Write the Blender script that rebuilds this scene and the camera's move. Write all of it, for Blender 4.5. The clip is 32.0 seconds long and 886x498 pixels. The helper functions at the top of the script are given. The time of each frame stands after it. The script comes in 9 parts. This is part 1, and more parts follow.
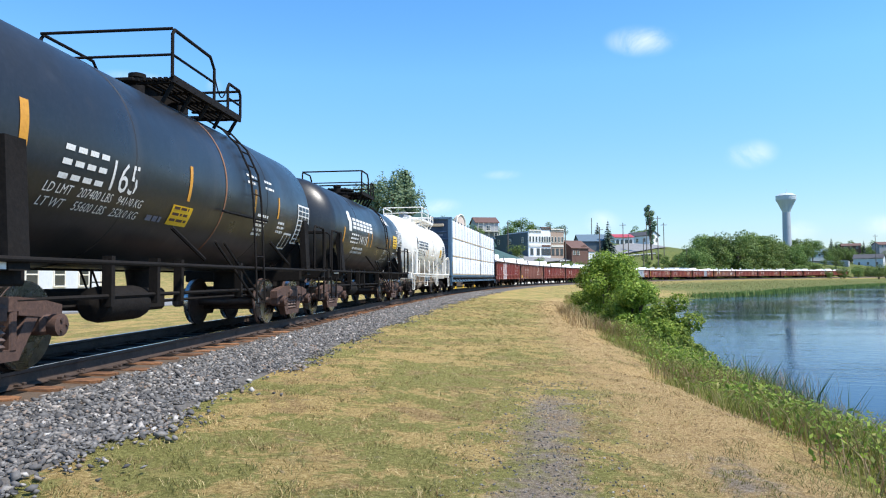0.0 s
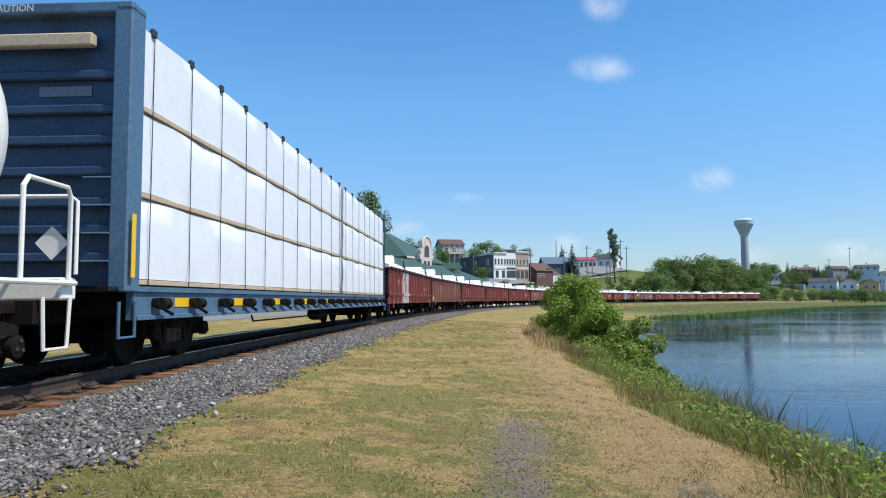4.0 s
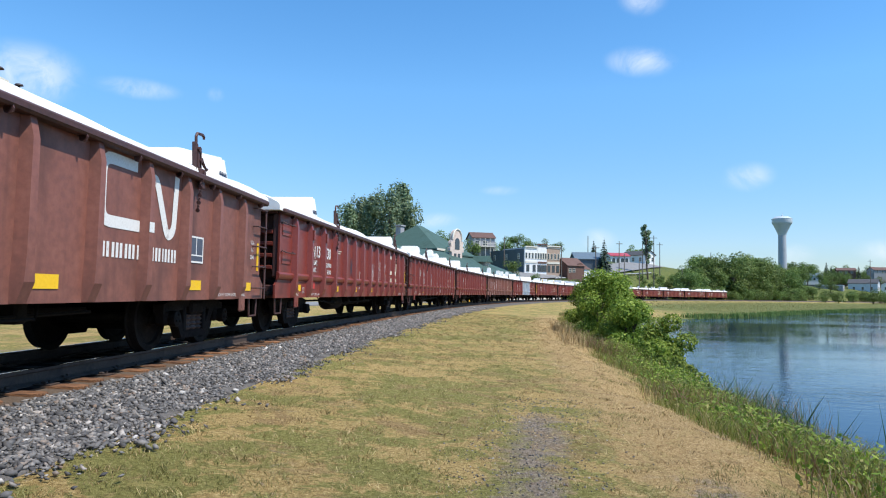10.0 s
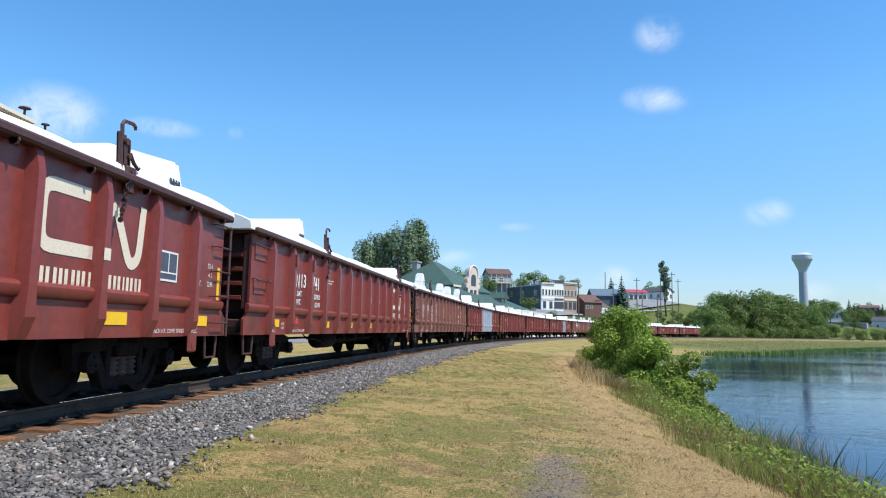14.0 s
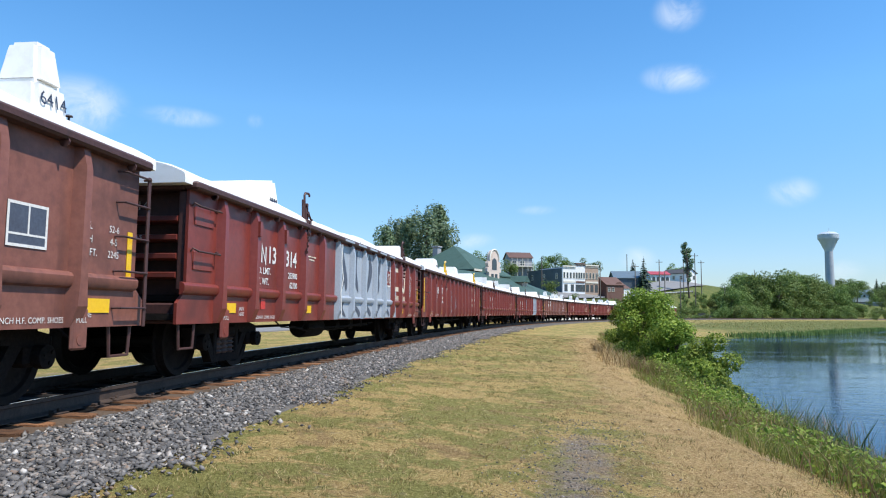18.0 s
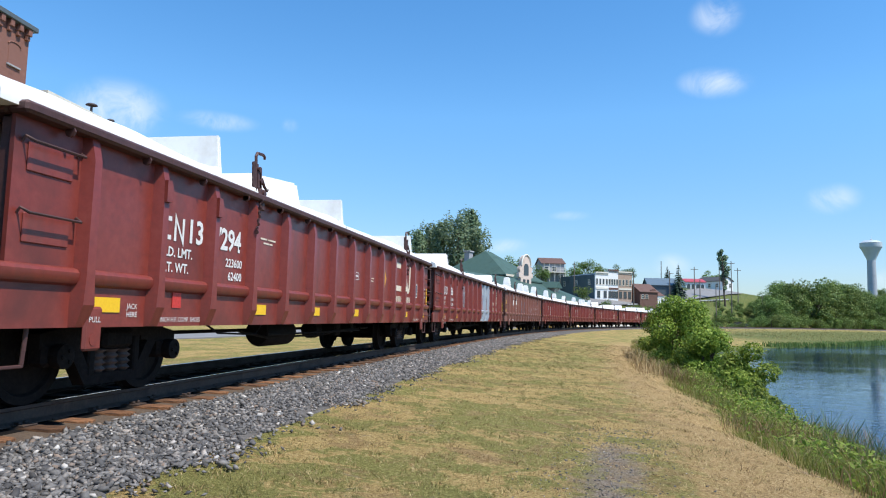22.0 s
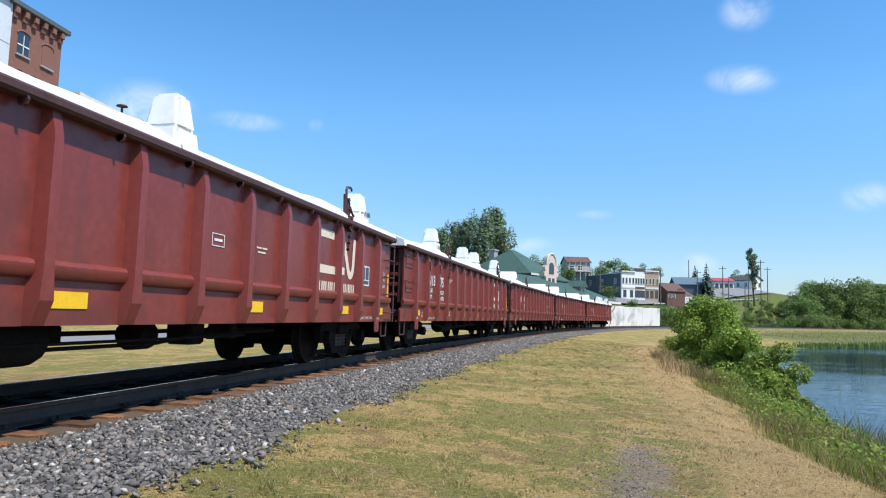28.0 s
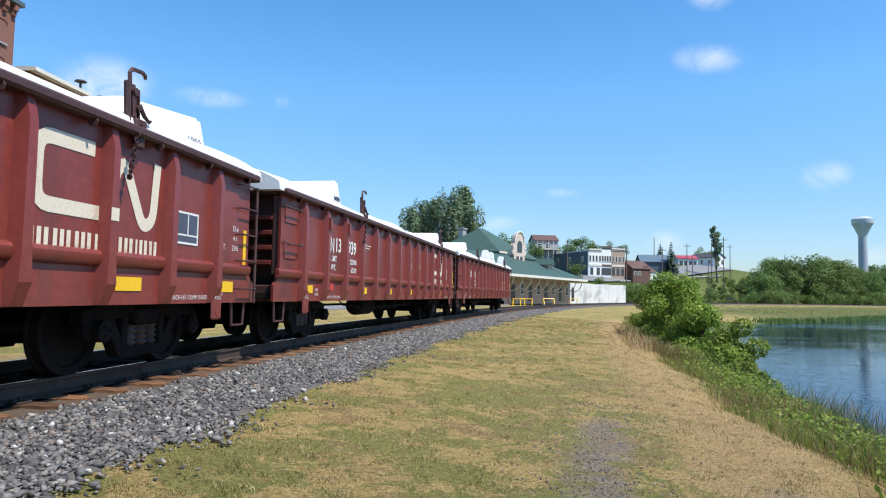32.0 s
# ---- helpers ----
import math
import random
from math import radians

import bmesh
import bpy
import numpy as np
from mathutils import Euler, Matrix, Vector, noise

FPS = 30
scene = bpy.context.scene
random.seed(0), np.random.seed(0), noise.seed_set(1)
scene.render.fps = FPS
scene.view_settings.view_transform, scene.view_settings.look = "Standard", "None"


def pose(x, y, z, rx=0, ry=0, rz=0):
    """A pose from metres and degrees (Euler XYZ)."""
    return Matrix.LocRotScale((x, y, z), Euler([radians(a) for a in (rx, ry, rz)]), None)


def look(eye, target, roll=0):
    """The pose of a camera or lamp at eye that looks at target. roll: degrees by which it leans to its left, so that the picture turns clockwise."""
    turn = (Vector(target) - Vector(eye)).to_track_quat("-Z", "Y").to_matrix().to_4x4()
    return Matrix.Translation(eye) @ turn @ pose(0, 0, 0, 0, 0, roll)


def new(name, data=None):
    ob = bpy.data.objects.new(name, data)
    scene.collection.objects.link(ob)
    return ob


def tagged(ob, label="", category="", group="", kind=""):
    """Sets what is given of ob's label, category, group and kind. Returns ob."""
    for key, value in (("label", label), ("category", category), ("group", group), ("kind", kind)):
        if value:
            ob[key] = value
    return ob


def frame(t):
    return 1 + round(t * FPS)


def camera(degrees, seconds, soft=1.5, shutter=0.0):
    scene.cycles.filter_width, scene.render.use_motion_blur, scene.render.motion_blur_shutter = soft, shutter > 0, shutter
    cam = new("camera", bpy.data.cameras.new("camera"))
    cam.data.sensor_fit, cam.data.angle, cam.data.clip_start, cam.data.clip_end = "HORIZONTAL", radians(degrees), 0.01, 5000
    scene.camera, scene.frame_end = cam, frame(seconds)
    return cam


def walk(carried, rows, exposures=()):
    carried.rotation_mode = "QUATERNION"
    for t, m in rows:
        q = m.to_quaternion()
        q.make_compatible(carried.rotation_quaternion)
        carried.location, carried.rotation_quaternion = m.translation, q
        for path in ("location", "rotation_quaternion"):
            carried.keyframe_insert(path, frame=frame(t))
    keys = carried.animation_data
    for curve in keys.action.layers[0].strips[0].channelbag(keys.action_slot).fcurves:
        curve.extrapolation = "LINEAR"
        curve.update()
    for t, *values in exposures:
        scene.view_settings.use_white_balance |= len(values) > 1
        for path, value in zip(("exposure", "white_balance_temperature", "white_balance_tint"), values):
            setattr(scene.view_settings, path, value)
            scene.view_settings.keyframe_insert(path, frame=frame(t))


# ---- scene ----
from collections import defaultdict

EYE = 0.9            # eye height over the top of the rails, which is z = 0
cam = camera(65.0, 32.0, 1.1)
# seconds, sway to the right, sway ahead, yaw, pitch, roll
PATH = [
    (0, -0.000, 0.000, -0.00, 2.40, -0.50), (0.5, -0.056, 0.003, -2.19, 2.59, -0.78), (1, -0.077, 0.005, -2.94, 2.79, -1.06),
    (1.5, -0.082, 0.011, -1.09, 3.45, -0.46), (2, -0.085, 0.017, -1.42, 3.76, -1.07), (2.5, -0.084, 0.017, -1.57, 3.12, -0.13),
    (3, -0.081, 0.005, -1.66, 2.63, -1.49), (3.5, -0.052, -0.014, -2.32, 4.32, -0.87), (5.5, -0.020, -0.041, -3.27, 3.28, 0.22),
    (6, -0.015, -0.059, -3.18, 3.19, 0.80), (6.5, -0.022, -0.069, -3.14, 2.91, 0.91), (7, -0.025, -0.069, -2.25, 3.33, 0.34),
    (7.5, -0.017, -0.063, -1.79, 4.12, 0.75), (8, -0.020, -0.050, -2.53, 2.74, 0.29), (8.5, -0.032, -0.030, -2.96, 1.63, 1.40),
    (9, 0.022, -0.005, 3.45, 3.66, 1.18), (9.5, 0.057, 0.017, 2.64, 4.43, 1.92), (10, 0.060, 0.021, -0.29, 3.56, 0.97),
    (10.5, 0.063, 0.027, 0.23, 4.70, 0.59), (11, 0.072, 0.028, -0.04, 5.11, 1.29), (11.5, 0.064, 0.028, 0.61, 5.44, 1.09),
    (12, 0.074, 0.028, 1.05, 5.62, 0.81), (12.5, 0.068, 0.033, 1.39, 6.12, 0.99), (13, 0.065, 0.037, 1.17, 5.80, 0.61),
    (13.5, 0.073, 0.039, 1.32, 6.36, 0.64), (14, 0.066, 0.041, 1.11, 6.53, 1.14), (14.5, 0.067, 0.039, 1.89, 6.50, 0.69),
    (16.5, 0.052, 0.033, 0.42, 7.23, -0.10), (17, 0.040, 0.012, 0.53, 5.42, 0.39), (17.5, 0.036, 0.004, 1.51, 5.06, 0.74),
    (18, 0.035, 0.003, 2.77, 5.23, 0.49), (18.5, 0.035, 0.004, 2.77, 5.84, 0.30), (19, 0.039, 0.008, 2.31, 6.83, 0.92),
    (19.5, 0.040, -0.004, 1.42, 7.01, 1.19), (20, 0.041, -0.017, 2.10, 6.41, 0.59), (20.5, 0.038, -0.016, 3.31, 6.10, 0.92),
    (21, 0.024, -0.016, 5.11, 5.44, 1.28), (21.5, 0.026, -0.014, 6.31, 5.59, 1.27), (22, 0.028, -0.010, 5.40, 5.57, 1.32),
    (22.5, 0.029, -0.008, 5.42, 6.04, 1.18), (23, 0.029, -0.002, 5.91, 6.22, 1.03), (23.5, 0.039, -0.003, 6.83, 6.21, 1.28),
    (24, 0.039, -0.002, 6.46, 5.70, 1.12), (24.5, 0.034, 0.002, 5.59, 5.33, 1.17), (25, 0.038, 0.003, 5.31, 5.64, 1.04),
    (25.5, 0.037, 0.002, 5.40, 5.69, 1.15), (26, 0.038, 0.003, 5.12, 5.66, 1.28), (26.5, 0.026, -0.003, 6.08, 5.63, 1.07),
    (28.5, 0.022, -0.003, 7.51, 5.38, 1.57), (29, 0.033, -0.006, 7.22, 5.26, 1.65), (29.5, 0.034, -0.014, 6.86, 4.93, 1.34),
    (30, 0.038, -0.020, 7.39, 5.53, 1.19), (30.5, 0.041, -0.027, 6.54, 4.63, 1.17), (31, 0.038, -0.031, 6.81, 3.71, 0.95),
    (31.5, 0.049, -0.042, 6.28, 3.73, 0.98), (32, 0.058, -0.046, 4.84, 3.71, 1.13),
]
walk(cam, [(t, look((x, y, EYE), (x - math.sin(radians(a)) * math.cos(radians(b)), y + math.cos(radians(a)) * math.cos(radians(b)),
                                  EYE + math.sin(radians(b))), c)) for t, x, y, a, b, c in PATH],
     [(0, 0.48), (2.2, 0.46), (3, 0.24), (3.5, 0.15), (5.5, -0.12), (7.2, -0.12), (8.2, 0.1), (9, 0.22), (10, 0.26), (32, 0.26)])

# ---- world and sun ----
SUN_UP, SUN_TURN = 58.0, -26.0      # degrees above the horizon; from +x towards -y
world = bpy.data.worlds.new("world")
scene.world = world
world.use_nodes = True
wn, wl = world.node_tree.nodes, world.node_tree.links
wn.clear()
sky = wn.new("ShaderNodeTexSky")
sky.sky_type = "NISHITA"
sky.sun_disc = False
sky.sun_elevation = radians(SUN_UP)
sky.sun_rotation = radians(90 - SUN_TURN)
sky.altitude, sky.air_density, sky.dust_density, sky.ozone_density = 200, 1.15, 0.0, 3.5
back = wn.new("ShaderNodeBackground")
back.inputs["Strength"].default_value = 0.138
out = wn.new("ShaderNodeOutputWorld")
# fair-weather clouds: soft torn patches at their bearings
tc = wn.new("ShaderNodeTexCoord")
nz = wn.new("ShaderNodeTexNoise")
nz.inputs["Scale"].default_value, nz.inputs["Detail"].default_value, nz.inputs["Roughness"].default_value = 14, 8, 0.64
nz.inputs["Distortion"].default_value = 0.7
wl.new(tc.outputs["Generated"], nz.inputs["Vector"])
CLOUDS = [(16.2, 18.2, 3.1, 1.3, 0.8), (16.4, 23.0, 2.2, 1.6, 0.65), (24.1, 9.1, 2.2, 1.3, 0.5), (-31.3, 14.7, 4.2, 2.6, 0.7), (-24.0, 14.8, 3.6, 0.9, 0.5),
          (27.2, 3.2, 1.8, 1.0, 0.35), (12.9, 4.4, 1.8, 1.2, 0.4), (-0.6, 5.9, 2.6, 0.8, 0.5), (5.0, 8.4, 2.0, 0.5, 0.25), (-18.3, 15.0, 0.8, 0.7, 0.35), (33.5, 3.2, 3.0, 1.2, 0.6)]
total = None
for az, el, wide, high, thick in CLOUDS:
    mapping = wn.new("ShaderNodeMapping")
    mapping.vector_type = "TEXTURE"
    mapping.inputs["Location"].default_value = (math.sin(radians(az)) * math.cos(radians(el)), math.cos(radians(az)) * math.cos(radians(el)), math.sin(radians(el)))
    mapping.inputs["Rotation"].default_value = (0, radians(random.uniform(-8, 8)), radians(-az))
    mapping.inputs["Scale"].default_value = (radians(wide), 0.2, radians(high))
    wl.new(tc.outputs["Generated"], mapping.inputs["Vector"])
    far = wn.new("ShaderNodeVectorMath")
    far.operation = "LENGTH"
    wl.new(mapping.outputs[0], far.inputs[0])
    puff = wn.new("ShaderNodeMapRange")
    puff.interpolation_type = "SMOOTHSTEP"
    puff.inputs["From Min"].default_value, puff.inputs["From Max"].default_value = 1.0, 0.1
    puff.inputs["To Min"].default_value, puff.inputs["To Max"].default_value = 0.0, thick
    wl.new(far.outputs["Value"], puff.inputs["Value"])
    if total is None:
        total = puff.outputs[0]
    else:
        add = wn.new("ShaderNodeMath")
        wl.new(total, add.inputs[0]), wl.new(puff.outputs[0], add.inputs[1])
        total = add.outputs[0]
torn = wn.new("ShaderNodeMapRange")
torn.inputs["From Min"].default_value, torn.inputs["From Max"].default_value = 0.36, 0.62
wl.new(nz.outputs["Fac"], torn.inputs["Value"])
times = wn.new("ShaderNodeMath")
times.operation = "MULTIPLY"
times.use_clamp = True
wl.new(total, times.inputs[0]), wl.new(torn.outputs[0], times.inputs[1])
mixc = wn.new("ShaderNodeMix")
mixc.data_type = "RGBA"
mixc.inputs["B"].default_value = (5.9, 6.4, 7.0, 1)
deep = wn.new("ShaderNodeHueSaturation")
deep.inputs["Saturation"].default_value, deep.inputs["Value"].default_value = 1.27, 1.25
wl.new(sky.outputs[0], deep.inputs["Color"])
height = wn.new("ShaderNodeSeparateXYZ")
wl.new(tc.outputs["Generated"], height.inputs[0])
clear = wn.new("ShaderNodeValToRGB")
clear.color_ramp.elements[0].position, clear.color_ramp.elements[0].color = 0.0, (0.40, 0.475, 0.67, 1)
clear.color_ramp.elements[1].position, clear.color_ramp.elements[1].color = 0.28, (1.0, 1.0, 1.0, 1)
wl.new(height.outputs["Z"], clear.inputs["Fac"])
haze = wn.new("ShaderNodeMix")
haze.data_type, haze.blend_type = "RGBA", "MULTIPLY"
haze.inputs["Factor"].default_value = 1.0
wl.new(deep.outputs[0], haze.inputs["A"]), wl.new(clear.outputs["Color"], haze.inputs["B"])
wl.new(times.outputs[0], mixc.inputs["Factor"]), wl.new(haze.outputs["Result"], mixc.inputs["A"])
wl.new(mixc.outputs["Result"], back.inputs["Color"])
wl.new(back.outputs[0], out.inputs["Surface"])

sun = new("sun", bpy.data.lights.new("sun", "SUN"))
sun.data.energy, sun.data.angle, sun.data.color = 4.8, radians(0.53), (1.0, 0.955, 0.88)
to_sun = Vector((math.cos(radians(SUN_UP)) * math.cos(radians(SUN_TURN)), math.cos(radians(SUN_UP)) * math.sin(radians(SUN_TURN)), math.sin(radians(SUN_UP))))
sun.matrix_world = look(to_sun * 50, (0, 0, 0))

# ---- materials ----
def shader(name):
    m = bpy.data.materials.new(name)
    m.use_nodes = True
    n, l = m.node_tree.nodes, m.node_tree.links
    return m, n, l, n["Principled BSDF"]


def ramp(n, l, fac, stops):
    r = n.new("ShaderNodeValToRGB")
    e = r.color_ramp.elements
    while len(e) < len(stops):
        e.new(0.5)
    for el, (at, c) in zip(e, stops):
        el.position, el.color = at, (*c, 1) if len(c) == 3 else c
    l.new(fac, r.inputs["Fac"])
    return r.outputs["Color"]


def noise_of(n, l, coord, scale, detail=5, rough=0.6, stretch=None, warp=0.0):
    t = n.new("ShaderNodeTexNoise")
    t.inputs["Scale"].default_value, t.inputs["Detail"].default_value, t.inputs["Roughness"].default_value = scale, detail, rough
    t.inputs["Distortion"].default_value = warp
    if stretch:
        mp = n.new("ShaderNodeMapping")
        mp.inputs["Scale"].default_value = stretch
        l.new(coord, mp.inputs["Vector"])
        coord = mp.outputs[0]
    l.new(coord, t.inputs["Vector"])
    return t.outputs["Fac"]


def blend(n, l, fac, a, b, how="MIX"):
    m = n.new("ShaderNodeMix")
    m.data_type, m.blend_type = "RGBA", how
    for sock, v in ((m.inputs["Factor"], fac), (m.inputs["A"], a), (m.inputs["B"], b)):
        if isinstance(v, (tuple, float, int)):
            sock.default_value = (*v, 1) if isinstance(v, tuple) and len(v) == 3 else v
        else:
            l.new(v, sock)
    return m.outputs["Result"]


def span(n, l, v, a, b, lo=0.0, hi=1.0, smooth=True):
    m = n.new("ShaderNodeMapRange")
    m.interpolation_type = "SMOOTHSTEP" if smooth else "LINEAR"
    m.inputs["From Min"].default_value, m.inputs["From Max"].default_value = a, b
    m.inputs["To Min"].default_value, m.inputs["To Max"].default_value = lo, hi
    l.new(v, m.inputs["Value"])
    return m.outputs[0]


def surface(name, base, dark=None, light=None, rough=0.6, metal=0.0, grain=30.0, blotch=1.2, relief=0.15, spread=0.0, streak=None, patchy=(0.55, 0.75), relief_scale=None):
    """Paint, stone, wood, metal: a base colour with wear at two scales, fine relief, and a change of tone from object to object."""
    m, n, l, p = shader(name)
    tcn = n.new("ShaderNodeTexCoord")
    co = tcn.outputs["Object"]
    dark = dark or tuple(c * 0.6 for c in base)
    light = light or tuple(min(1, c * 1.25 + 0.01) for c in base)
    fine = noise_of(n, l, co, grain, 6, 0.65)
    big = noise_of(n, l, co, blotch, 6, 0.6, warp=0.4)
    c = ramp(n, l, fine, [(0.3, tuple(0.5 * (a + b) for a, b in zip(base, dark))), (0.5, base), (0.75, tuple(0.5 * (a + b) for a, b in zip(base, light)))])
    c = blend(n, l, span(n, l, big, *patchy), c, dark)
    big2 = noise_of(n, l, co, blotch * 2.7, 5, 0.6)
    c = blend(n, l, span(n, l, big2, 0.58, 0.8, 0, 0.7), c, light)
    if streak:
        run = noise_of(n, l, co, streak[0], 4, 0.6, (1, 1, 0.06))
        c = blend(n, l, span(n, l, run, 0.52, 0.72, 0, streak[1]), c, streak[2])
    if spread:
        oi = n.new("ShaderNodeObjectInfo")
        hsv = n.new("ShaderNodeHueSaturation")
        l.new(span(n, l, oi.outputs["Random"], 0, 1, 1 - spread, 1 + spread, False), hsv.inputs["Value"])
        l.new(c, hsv.inputs["Color"])
        c = hsv.outputs["Color"]
    l.new(c, p.inputs["Base Color"])
    l.new(span(n, l, big, 0.3, 0.8, max(0.05, rough - 0.1), min(1, rough + 0.12)), p.inputs["Roughness"])
    p.inputs["Metallic"].default_value = metal
    if relief:
        b = n.new("ShaderNodeBump")
        b.inputs["Strength"].default_value, b.inputs["Distance"].default_value = relief, 0.02
        l.new(noise_of(n, l, co, relief_scale, 4) if relief_scale else fine, b.inputs["Height"])
        l.new(b.outputs["Normal"], p.inputs["Normal"])
    return m


def leafy(name, a, b, c, sub=0.2):
    """Leaves and blades: three greens by island, a little light through them."""
    m, n, l, p = shader(name)
    g = n.new("ShaderNodeNewGeometry")
    tcn = n.new("ShaderNodeTexCoord")
    col = ramp(n, l, g.outputs["Random Per Island"], [(0.0, a), (0.45, b), (0.9, c)])
    big = noise_of(n, l, tcn.outputs["Object"], 0.5, 3)
    col = blend(n, l, span(n, l, big, 0.4, 0.7, 0, 0.55), col, a)
    oi = n.new("ShaderNodeObjectInfo")
    hsv = n.new("ShaderNodeHueSaturation")
    l.new(span(n, l, oi.outputs["Random"], 0, 1, 0.86, 1.2, False), hsv.inputs["Value"])
    l.new(span(n, l, oi.outputs["Random"], 0, 1, 0.485, 0.51, False), hsv.inputs["Hue"])
    l.new(col, hsv.inputs["Color"])
    col = hsv.outputs["Color"]
    l.new(col, p.inputs["Base Color"])
    p.inputs["Roughness"].default_value = 0.6
    p.inputs["Specular IOR Level"].default_value = 0.25
    tr = n.new("ShaderNodeBsdfTranslucent")
    l.new(col, tr.inputs["Color"])
    ms = n.new("ShaderNodeMixShader")
    ms.inputs["Fac"].default_value = sub
    l.new(p.outputs[0], ms.inputs[1]), l.new(tr.outputs[0], ms.inputs[2])
    l.new(ms.outputs[0], n["Material Output"].inputs["Surface"])
    return m


# ---- building tools ----
class Build:
    """Collects vertices and faces of one mesh."""

    def __init__(self):
        self.v, self.f = [], []

    def add(self, verts, faces):
        k = len(self.v)
        self.v.extend([tuple(q) for q in verts])
        self.f.extend([tuple(k + i for i in q) for q in faces])
        return self

    def box(self, x0, x1, y0, y1, z0, z1, c=0.0):
        if c <= 0:
            return self.add([(x0, y0, z0), (x1, y0, z0), (x1, y1, z0), (x0, y1, z0), (x0, y0, z1), (x1, y0, z1), (x1, y1, z1), (x0, y1, z1)],
                            [(0, 3, 2, 1), (4, 5, 6, 7), (0, 1, 5, 4), (1, 2, 6, 5), (2, 3, 7, 6), (3, 0, 4, 7)])
        c = min(c, (x1 - x0) * 0.45, (y1 - y0) * 0.45, (z1 - z0) * 0.45)
        rings = []
        for z, i in ((z0, c), (z0 + c, 0), (z1 - c, 0), (z1, c)):
            e = c if i == 0 else c
            if i:
                rings.append([(x0 + i, y0 + i, z), (x1 - i, y0 + i, z), (x1 - i, y1 - i, z), (x0 + i, y1 - i, z)])
            else:
                rings.append([(x0 + e, y0, z), (x1 - e, y0, z), (x1, y0 + e, z), (x1, y1 - e, z), (x1 - e, y1, z), (x0 + e, y1, z), (x0, y1 - e, z), (x0, y0 + e, z)])
        v = rings[0] + rings[1] + rings[2] + rings[3]
        f = [(3, 2, 1, 0), (20, 21, 22, 23)]
        f += [(4 + i, 4 + (i + 1) % 8, 12 + (i + 1) % 8, 12 + i) for i in range(8)]
        for k in range(4):
            f.append((k, (k + 1) % 4, 4 + (2 * k + 1), 4 + 2 * k))
            f.append((20 + k, 12 + 2 * k, 12 + 2 * k + 1, 20 + (k + 1) % 4))
            f.append(((k + 1) % 4, 4 + (2 * k + 2) % 8, 4 + 2 * k + 1))
            f.append((20 + (k + 1) % 4, 12 + 2 * k + 1, 12 + (2 * k + 2) % 8))
        return self.add(v, f)

    def tube(self, pts, r, n=8, closed=False):
        pts = [Vector(q) for q in pts]
        rings, up = [], None
        for i, q in enumerate(pts):
            a = pts[i - 1] if i or closed else q
            b = pts[(i + 1) % len(pts)] if i + 1 < len(pts) or closed else q
            d = (b - a).normalized()
            if up is None:
                up = Vector((0, 0, 1)) if abs(d.z) < 0.9 else Vector((1, 0, 0))
            side = d.cross(up)
            if side.length < 1e-4:
                side = d.orthogonal()
            side.normalize()
            up = side.cross(d).normalized()
            rr = r[i] if isinstance(r, (list, tuple)) else r
            rings.append([q + (side * math.cos(6.28318 * k / n) + up * math.sin(6.28318 * k / n)) * rr for k in range(n)])
        v = [q for ring in rings for q in ring]
        m = len(pts)
        f = [(i * n + k, i * n + (k + 1) % n, ((i + 1) % m) * n + (k + 1) % n, ((i + 1) % m) * n + k) for i in range(m if closed else m - 1) for k in range(n)]
        if not closed:
            f += [tuple(range(n))[::-1], tuple((m - 1) * n + k for k in range(n))]
        return self.add(v, f)

    def lathe(self, prof, n=24, axis="z", at=(0, 0, 0), turn=6.2831853, start=0.0):
        """prof: rows of radius and height along the axis."""
        full = turn > 6.28
        m = n if full else n + 1
        v = []
        for r, h in prof:
            for k in range(m):
                a = start + turn * k / n
                p, q = r * math.cos(a), r * math.sin(a)
                x, y, z = {"z": (p, q, h), "y": (p, h, q), "x": (h, p, q)}[axis]
                v.append((x + at[0], y + at[1], z + at[2]))
        f = []
        for i in range(len(prof) - 1):
            for k in range(n):
                k2 = (k + 1) % m
                f.append((i * m + k, i * m + k2, (i + 1) * m + k2, (i + 1) * m + k))
        if full:
            if prof[0][0] > 1e-6:
                f.append(tuple(range(m))[::-1])
            if prof[-1][0] > 1e-6:
                f.append(tuple((len(prof) - 1) * m + k for k in range(m)))
        return self.add(v, f)

    def prism(self, prof, a, b, axis="y"):
        """A closed outline carried from a to b along an axis; prof is (x, z) for y, (y, z) for x, (x, y) for z."""
        n = len(prof)
        put = {"y": lambda p, t: (p[0], t, p[1]), "x": lambda p, t: (t, p[0], p[1]), "z": lambda p, t: (p[0], p[1], t)}[axis]
        v = [put(p, a) for p in prof] + [put(p, b) for p in prof]
        f = [(i, (i + 1) % n, n + (i + 1) % n, n + i) for i in range(n)] + [tuple(range(n))[::-1], tuple(range(n, 2 * n))]
        return self.add(v, f)

    def moved(self, m):
        self.v = [tuple(m @ Vector(q)) for q in self.v]
        return self

    def join(self, other, m=None):
        return self.add([m @ Vector(q) for q in other.v] if m else other.v, other.f)

    def mesh(self, name, mat, smooth=35):
        me = bpy.data.meshes.new(name)
        me.from_pydata(self.v, [], self.f)
        finish(me, mat, smooth)
        return me


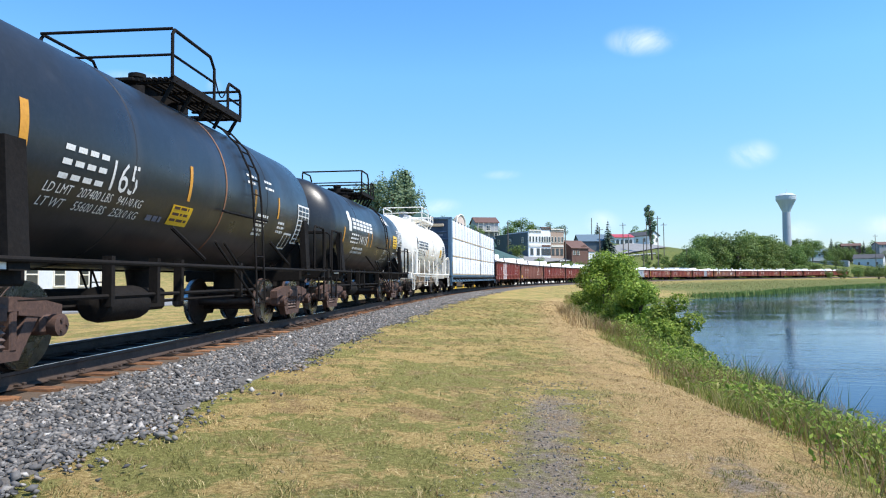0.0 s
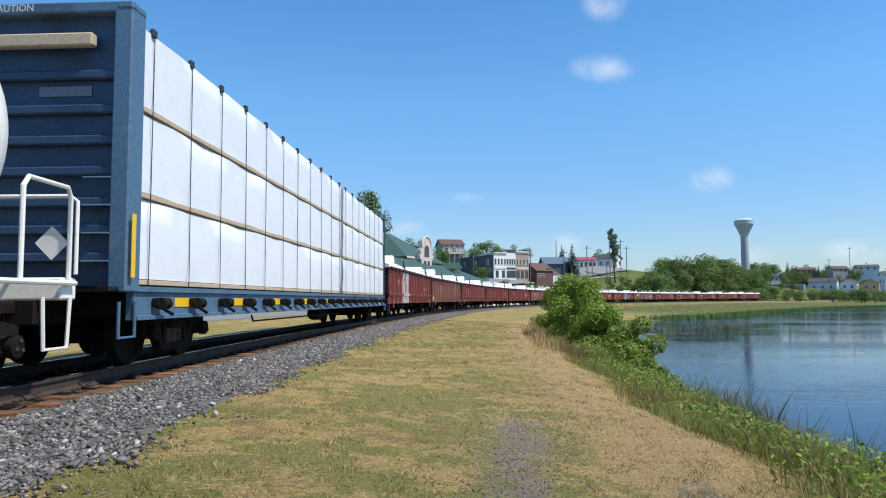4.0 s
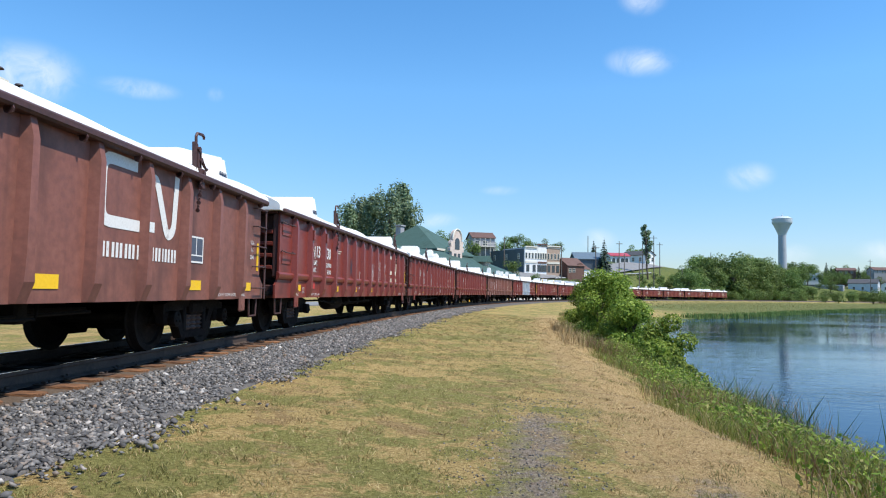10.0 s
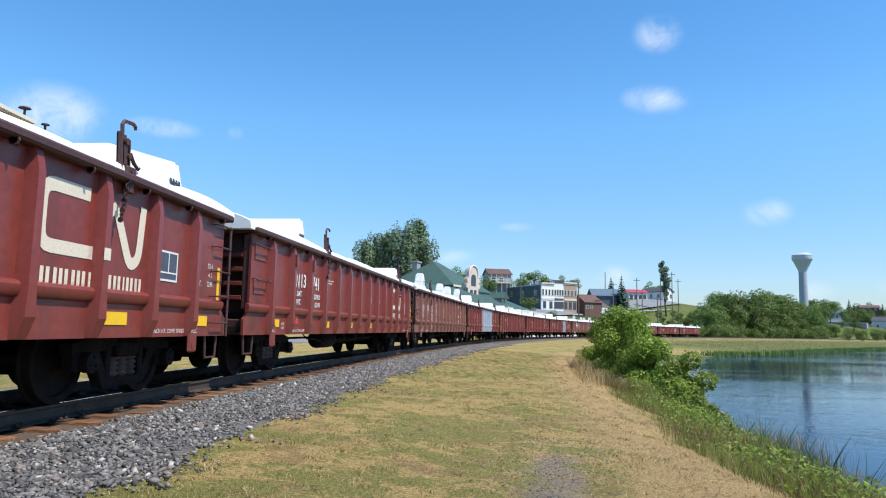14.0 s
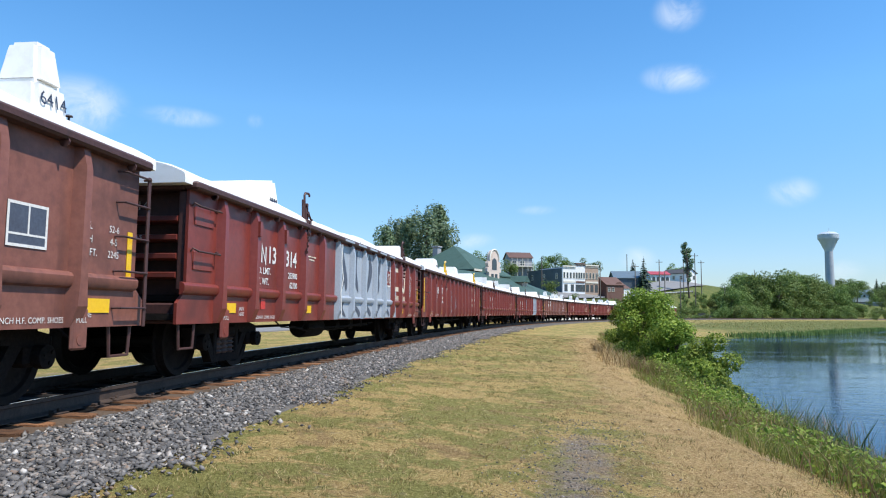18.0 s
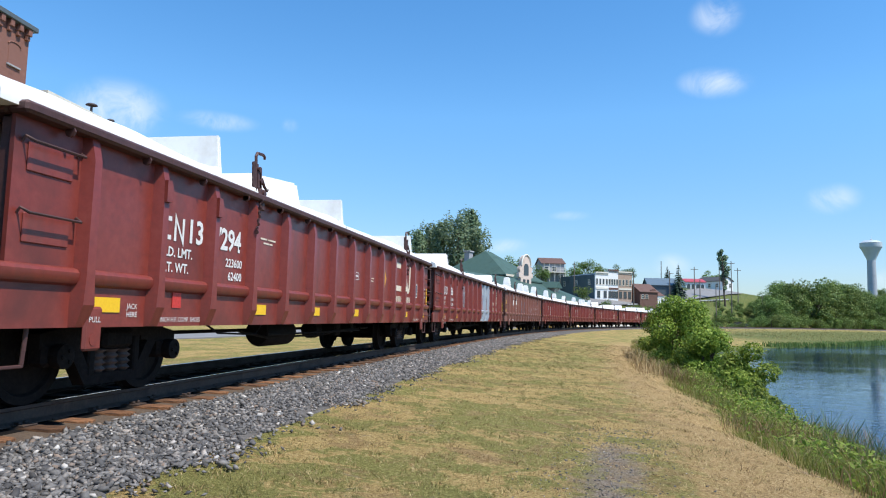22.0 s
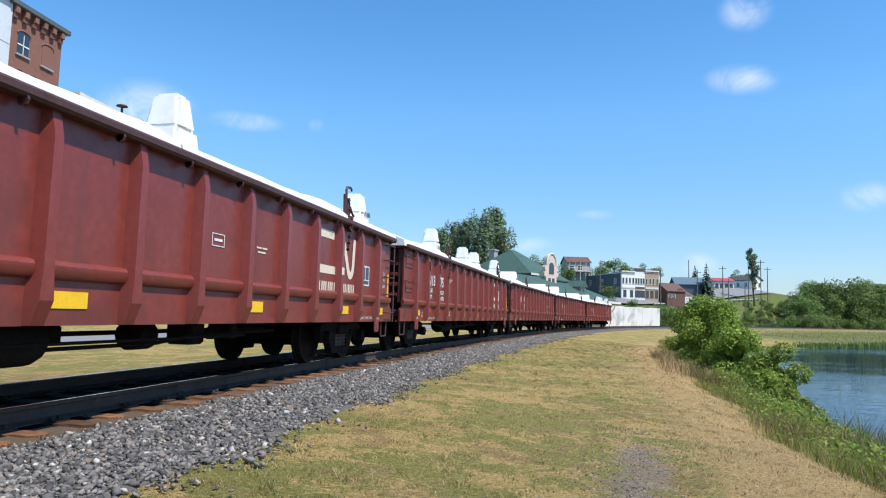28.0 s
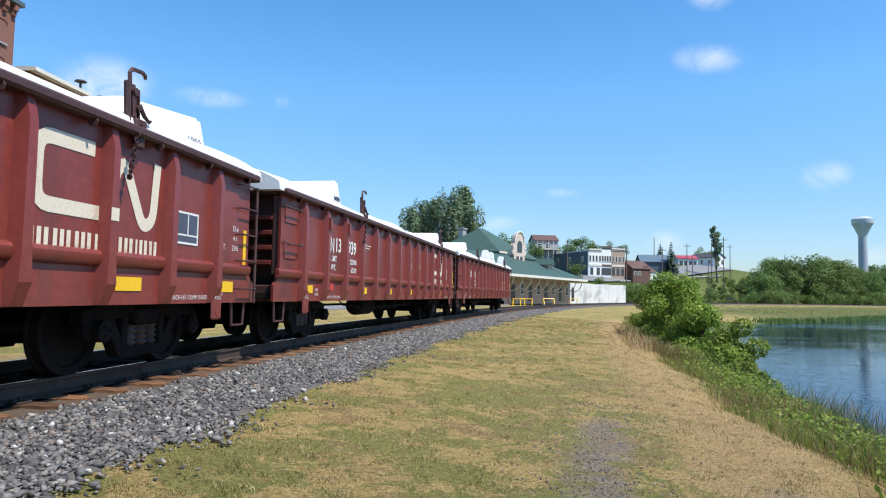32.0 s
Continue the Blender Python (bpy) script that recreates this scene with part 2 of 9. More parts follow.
def finish(me, mat, smooth=35):
    for q in mat if isinstance(mat, (list, tuple)) else [mat]:
        me.materials.append(q)
    bm = bmesh.new()
    bm.from_mesh(me)
    if len(bm.faces) < 30000:
        bmesh.ops.recalc_face_normals(bm, faces=bm.faces)
    bm.to_mesh(me)
    bm.free()
    if smooth:
        me.polygons.foreach_set("use_smooth", [True] * len(me.polygons))
        me.set_sharp_from_angle(angle=radians(smooth))
    me.update()
    return me


def raw(name, verts, faces, mat):
    """A large mesh from arrays; all faces have the same number of corners."""
    verts, faces = np.asarray(verts, np.float32), np.asarray(faces, np.int32)
    me = bpy.data.meshes.new(name)
    me.vertices.add(len(verts))
    me.vertices.foreach_set("co", verts.ravel())
    k = faces.shape[1]
    me.loops.add(faces.size)
    me.loops.foreach_set("vertex_index", faces.ravel())
    me.polygons.add(len(faces))
    me.polygons.foreach_set("loop_start", np.arange(0, faces.size, k, dtype=np.int32))
    me.update(calc_edges=True)
    for q in mat if isinstance(mat, (list, tuple)) else [mat]:
        me.materials.append(q)
    return me


def part(name, shape, mat, parent, label="", smooth=35):
    """One mesh object under a thing or a part. shape: a Build, or a mesh to share."""
    me = shape.mesh(name, mat, smooth) if isinstance(shape, Build) else shape
    ob = new(name, me)
    ob.parent = parent
    if label:
        tagged(ob, label)
    return ob


def thing(name, label, category, at=None, group="", kind="", data=None):
    ob = new(name, data)
    if at is not None:
        ob.matrix_basis = at
    return tagged(ob, label, category, group, kind)


def polar(az, d, z=0.0):
    """A place by its bearing from the camera (degrees to the right of +y) and its distance."""
    return (d * math.sin(radians(az)), d * math.cos(radians(az)), z)


def high(el, d):
    """The height of what is seen at an angle el above the level, d metres off."""
    return EYE + d * math.tan(radians(el))


def text_mesh(words, size, mat, spacing=1.0, bold=0.0):
    """Words as a flat mesh in x and y, their middle at the origin."""
    cu = bpy.data.curves.new("lettering", "FONT")
    cu.body, cu.size, cu.align_x, cu.align_y, cu.space_character, cu.offset = words, size, "CENTER", "CENTER", spacing, bold
    cu.resolution_u = 2
    ob = bpy.data.objects.new("lettering", cu)
    me = bpy.data.meshes.new_from_object(ob)
    bpy.data.objects.remove(ob)
    bpy.data.curves.remove(cu)
    me.materials.clear()
    me.materials.append(mat)
    return me


# ---- the line of the track ----
BEND_AT = [-400, -30, 0, 30, 60, 90, 120, 160, 200, 250, 300, 360, 900]
BEND = [0.0002, 0.00098, 0.00193, 0.00232, 0.00272, 0.00305, 0.00304, 0.00298, 0.00299, 0.00296, 0.00261, 0.00161, 0.0]
S_ = np.arange(-400, 900, 0.5)
turn_ = np.cumsum(np.interp(S_, BEND_AT, BEND)) * 0.5
turn_ += 0.0604 - turn_[800]
X_, Y_ = np.cumsum(np.sin(turn_)) * 0.5, np.cumsum(np.cos(turn_)) * 0.5
X_, Y_ = X_ - X_[800] - 5.592, Y_ - Y_[800]


def line(s, d=0.0):
    """Place on the track s metres along it, d metres to its right, and the heading there (radians, to the right of +y)."""
    a = float(np.interp(s, S_, turn_))
    return float(np.interp(s, S_, X_)) + d * math.cos(a), float(np.interp(s, S_, Y_)) - d * math.sin(a), a


def along(x, y):
    """The reverse: s and d of places (arrays)."""
    x, y = np.atleast_1d(x).astype(float), np.atleast_1d(y).astype(float)
    xs, ys, ts, ss = X_[::4], Y_[::4], turn_[::4], S_[::4]
    so, do = np.empty(len(x)), np.empty(len(x))
    for i in range(0, len(x), 4000):
        a, b = x[i:i + 4000, None], y[i:i + 4000, None]
        k = np.argmin((a - xs) ** 2 + (b - ys) ** 2, 1)
        dx, dy = x[i:i + 4000] - xs[k], y[i:i + 4000] - ys[k]
        do[i:i + 4000] = dx * np.cos(ts[k]) - dy * np.sin(ts[k])
        so[i:i + 4000] = ss[k] + dx * np.sin(ts[k]) + dy * np.cos(ts[k])
    return so, do

# ---- palette ----
def ground_material():
    m, n, l, p = shader("dry_grass_ground")
    tcn = n.new("ShaderNodeTexCoord")
    co = tcn.outputs["Object"]
    dry = n.new("ShaderNodeAttribute")
    dry.attribute_name = "dry"
    grit = n.new("ShaderNodeAttribute")
    grit.attribute_name = "grit"
    lush = n.new("ShaderNodeAttribute")
    lush.attribute_name = "lush"
    fine = noise_of(n, l, co, 26, 9, 0.92)
    mid = noise_of(n, l, co, 2.6, 6, 0.7, warp=0.8)
    big = noise_of(n, l, co, 0.55, 5, 0.65, warp=0.5)
    green = ramp(n, l, fine, [(0.37, (0.06, 0.056, 0.018)), (0.5, (0.205, 0.19, 0.056)), (0.63, (0.41, 0.37, 0.135))])
    straw = ramp(n, l, fine, [(0.37, (0.10, 0.064, 0.027)), (0.5, (0.385, 0.265, 0.098)), (0.63, (0.68, 0.52, 0.25))])
    tan = ramp(n, l, fine, [(0.37, (0.11, 0.066, 0.03)), (0.5, (0.40, 0.265, 0.115)), (0.63, (0.67, 0.50, 0.26))])
    soil = ramp(n, l, fine, [(0.36, (0.07, 0.05, 0.036)), (0.5, (0.24, 0.19, 0.14)), (0.64, (0.46, 0.39, 0.31))])
    mixed = n.new("ShaderNodeMath")
    mixed.operation = "ADD"
    l.new(mid, mixed.inputs[0]), l.new(big, mixed.inputs[1])
    c = blend(n, l, span(n, l, mixed.outputs[0], 0.965, 1.06), green, straw)
    w = n.new("ShaderNodeMath")
    w.operation = "MULTIPLY_ADD"
    l.new(mid, w.inputs[0])
    w.inputs[1].default_value = 0.8
    l.new(dry.outputs["Fac"], w.inputs[2])
    c = blend(n, l, span(n, l, w.outputs[0], 0.75, 1.15), c, tan)
    w2 = n.new("ShaderNodeMath")
    w2.operation = "MULTIPLY_ADD"
    l.new(mid, w2.inputs[0])
    w2.inputs[1].default_value = 1.1
    l.new(grit.outputs["Fac"], w2.inputs[2])
    c = blend(n, l, span(n, l, w2.outputs[0], 0.9, 1.2), c, soil)
    earth = noise_of(n, l, co, 0.9, 5, 0.7, warp=0.9)
    c = blend(n, l, span(n, l, earth, 0.53, 0.64, 0, 0.7), c, ramp(n, l, fine, [(0.37, (0.08, 0.045, 0.02)), (0.5, (0.26, 0.165, 0.075)), (0.63, (0.46, 0.34, 0.19))]))
    spots = noise_of(n, l, co, 1.5, 5, 0.7, warp=1.2)
    c = blend(n, l, span(n, l, spots, 0.62, 0.72, 0, 0.75), c, soil)
    holes = noise_of(n, l, co, 7.0, 5, 0.75, warp=0.6)
    c = blend(n, l, span(n, l, holes, 0.56, 0.7, 0, 0.55), c, (0.10, 0.08, 0.035))
    tufts = noise_of(n, l, co, 4.0, 4, 0.7, warp=0.8)
    c = blend(n, l, span(n, l, tufts, 0.58, 0.7, 0, 0.6), c, (0.40, 0.32, 0.12))
    meadow = ramp(n, l, fine, [(0.36, (0.035, 0.052, 0.014)), (0.5, (0.085, 0.115, 0.034)), (0.64, (0.165, 0.18, 0.07))])
    c = blend(n, l, lush.outputs["Fac"], c, blend(n, l, span(n, l, big, 0.42, 0.62, 0, 0.3), meadow, green))
    l.new(c, p.inputs["Base Color"])
    p.inputs["Roughness"].default_value = 0.95
    p.inputs["Specular IOR Level"].default_value = 0.1
    b = n.new("ShaderNodeBump")
    b.inputs["Strength"].default_value, b.inputs["Distance"].default_value = 0.8, 0.05
    l.new(fine, b.inputs["Height"])
    l.new(b.outputs["Normal"], p.inputs["Normal"])
    return m


def water_material():
    m, n, l, p = shader("lake_water")
    tcn = n.new("ShaderNodeTexCoord")
    co = tcn.outputs["Object"]
    p.inputs["Base Color"].default_value = (0.006, 0.024, 0.062, 1)
    p.inputs["Roughness"].default_value = 0.04
    p.inputs["IOR"].default_value = 1.333
    p.inputs["Specular IOR Level"].default_value = 0.24
    small = noise_of(n, l, co, 2.4, 4, 0.6, (0.6, 1.0, 1.0), 0.3)
    large = noise_of(n, l, co, 0.05, 3, 0.5, (0.4, 1.4, 1.0), 0.6)
    calm = span(n, l, large, 0.42, 0.6, 0.16, 1.0)
    h = n.new("ShaderNodeMath")
    h.operation = "MULTIPLY"
    l.new(small, h.inputs[0]), l.new(calm, h.inputs[1])
    b = n.new("ShaderNodeBump")
    b.inputs["Strength"].default_value, b.inputs["Distance"].default_value = 0.5, 0.05
    l.new(h.outputs[0], b.inputs["Height"])
    l.new(b.outputs["Normal"], p.inputs["Normal"])
    return m


def sleeper_wood():
    """Sleepers: train shade painted near-black mid-length, rust-orange and split at their ends."""
    m, n, l, p = shader("sleeper_wood")
    tcn = n.new("ShaderNodeTexCoord")
    co = tcn.outputs["Object"]
    sep = n.new("ShaderNodeSeparateXYZ")
    l.new(co, sep.inputs[0])
    ab = n.new("ShaderNodeMath")
    ab.operation = "ABSOLUTE"
    l.new(sep.outputs["X"], ab.inputs[0])
    grain = noise_of(n, l, co, 24, 6, 0.7, (0.25, 1.6, 1.6))
    rust = ramp(n, l, grain, [(0.34, (0.045, 0.022, 0.011)), (0.5, (0.185, 0.08, 0.032)), (0.68, (0.36, 0.17, 0.075))])
    under_shade = ramp(n, l, grain, [(0.3, (0.008, 0.007, 0.006)), (0.7, (0.03, 0.024, 0.02))])
    oi = n.new("ShaderNodeObjectInfo")
    hsv = n.new("ShaderNodeHueSaturation")
    l.new(span(n, l, oi.outputs["Random"], 0, 1, 0.4, 1.45, False), hsv.inputs["Value"])
    l.new(rust, hsv.inputs["Color"])
    wob = n.new("ShaderNodeMath")
    wob.operation = "MULTIPLY_ADD"
    l.new(noise_of(n, l, co, 5, 4), wob.inputs[0])
    wob.inputs[1].default_value = 0.25
    l.new(ab.outputs[0], wob.inputs[2])
    l.new(blend(n, l, span(n, l, wob.outputs[0], 1.0, 1.14), under_shade, hsv.outputs["Color"]), p.inputs["Base Color"])
    p.inputs["Roughness"].default_value = 0.9
    b = n.new("ShaderNodeBump")
    b.inputs["Strength"].default_value, b.inputs["Distance"].default_value = 0.7, 0.015
    l.new(grain, b.inputs["Height"])
    l.new(b.outputs["Normal"], p.inputs["Normal"])
    return m


M_GROUND, M_WATER = ground_material(), water_material()
M_BALLAST = surface("ballast_gravel", (0.125, 0.113, 0.102), (0.04, 0.036, 0.034), (0.25, 0.24, 0.23), 0.85, 0, 30, 3.0, 0.9, patchy=(0.5, 0.7))
# ballast colour with the train's shade put into it
M_BEDSHADE = surface("shade_black_ballast", (0.010, 0.009, 0.009), (0.006, 0.006, 0.006), (0.022, 0.02, 0.018), 0.85, 0, 30, 3.0, 0.8)
M_STAIN = surface("rust_stained_ballast", (0.105, 0.07, 0.045), (0.04, 0.028, 0.02), (0.2, 0.145, 0.095), 0.9, 0, 30, 3.0, 0.8)
M_TIE = sleeper_wood()
M_RAIL = surface("rusty_rail_steel", (0.062, 0.04, 0.03), (0.032, 0.022, 0.018), (0.12, 0.078, 0.056), 0.75, 0.2, 30, 2, 0.2)
M_RAILTOP = surface("polished_rail_head", (0.55, 0.55, 0.56), (0.35, 0.33, 0.31), (0.7, 0.7, 0.7), 0.16, 1.0, 30, 2, 0.01)
M_ASPHALT = surface("grey_asphalt", (0.21, 0.205, 0.20), (0.13, 0.125, 0.12), (0.30, 0.30, 0.29), 0.9, 0, 40, 0.5, 0.2)

SHORE_AT = [-400, 40, 60, 88, 100, 118, 160, 185, 210, 300, 420, 900]
SHORE = [11.0, 11.0, 12.5, 18.8, 24.8, 33.0, 42.6, 47.0, 50.0, 60.0, 120.0, 300.0]
HILL_AT = [-400, 118, 140, 165, 200, 225, 262, 290, 315, 340, 420, 900]
HILL = [0, 0, 3.4, 4.8, 6.3, 7.7, 9.5, 9.2, 7.0, 5.0, 5.0, 5.0]
WATER_Z = -1.9


def ease(v, a, b):
    q = np.clip((v - a) / (b - a), 0, 1)
    return q * q * (3 - 2 * q)


def ground_z(x, y):
    x, y = np.atleast_1d(x).astype(float), np.atleast_1d(y).astype(float)
    s, d = along(x, y)
    shore = np.interp(s, SHORE_AT, SHORE) + 0.35 * np.sin(s * 0.9) + 0.25 * np.sin(s * 2.3 + 1)
    brow = np.minimum(8.0 + 0.25 * np.sin(s * 0.35), shore - 3)
    wide = ease(shore, 12, 30)
    near = np.select([d < 2.2, d < 5.5, d < brow], [-0.36 + 0 * d, -0.34 - 0.21 * (d - 2.2) / 3.3, -0.55 - 0.1 * (d - 5.5) / np.maximum(brow - 5.5, 0.1)], -0.65)
    q = np.clip((d - brow) / np.maximum(shore - brow, 0.1), 0, 3)
    bank = -0.65 - (1.25) * np.where(q < 1, q ** (1.25 - 0.5 * wide), 1) - np.where(q > 1, 1.6 * np.clip((d - shore) / 4, 0, 1), 0)
    right = np.where(d < brow, near, bank)
    back = ease(d, 330, 430) * 6
    right = right + back
    left = -0.36 - 0.12 * ease(-d, 2.5, 7) + np.interp(s, HILL_AT, HILL) * ease(-d, 8, 25) + ((0.14 + 0.09 * ease(s, 200, 225) * (1 - ease(s, 300, 330))) * np.clip(-d - 22, 0, 19) + 0.03 * np.clip(-d - 41, 0, 60)) * ease(s, 120, 170)
    z = np.where(d > 0, right, left)
    z += 0.02 * np.sin(x * 1.7 + np.sin(y * 1.1)) * np.sin(y * 1.3) * (np.abs(d) > 2.6)
    return z


def build_ground():
    def steps(a, b, fine):
        up, q, w = [0.0], 0.0, fine
        while q < 2600:
            w = fine if q < a else w * b
            q += w
            up.append(q)
        return np.array([-v for v in up[:0:-1]] + up)
    xs, ys = steps(7, 1.03, 0.3) + 0.0, steps(9, 1.03, 0.35) + 8.0
    gx, gy = np.meshgrid(xs, ys)
    x, y = gx.ravel(), gy.ravel()
    z = ground_z(x, y)
    nx, ny = len(xs), len(ys)
    i = (np.arange(ny - 1)[:, None] * nx + np.arange(nx - 1)[None, :]).ravel()
    me = raw("ground", np.stack([x, y, z], 1), np.stack([i, i + 1, i + nx + 1, i + nx], 1), M_GROUND)
    me.polygons.foreach_set("use_smooth", np.ones(len(me.polygons), bool))
    s, d = along(x, y)
    shore = np.interp(s, SHORE_AT, SHORE)
    dry = ease(d, 5.6, 7.6) * (1 - ease(d, shore - 3.2, shore - 1.2)) * 0.75 * (1 - ease(s, 40, 75)) + 0.3 * ease(s, 110, 140) * (d > 0) * (1 - ease(d, 6, 14))
    grit = 0.66 * np.exp(-((x - 0.72 - 0.17 * (y - 5)) / (0.52 - 0.02 * np.clip(y - 5, 0, 8))) ** 2) * (1 - ease(y, 7.6, 10.5)) * (y > -20)
    grit = np.maximum(grit, 0.55 * np.exp(-((x - 2.3) / 0.55) ** 2 - ((y - 5.4) / 1.2) ** 2))
    grit = np.maximum(grit, 0.5 * ease(-d, 2.0, 2.6) * (1 - ease(-d, 3.5, 5)))
    lush = np.maximum(ease(d, shore - 2.8, shore - 1.0), 0.97 * (d < 0) * ease(s, 118, 160) * ease(-d, 7, 12))
    lush = np.maximum(lush, 0.85 * (d > 0) * ease(s, 100, 130) * ease(d, 7, 15))
    for key, value in (("dry", dry), ("grit", grit), ("lush", lush)):
        at = me.attributes.new(key, "FLOAT", "POINT")
        at.data.foreach_set("value", value.astype(np.float32))
    ob = new("ground", me)
    tagged(ob, "mown dry grass with green patches, sloping to the lake shore", "ground", kind="structure")


build_ground()


def build_water():
    me = raw("water", [(-3, -300, WATER_Z), (900, -300, WATER_Z), (900, 700, WATER_Z), (-3, 700, WATER_Z)], [(0, 1, 2, 3)], M_WATER)
    tagged(new("water", me), "calm blue lake with light ripples", "lake", kind="structure")


build_water()


def ribbon(prof, s0, s1, step, closed=True):
    """An outline of (d, z) carried along the track."""
    b, n = Build(), len(prof)
    ss = np.arange(s0, s1 + 0.01, step)
    for s in ss:
        for d, z in prof:
            x, y, _ = line(s, d)
            b.v.append((x, y, z))
    m = len(ss)
    for i in range(m - 1):
        for k in range(n if closed else n - 1):
            k2 = (k + 1) % n
            b.f.append((i * n + k, i * n + k2, (i + 1) * n + k2, (i + 1) * n + k))
    if closed:
        b.f += [tuple(range(n))[::-1], tuple((m - 1) * n + k for k in range(n))]
    return b


def build_track():
    bed = ribbon([(-2.75, -0.5), (-2.6, -0.33), (-1.55, -0.2), (-0.9, -0.19), (0.9, -0.19), (1.3, -0.2), (1.5, -0.21), (2.05, -0.27), (2.55, -0.345), (2.75, -0.5)], -120, 460, 2.0)
    ob = new("trackbed", bed.mesh("trackbed", M_BALLAST))
    tagged(ob, "grey crushed-stone ballast bed under the railway track", "ballast", kind="structure")
    # shade under the train, painted as a near-black sheet over the ballast
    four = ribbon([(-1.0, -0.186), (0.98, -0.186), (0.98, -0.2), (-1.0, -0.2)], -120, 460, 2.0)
    tagged(new("oily_trackbed", four.mesh("oily_trackbed", M_BEDSHADE)), "near-black sheet imitating the train's shade on the ballast between the rails", "ballast", kind="structure")
    stain = ribbon([(0.98, -0.2), (0.98, -0.19), (1.42, -0.2), (1.42, -0.22)], -120, 460, 2.0)
    tagged(new("stained_trackbed", stain.mesh("stained_trackbed", M_STAIN)), "rust-brown stained ballast along the sleeper ends", "ballast", kind="structure")
    track = thing("railway_track", "single curved railway track with rusty rails on wooden sleepers", "railway track")
    for side in (-1, 1):
        c = side * 0.755
        rail = ribbon([(c - 0.07, -0.172), (c + 0.07, -0.172), (c + 0.07, -0.16), (c + 0.012, -0.135), (c + 0.012, -0.045), (c + 0.036, -0.032), (c + 0.036, -0.002),
                       (c - 0.036, -0.002), (c - 0.036, -0.032), (c - 0.012, -0.045), (c - 0.012, -0.135), (c - 0.07, -0.16)], -120, 460, 1.0)
        r = part("rail", rail, M_RAIL, track, smooth=20)
        head = ribbon([(c - 0.03, -0.004), (c + 0.03, -0.004), (c + 0.024, 0.0), (c - 0.024, 0.0)], -120, 460, 1.0)
        part("running_surface", head, M_RAILTOP, r, "polished steel running surface")
    b = Build().prism([(-1.22, -0.115), (1.2, -0.115), (1.27, -0.08), (1.31, 0.0), (1.28, 0.075), (1.2, 0.115), (-1.22, 0.115), (-1.3, 0.05), (-1.3, -0.05)], -0.33, -0.172, "z")
    tie = b.mesh("sleeper", M_TIE)
    rng = random.Random(4)
    rest = Build()
    pb = Build().box(-0.19, 0.19, -0.09, 0.09, -0.17, -0.155, 0.004)
    for q in (-0.1, 0.1):
        pb.box(q - 0.018, q + 0.018, q * 0.5 - 0.02, q * 0.5 + 0.02, -0.156, -0.125, 0.006)
        pb.box(q - 0.03, q + 0.03, -q * 0.5 - 0.02, -q * 0.5 + 0.02, -0.156, -0.13, 0.006)
    plate = pb.mesh("tie_plate", M_RAIL)
    for i in range(1060):
        s = -110 + i * 0.535
        x, y, a = line(s, rng.uniform(-0.12, 0.1))
        m = Matrix.Translation((x, y, rng.uniform(-0.012, 0.006))) @ Matrix.Rotation(-a + rng.uniform(-0.02, 0.02), 4, "Z")
        if -12 < s < 145:
            t = part("sleeper", tie, None, track)
            t.matrix_basis = m
        else:
            rest.join(Build().box(-1.3, 1.3, -0.115, 0.115, -0.33, -0.168), m)
        if -6 < s < 70:
            for c in (-0.755, 0.755):
                part("tie_plate", plate, None, track).matrix_basis = m @ Matrix.Translation((c, 0, 0))
    tagged(part("sleeper_row", rest, M_TIE, track), kind="stuff")


build_track()

# ---- the train ----
M_OX = surface("oxide_red_paint", (0.205, 0.035, 0.024), (0.115, 0.028, 0.021), (0.26, 0.066, 0.045), 0.42, 0.0, 10, 0.7, 0.04, streak=(2.6, 0.6, (0.12, 0.036, 0.028)), patchy=(0.5, 0.72))
M_OX2 = surface("faded_brown_paint", (0.215, 0.078, 0.054), (0.11, 0.046, 0.035), (0.31, 0.13, 0.09), 0.6, 0.0, 10, 0.8, 0.05, streak=(2.5, 0.65, (0.085, 0.034, 0.026)), patchy=(0.46, 0.7))
# dark rim steel; also paints the shade on the gondola ends
M_RIM = surface("rim_steel_end_shade", (0.075, 0.032, 0.028), (0.035, 0.02, 0.018), (0.12, 0.05, 0.042), 0.6, 0.1, 24, 1.5, 0.15)
# M_UNDER, M_TRUCKD, M_WHEEL: near-black, with the shade under the wagons put in
M_UNDER = surface("grimy_shade_black", (0.016, 0.014, 0.013), (0.009, 0.008, 0.008), (0.03, 0.024, 0.02), 0.8, 0.0, 22, 2, 0.3)
M_SPRING = surface("worn_spring_steel", (0.13, 0.085, 0.07), (0.06, 0.04, 0.034), (0.22, 0.16, 0.13), 0.6, 0.1, 26, 3, 0.2)
M_WHEELR = surface("rusty_wheel_steel", (0.075, 0.045, 0.035), (0.03, 0.02, 0.017), (0.13, 0.085, 0.065), 0.6, 0.2, 26, 3, 0.1)
M_BEIGE = surface("dirty_beige_paint", (0.30, 0.23, 0.165), (0.2, 0.14, 0.1), (0.55, 0.46, 0.36), 0.6, 0, 16, 2, 0.1)
M_TRUCK = surface("rusty_cast_steel", (0.085, 0.046, 0.034), (0.035, 0.022, 0.018), (0.17, 0.095, 0.065), 0.8, 0.1, 26, 3, 0.35)
M_TRUCKD = surface("shaded_cast_steel", (0.017, 0.013, 0.012), (0.009, 0.008, 0.008), (0.036, 0.026, 0.021), 0.8, 0.1, 26, 3, 0.35)
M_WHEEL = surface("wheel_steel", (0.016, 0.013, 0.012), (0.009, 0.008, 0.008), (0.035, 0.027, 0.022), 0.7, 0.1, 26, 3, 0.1)
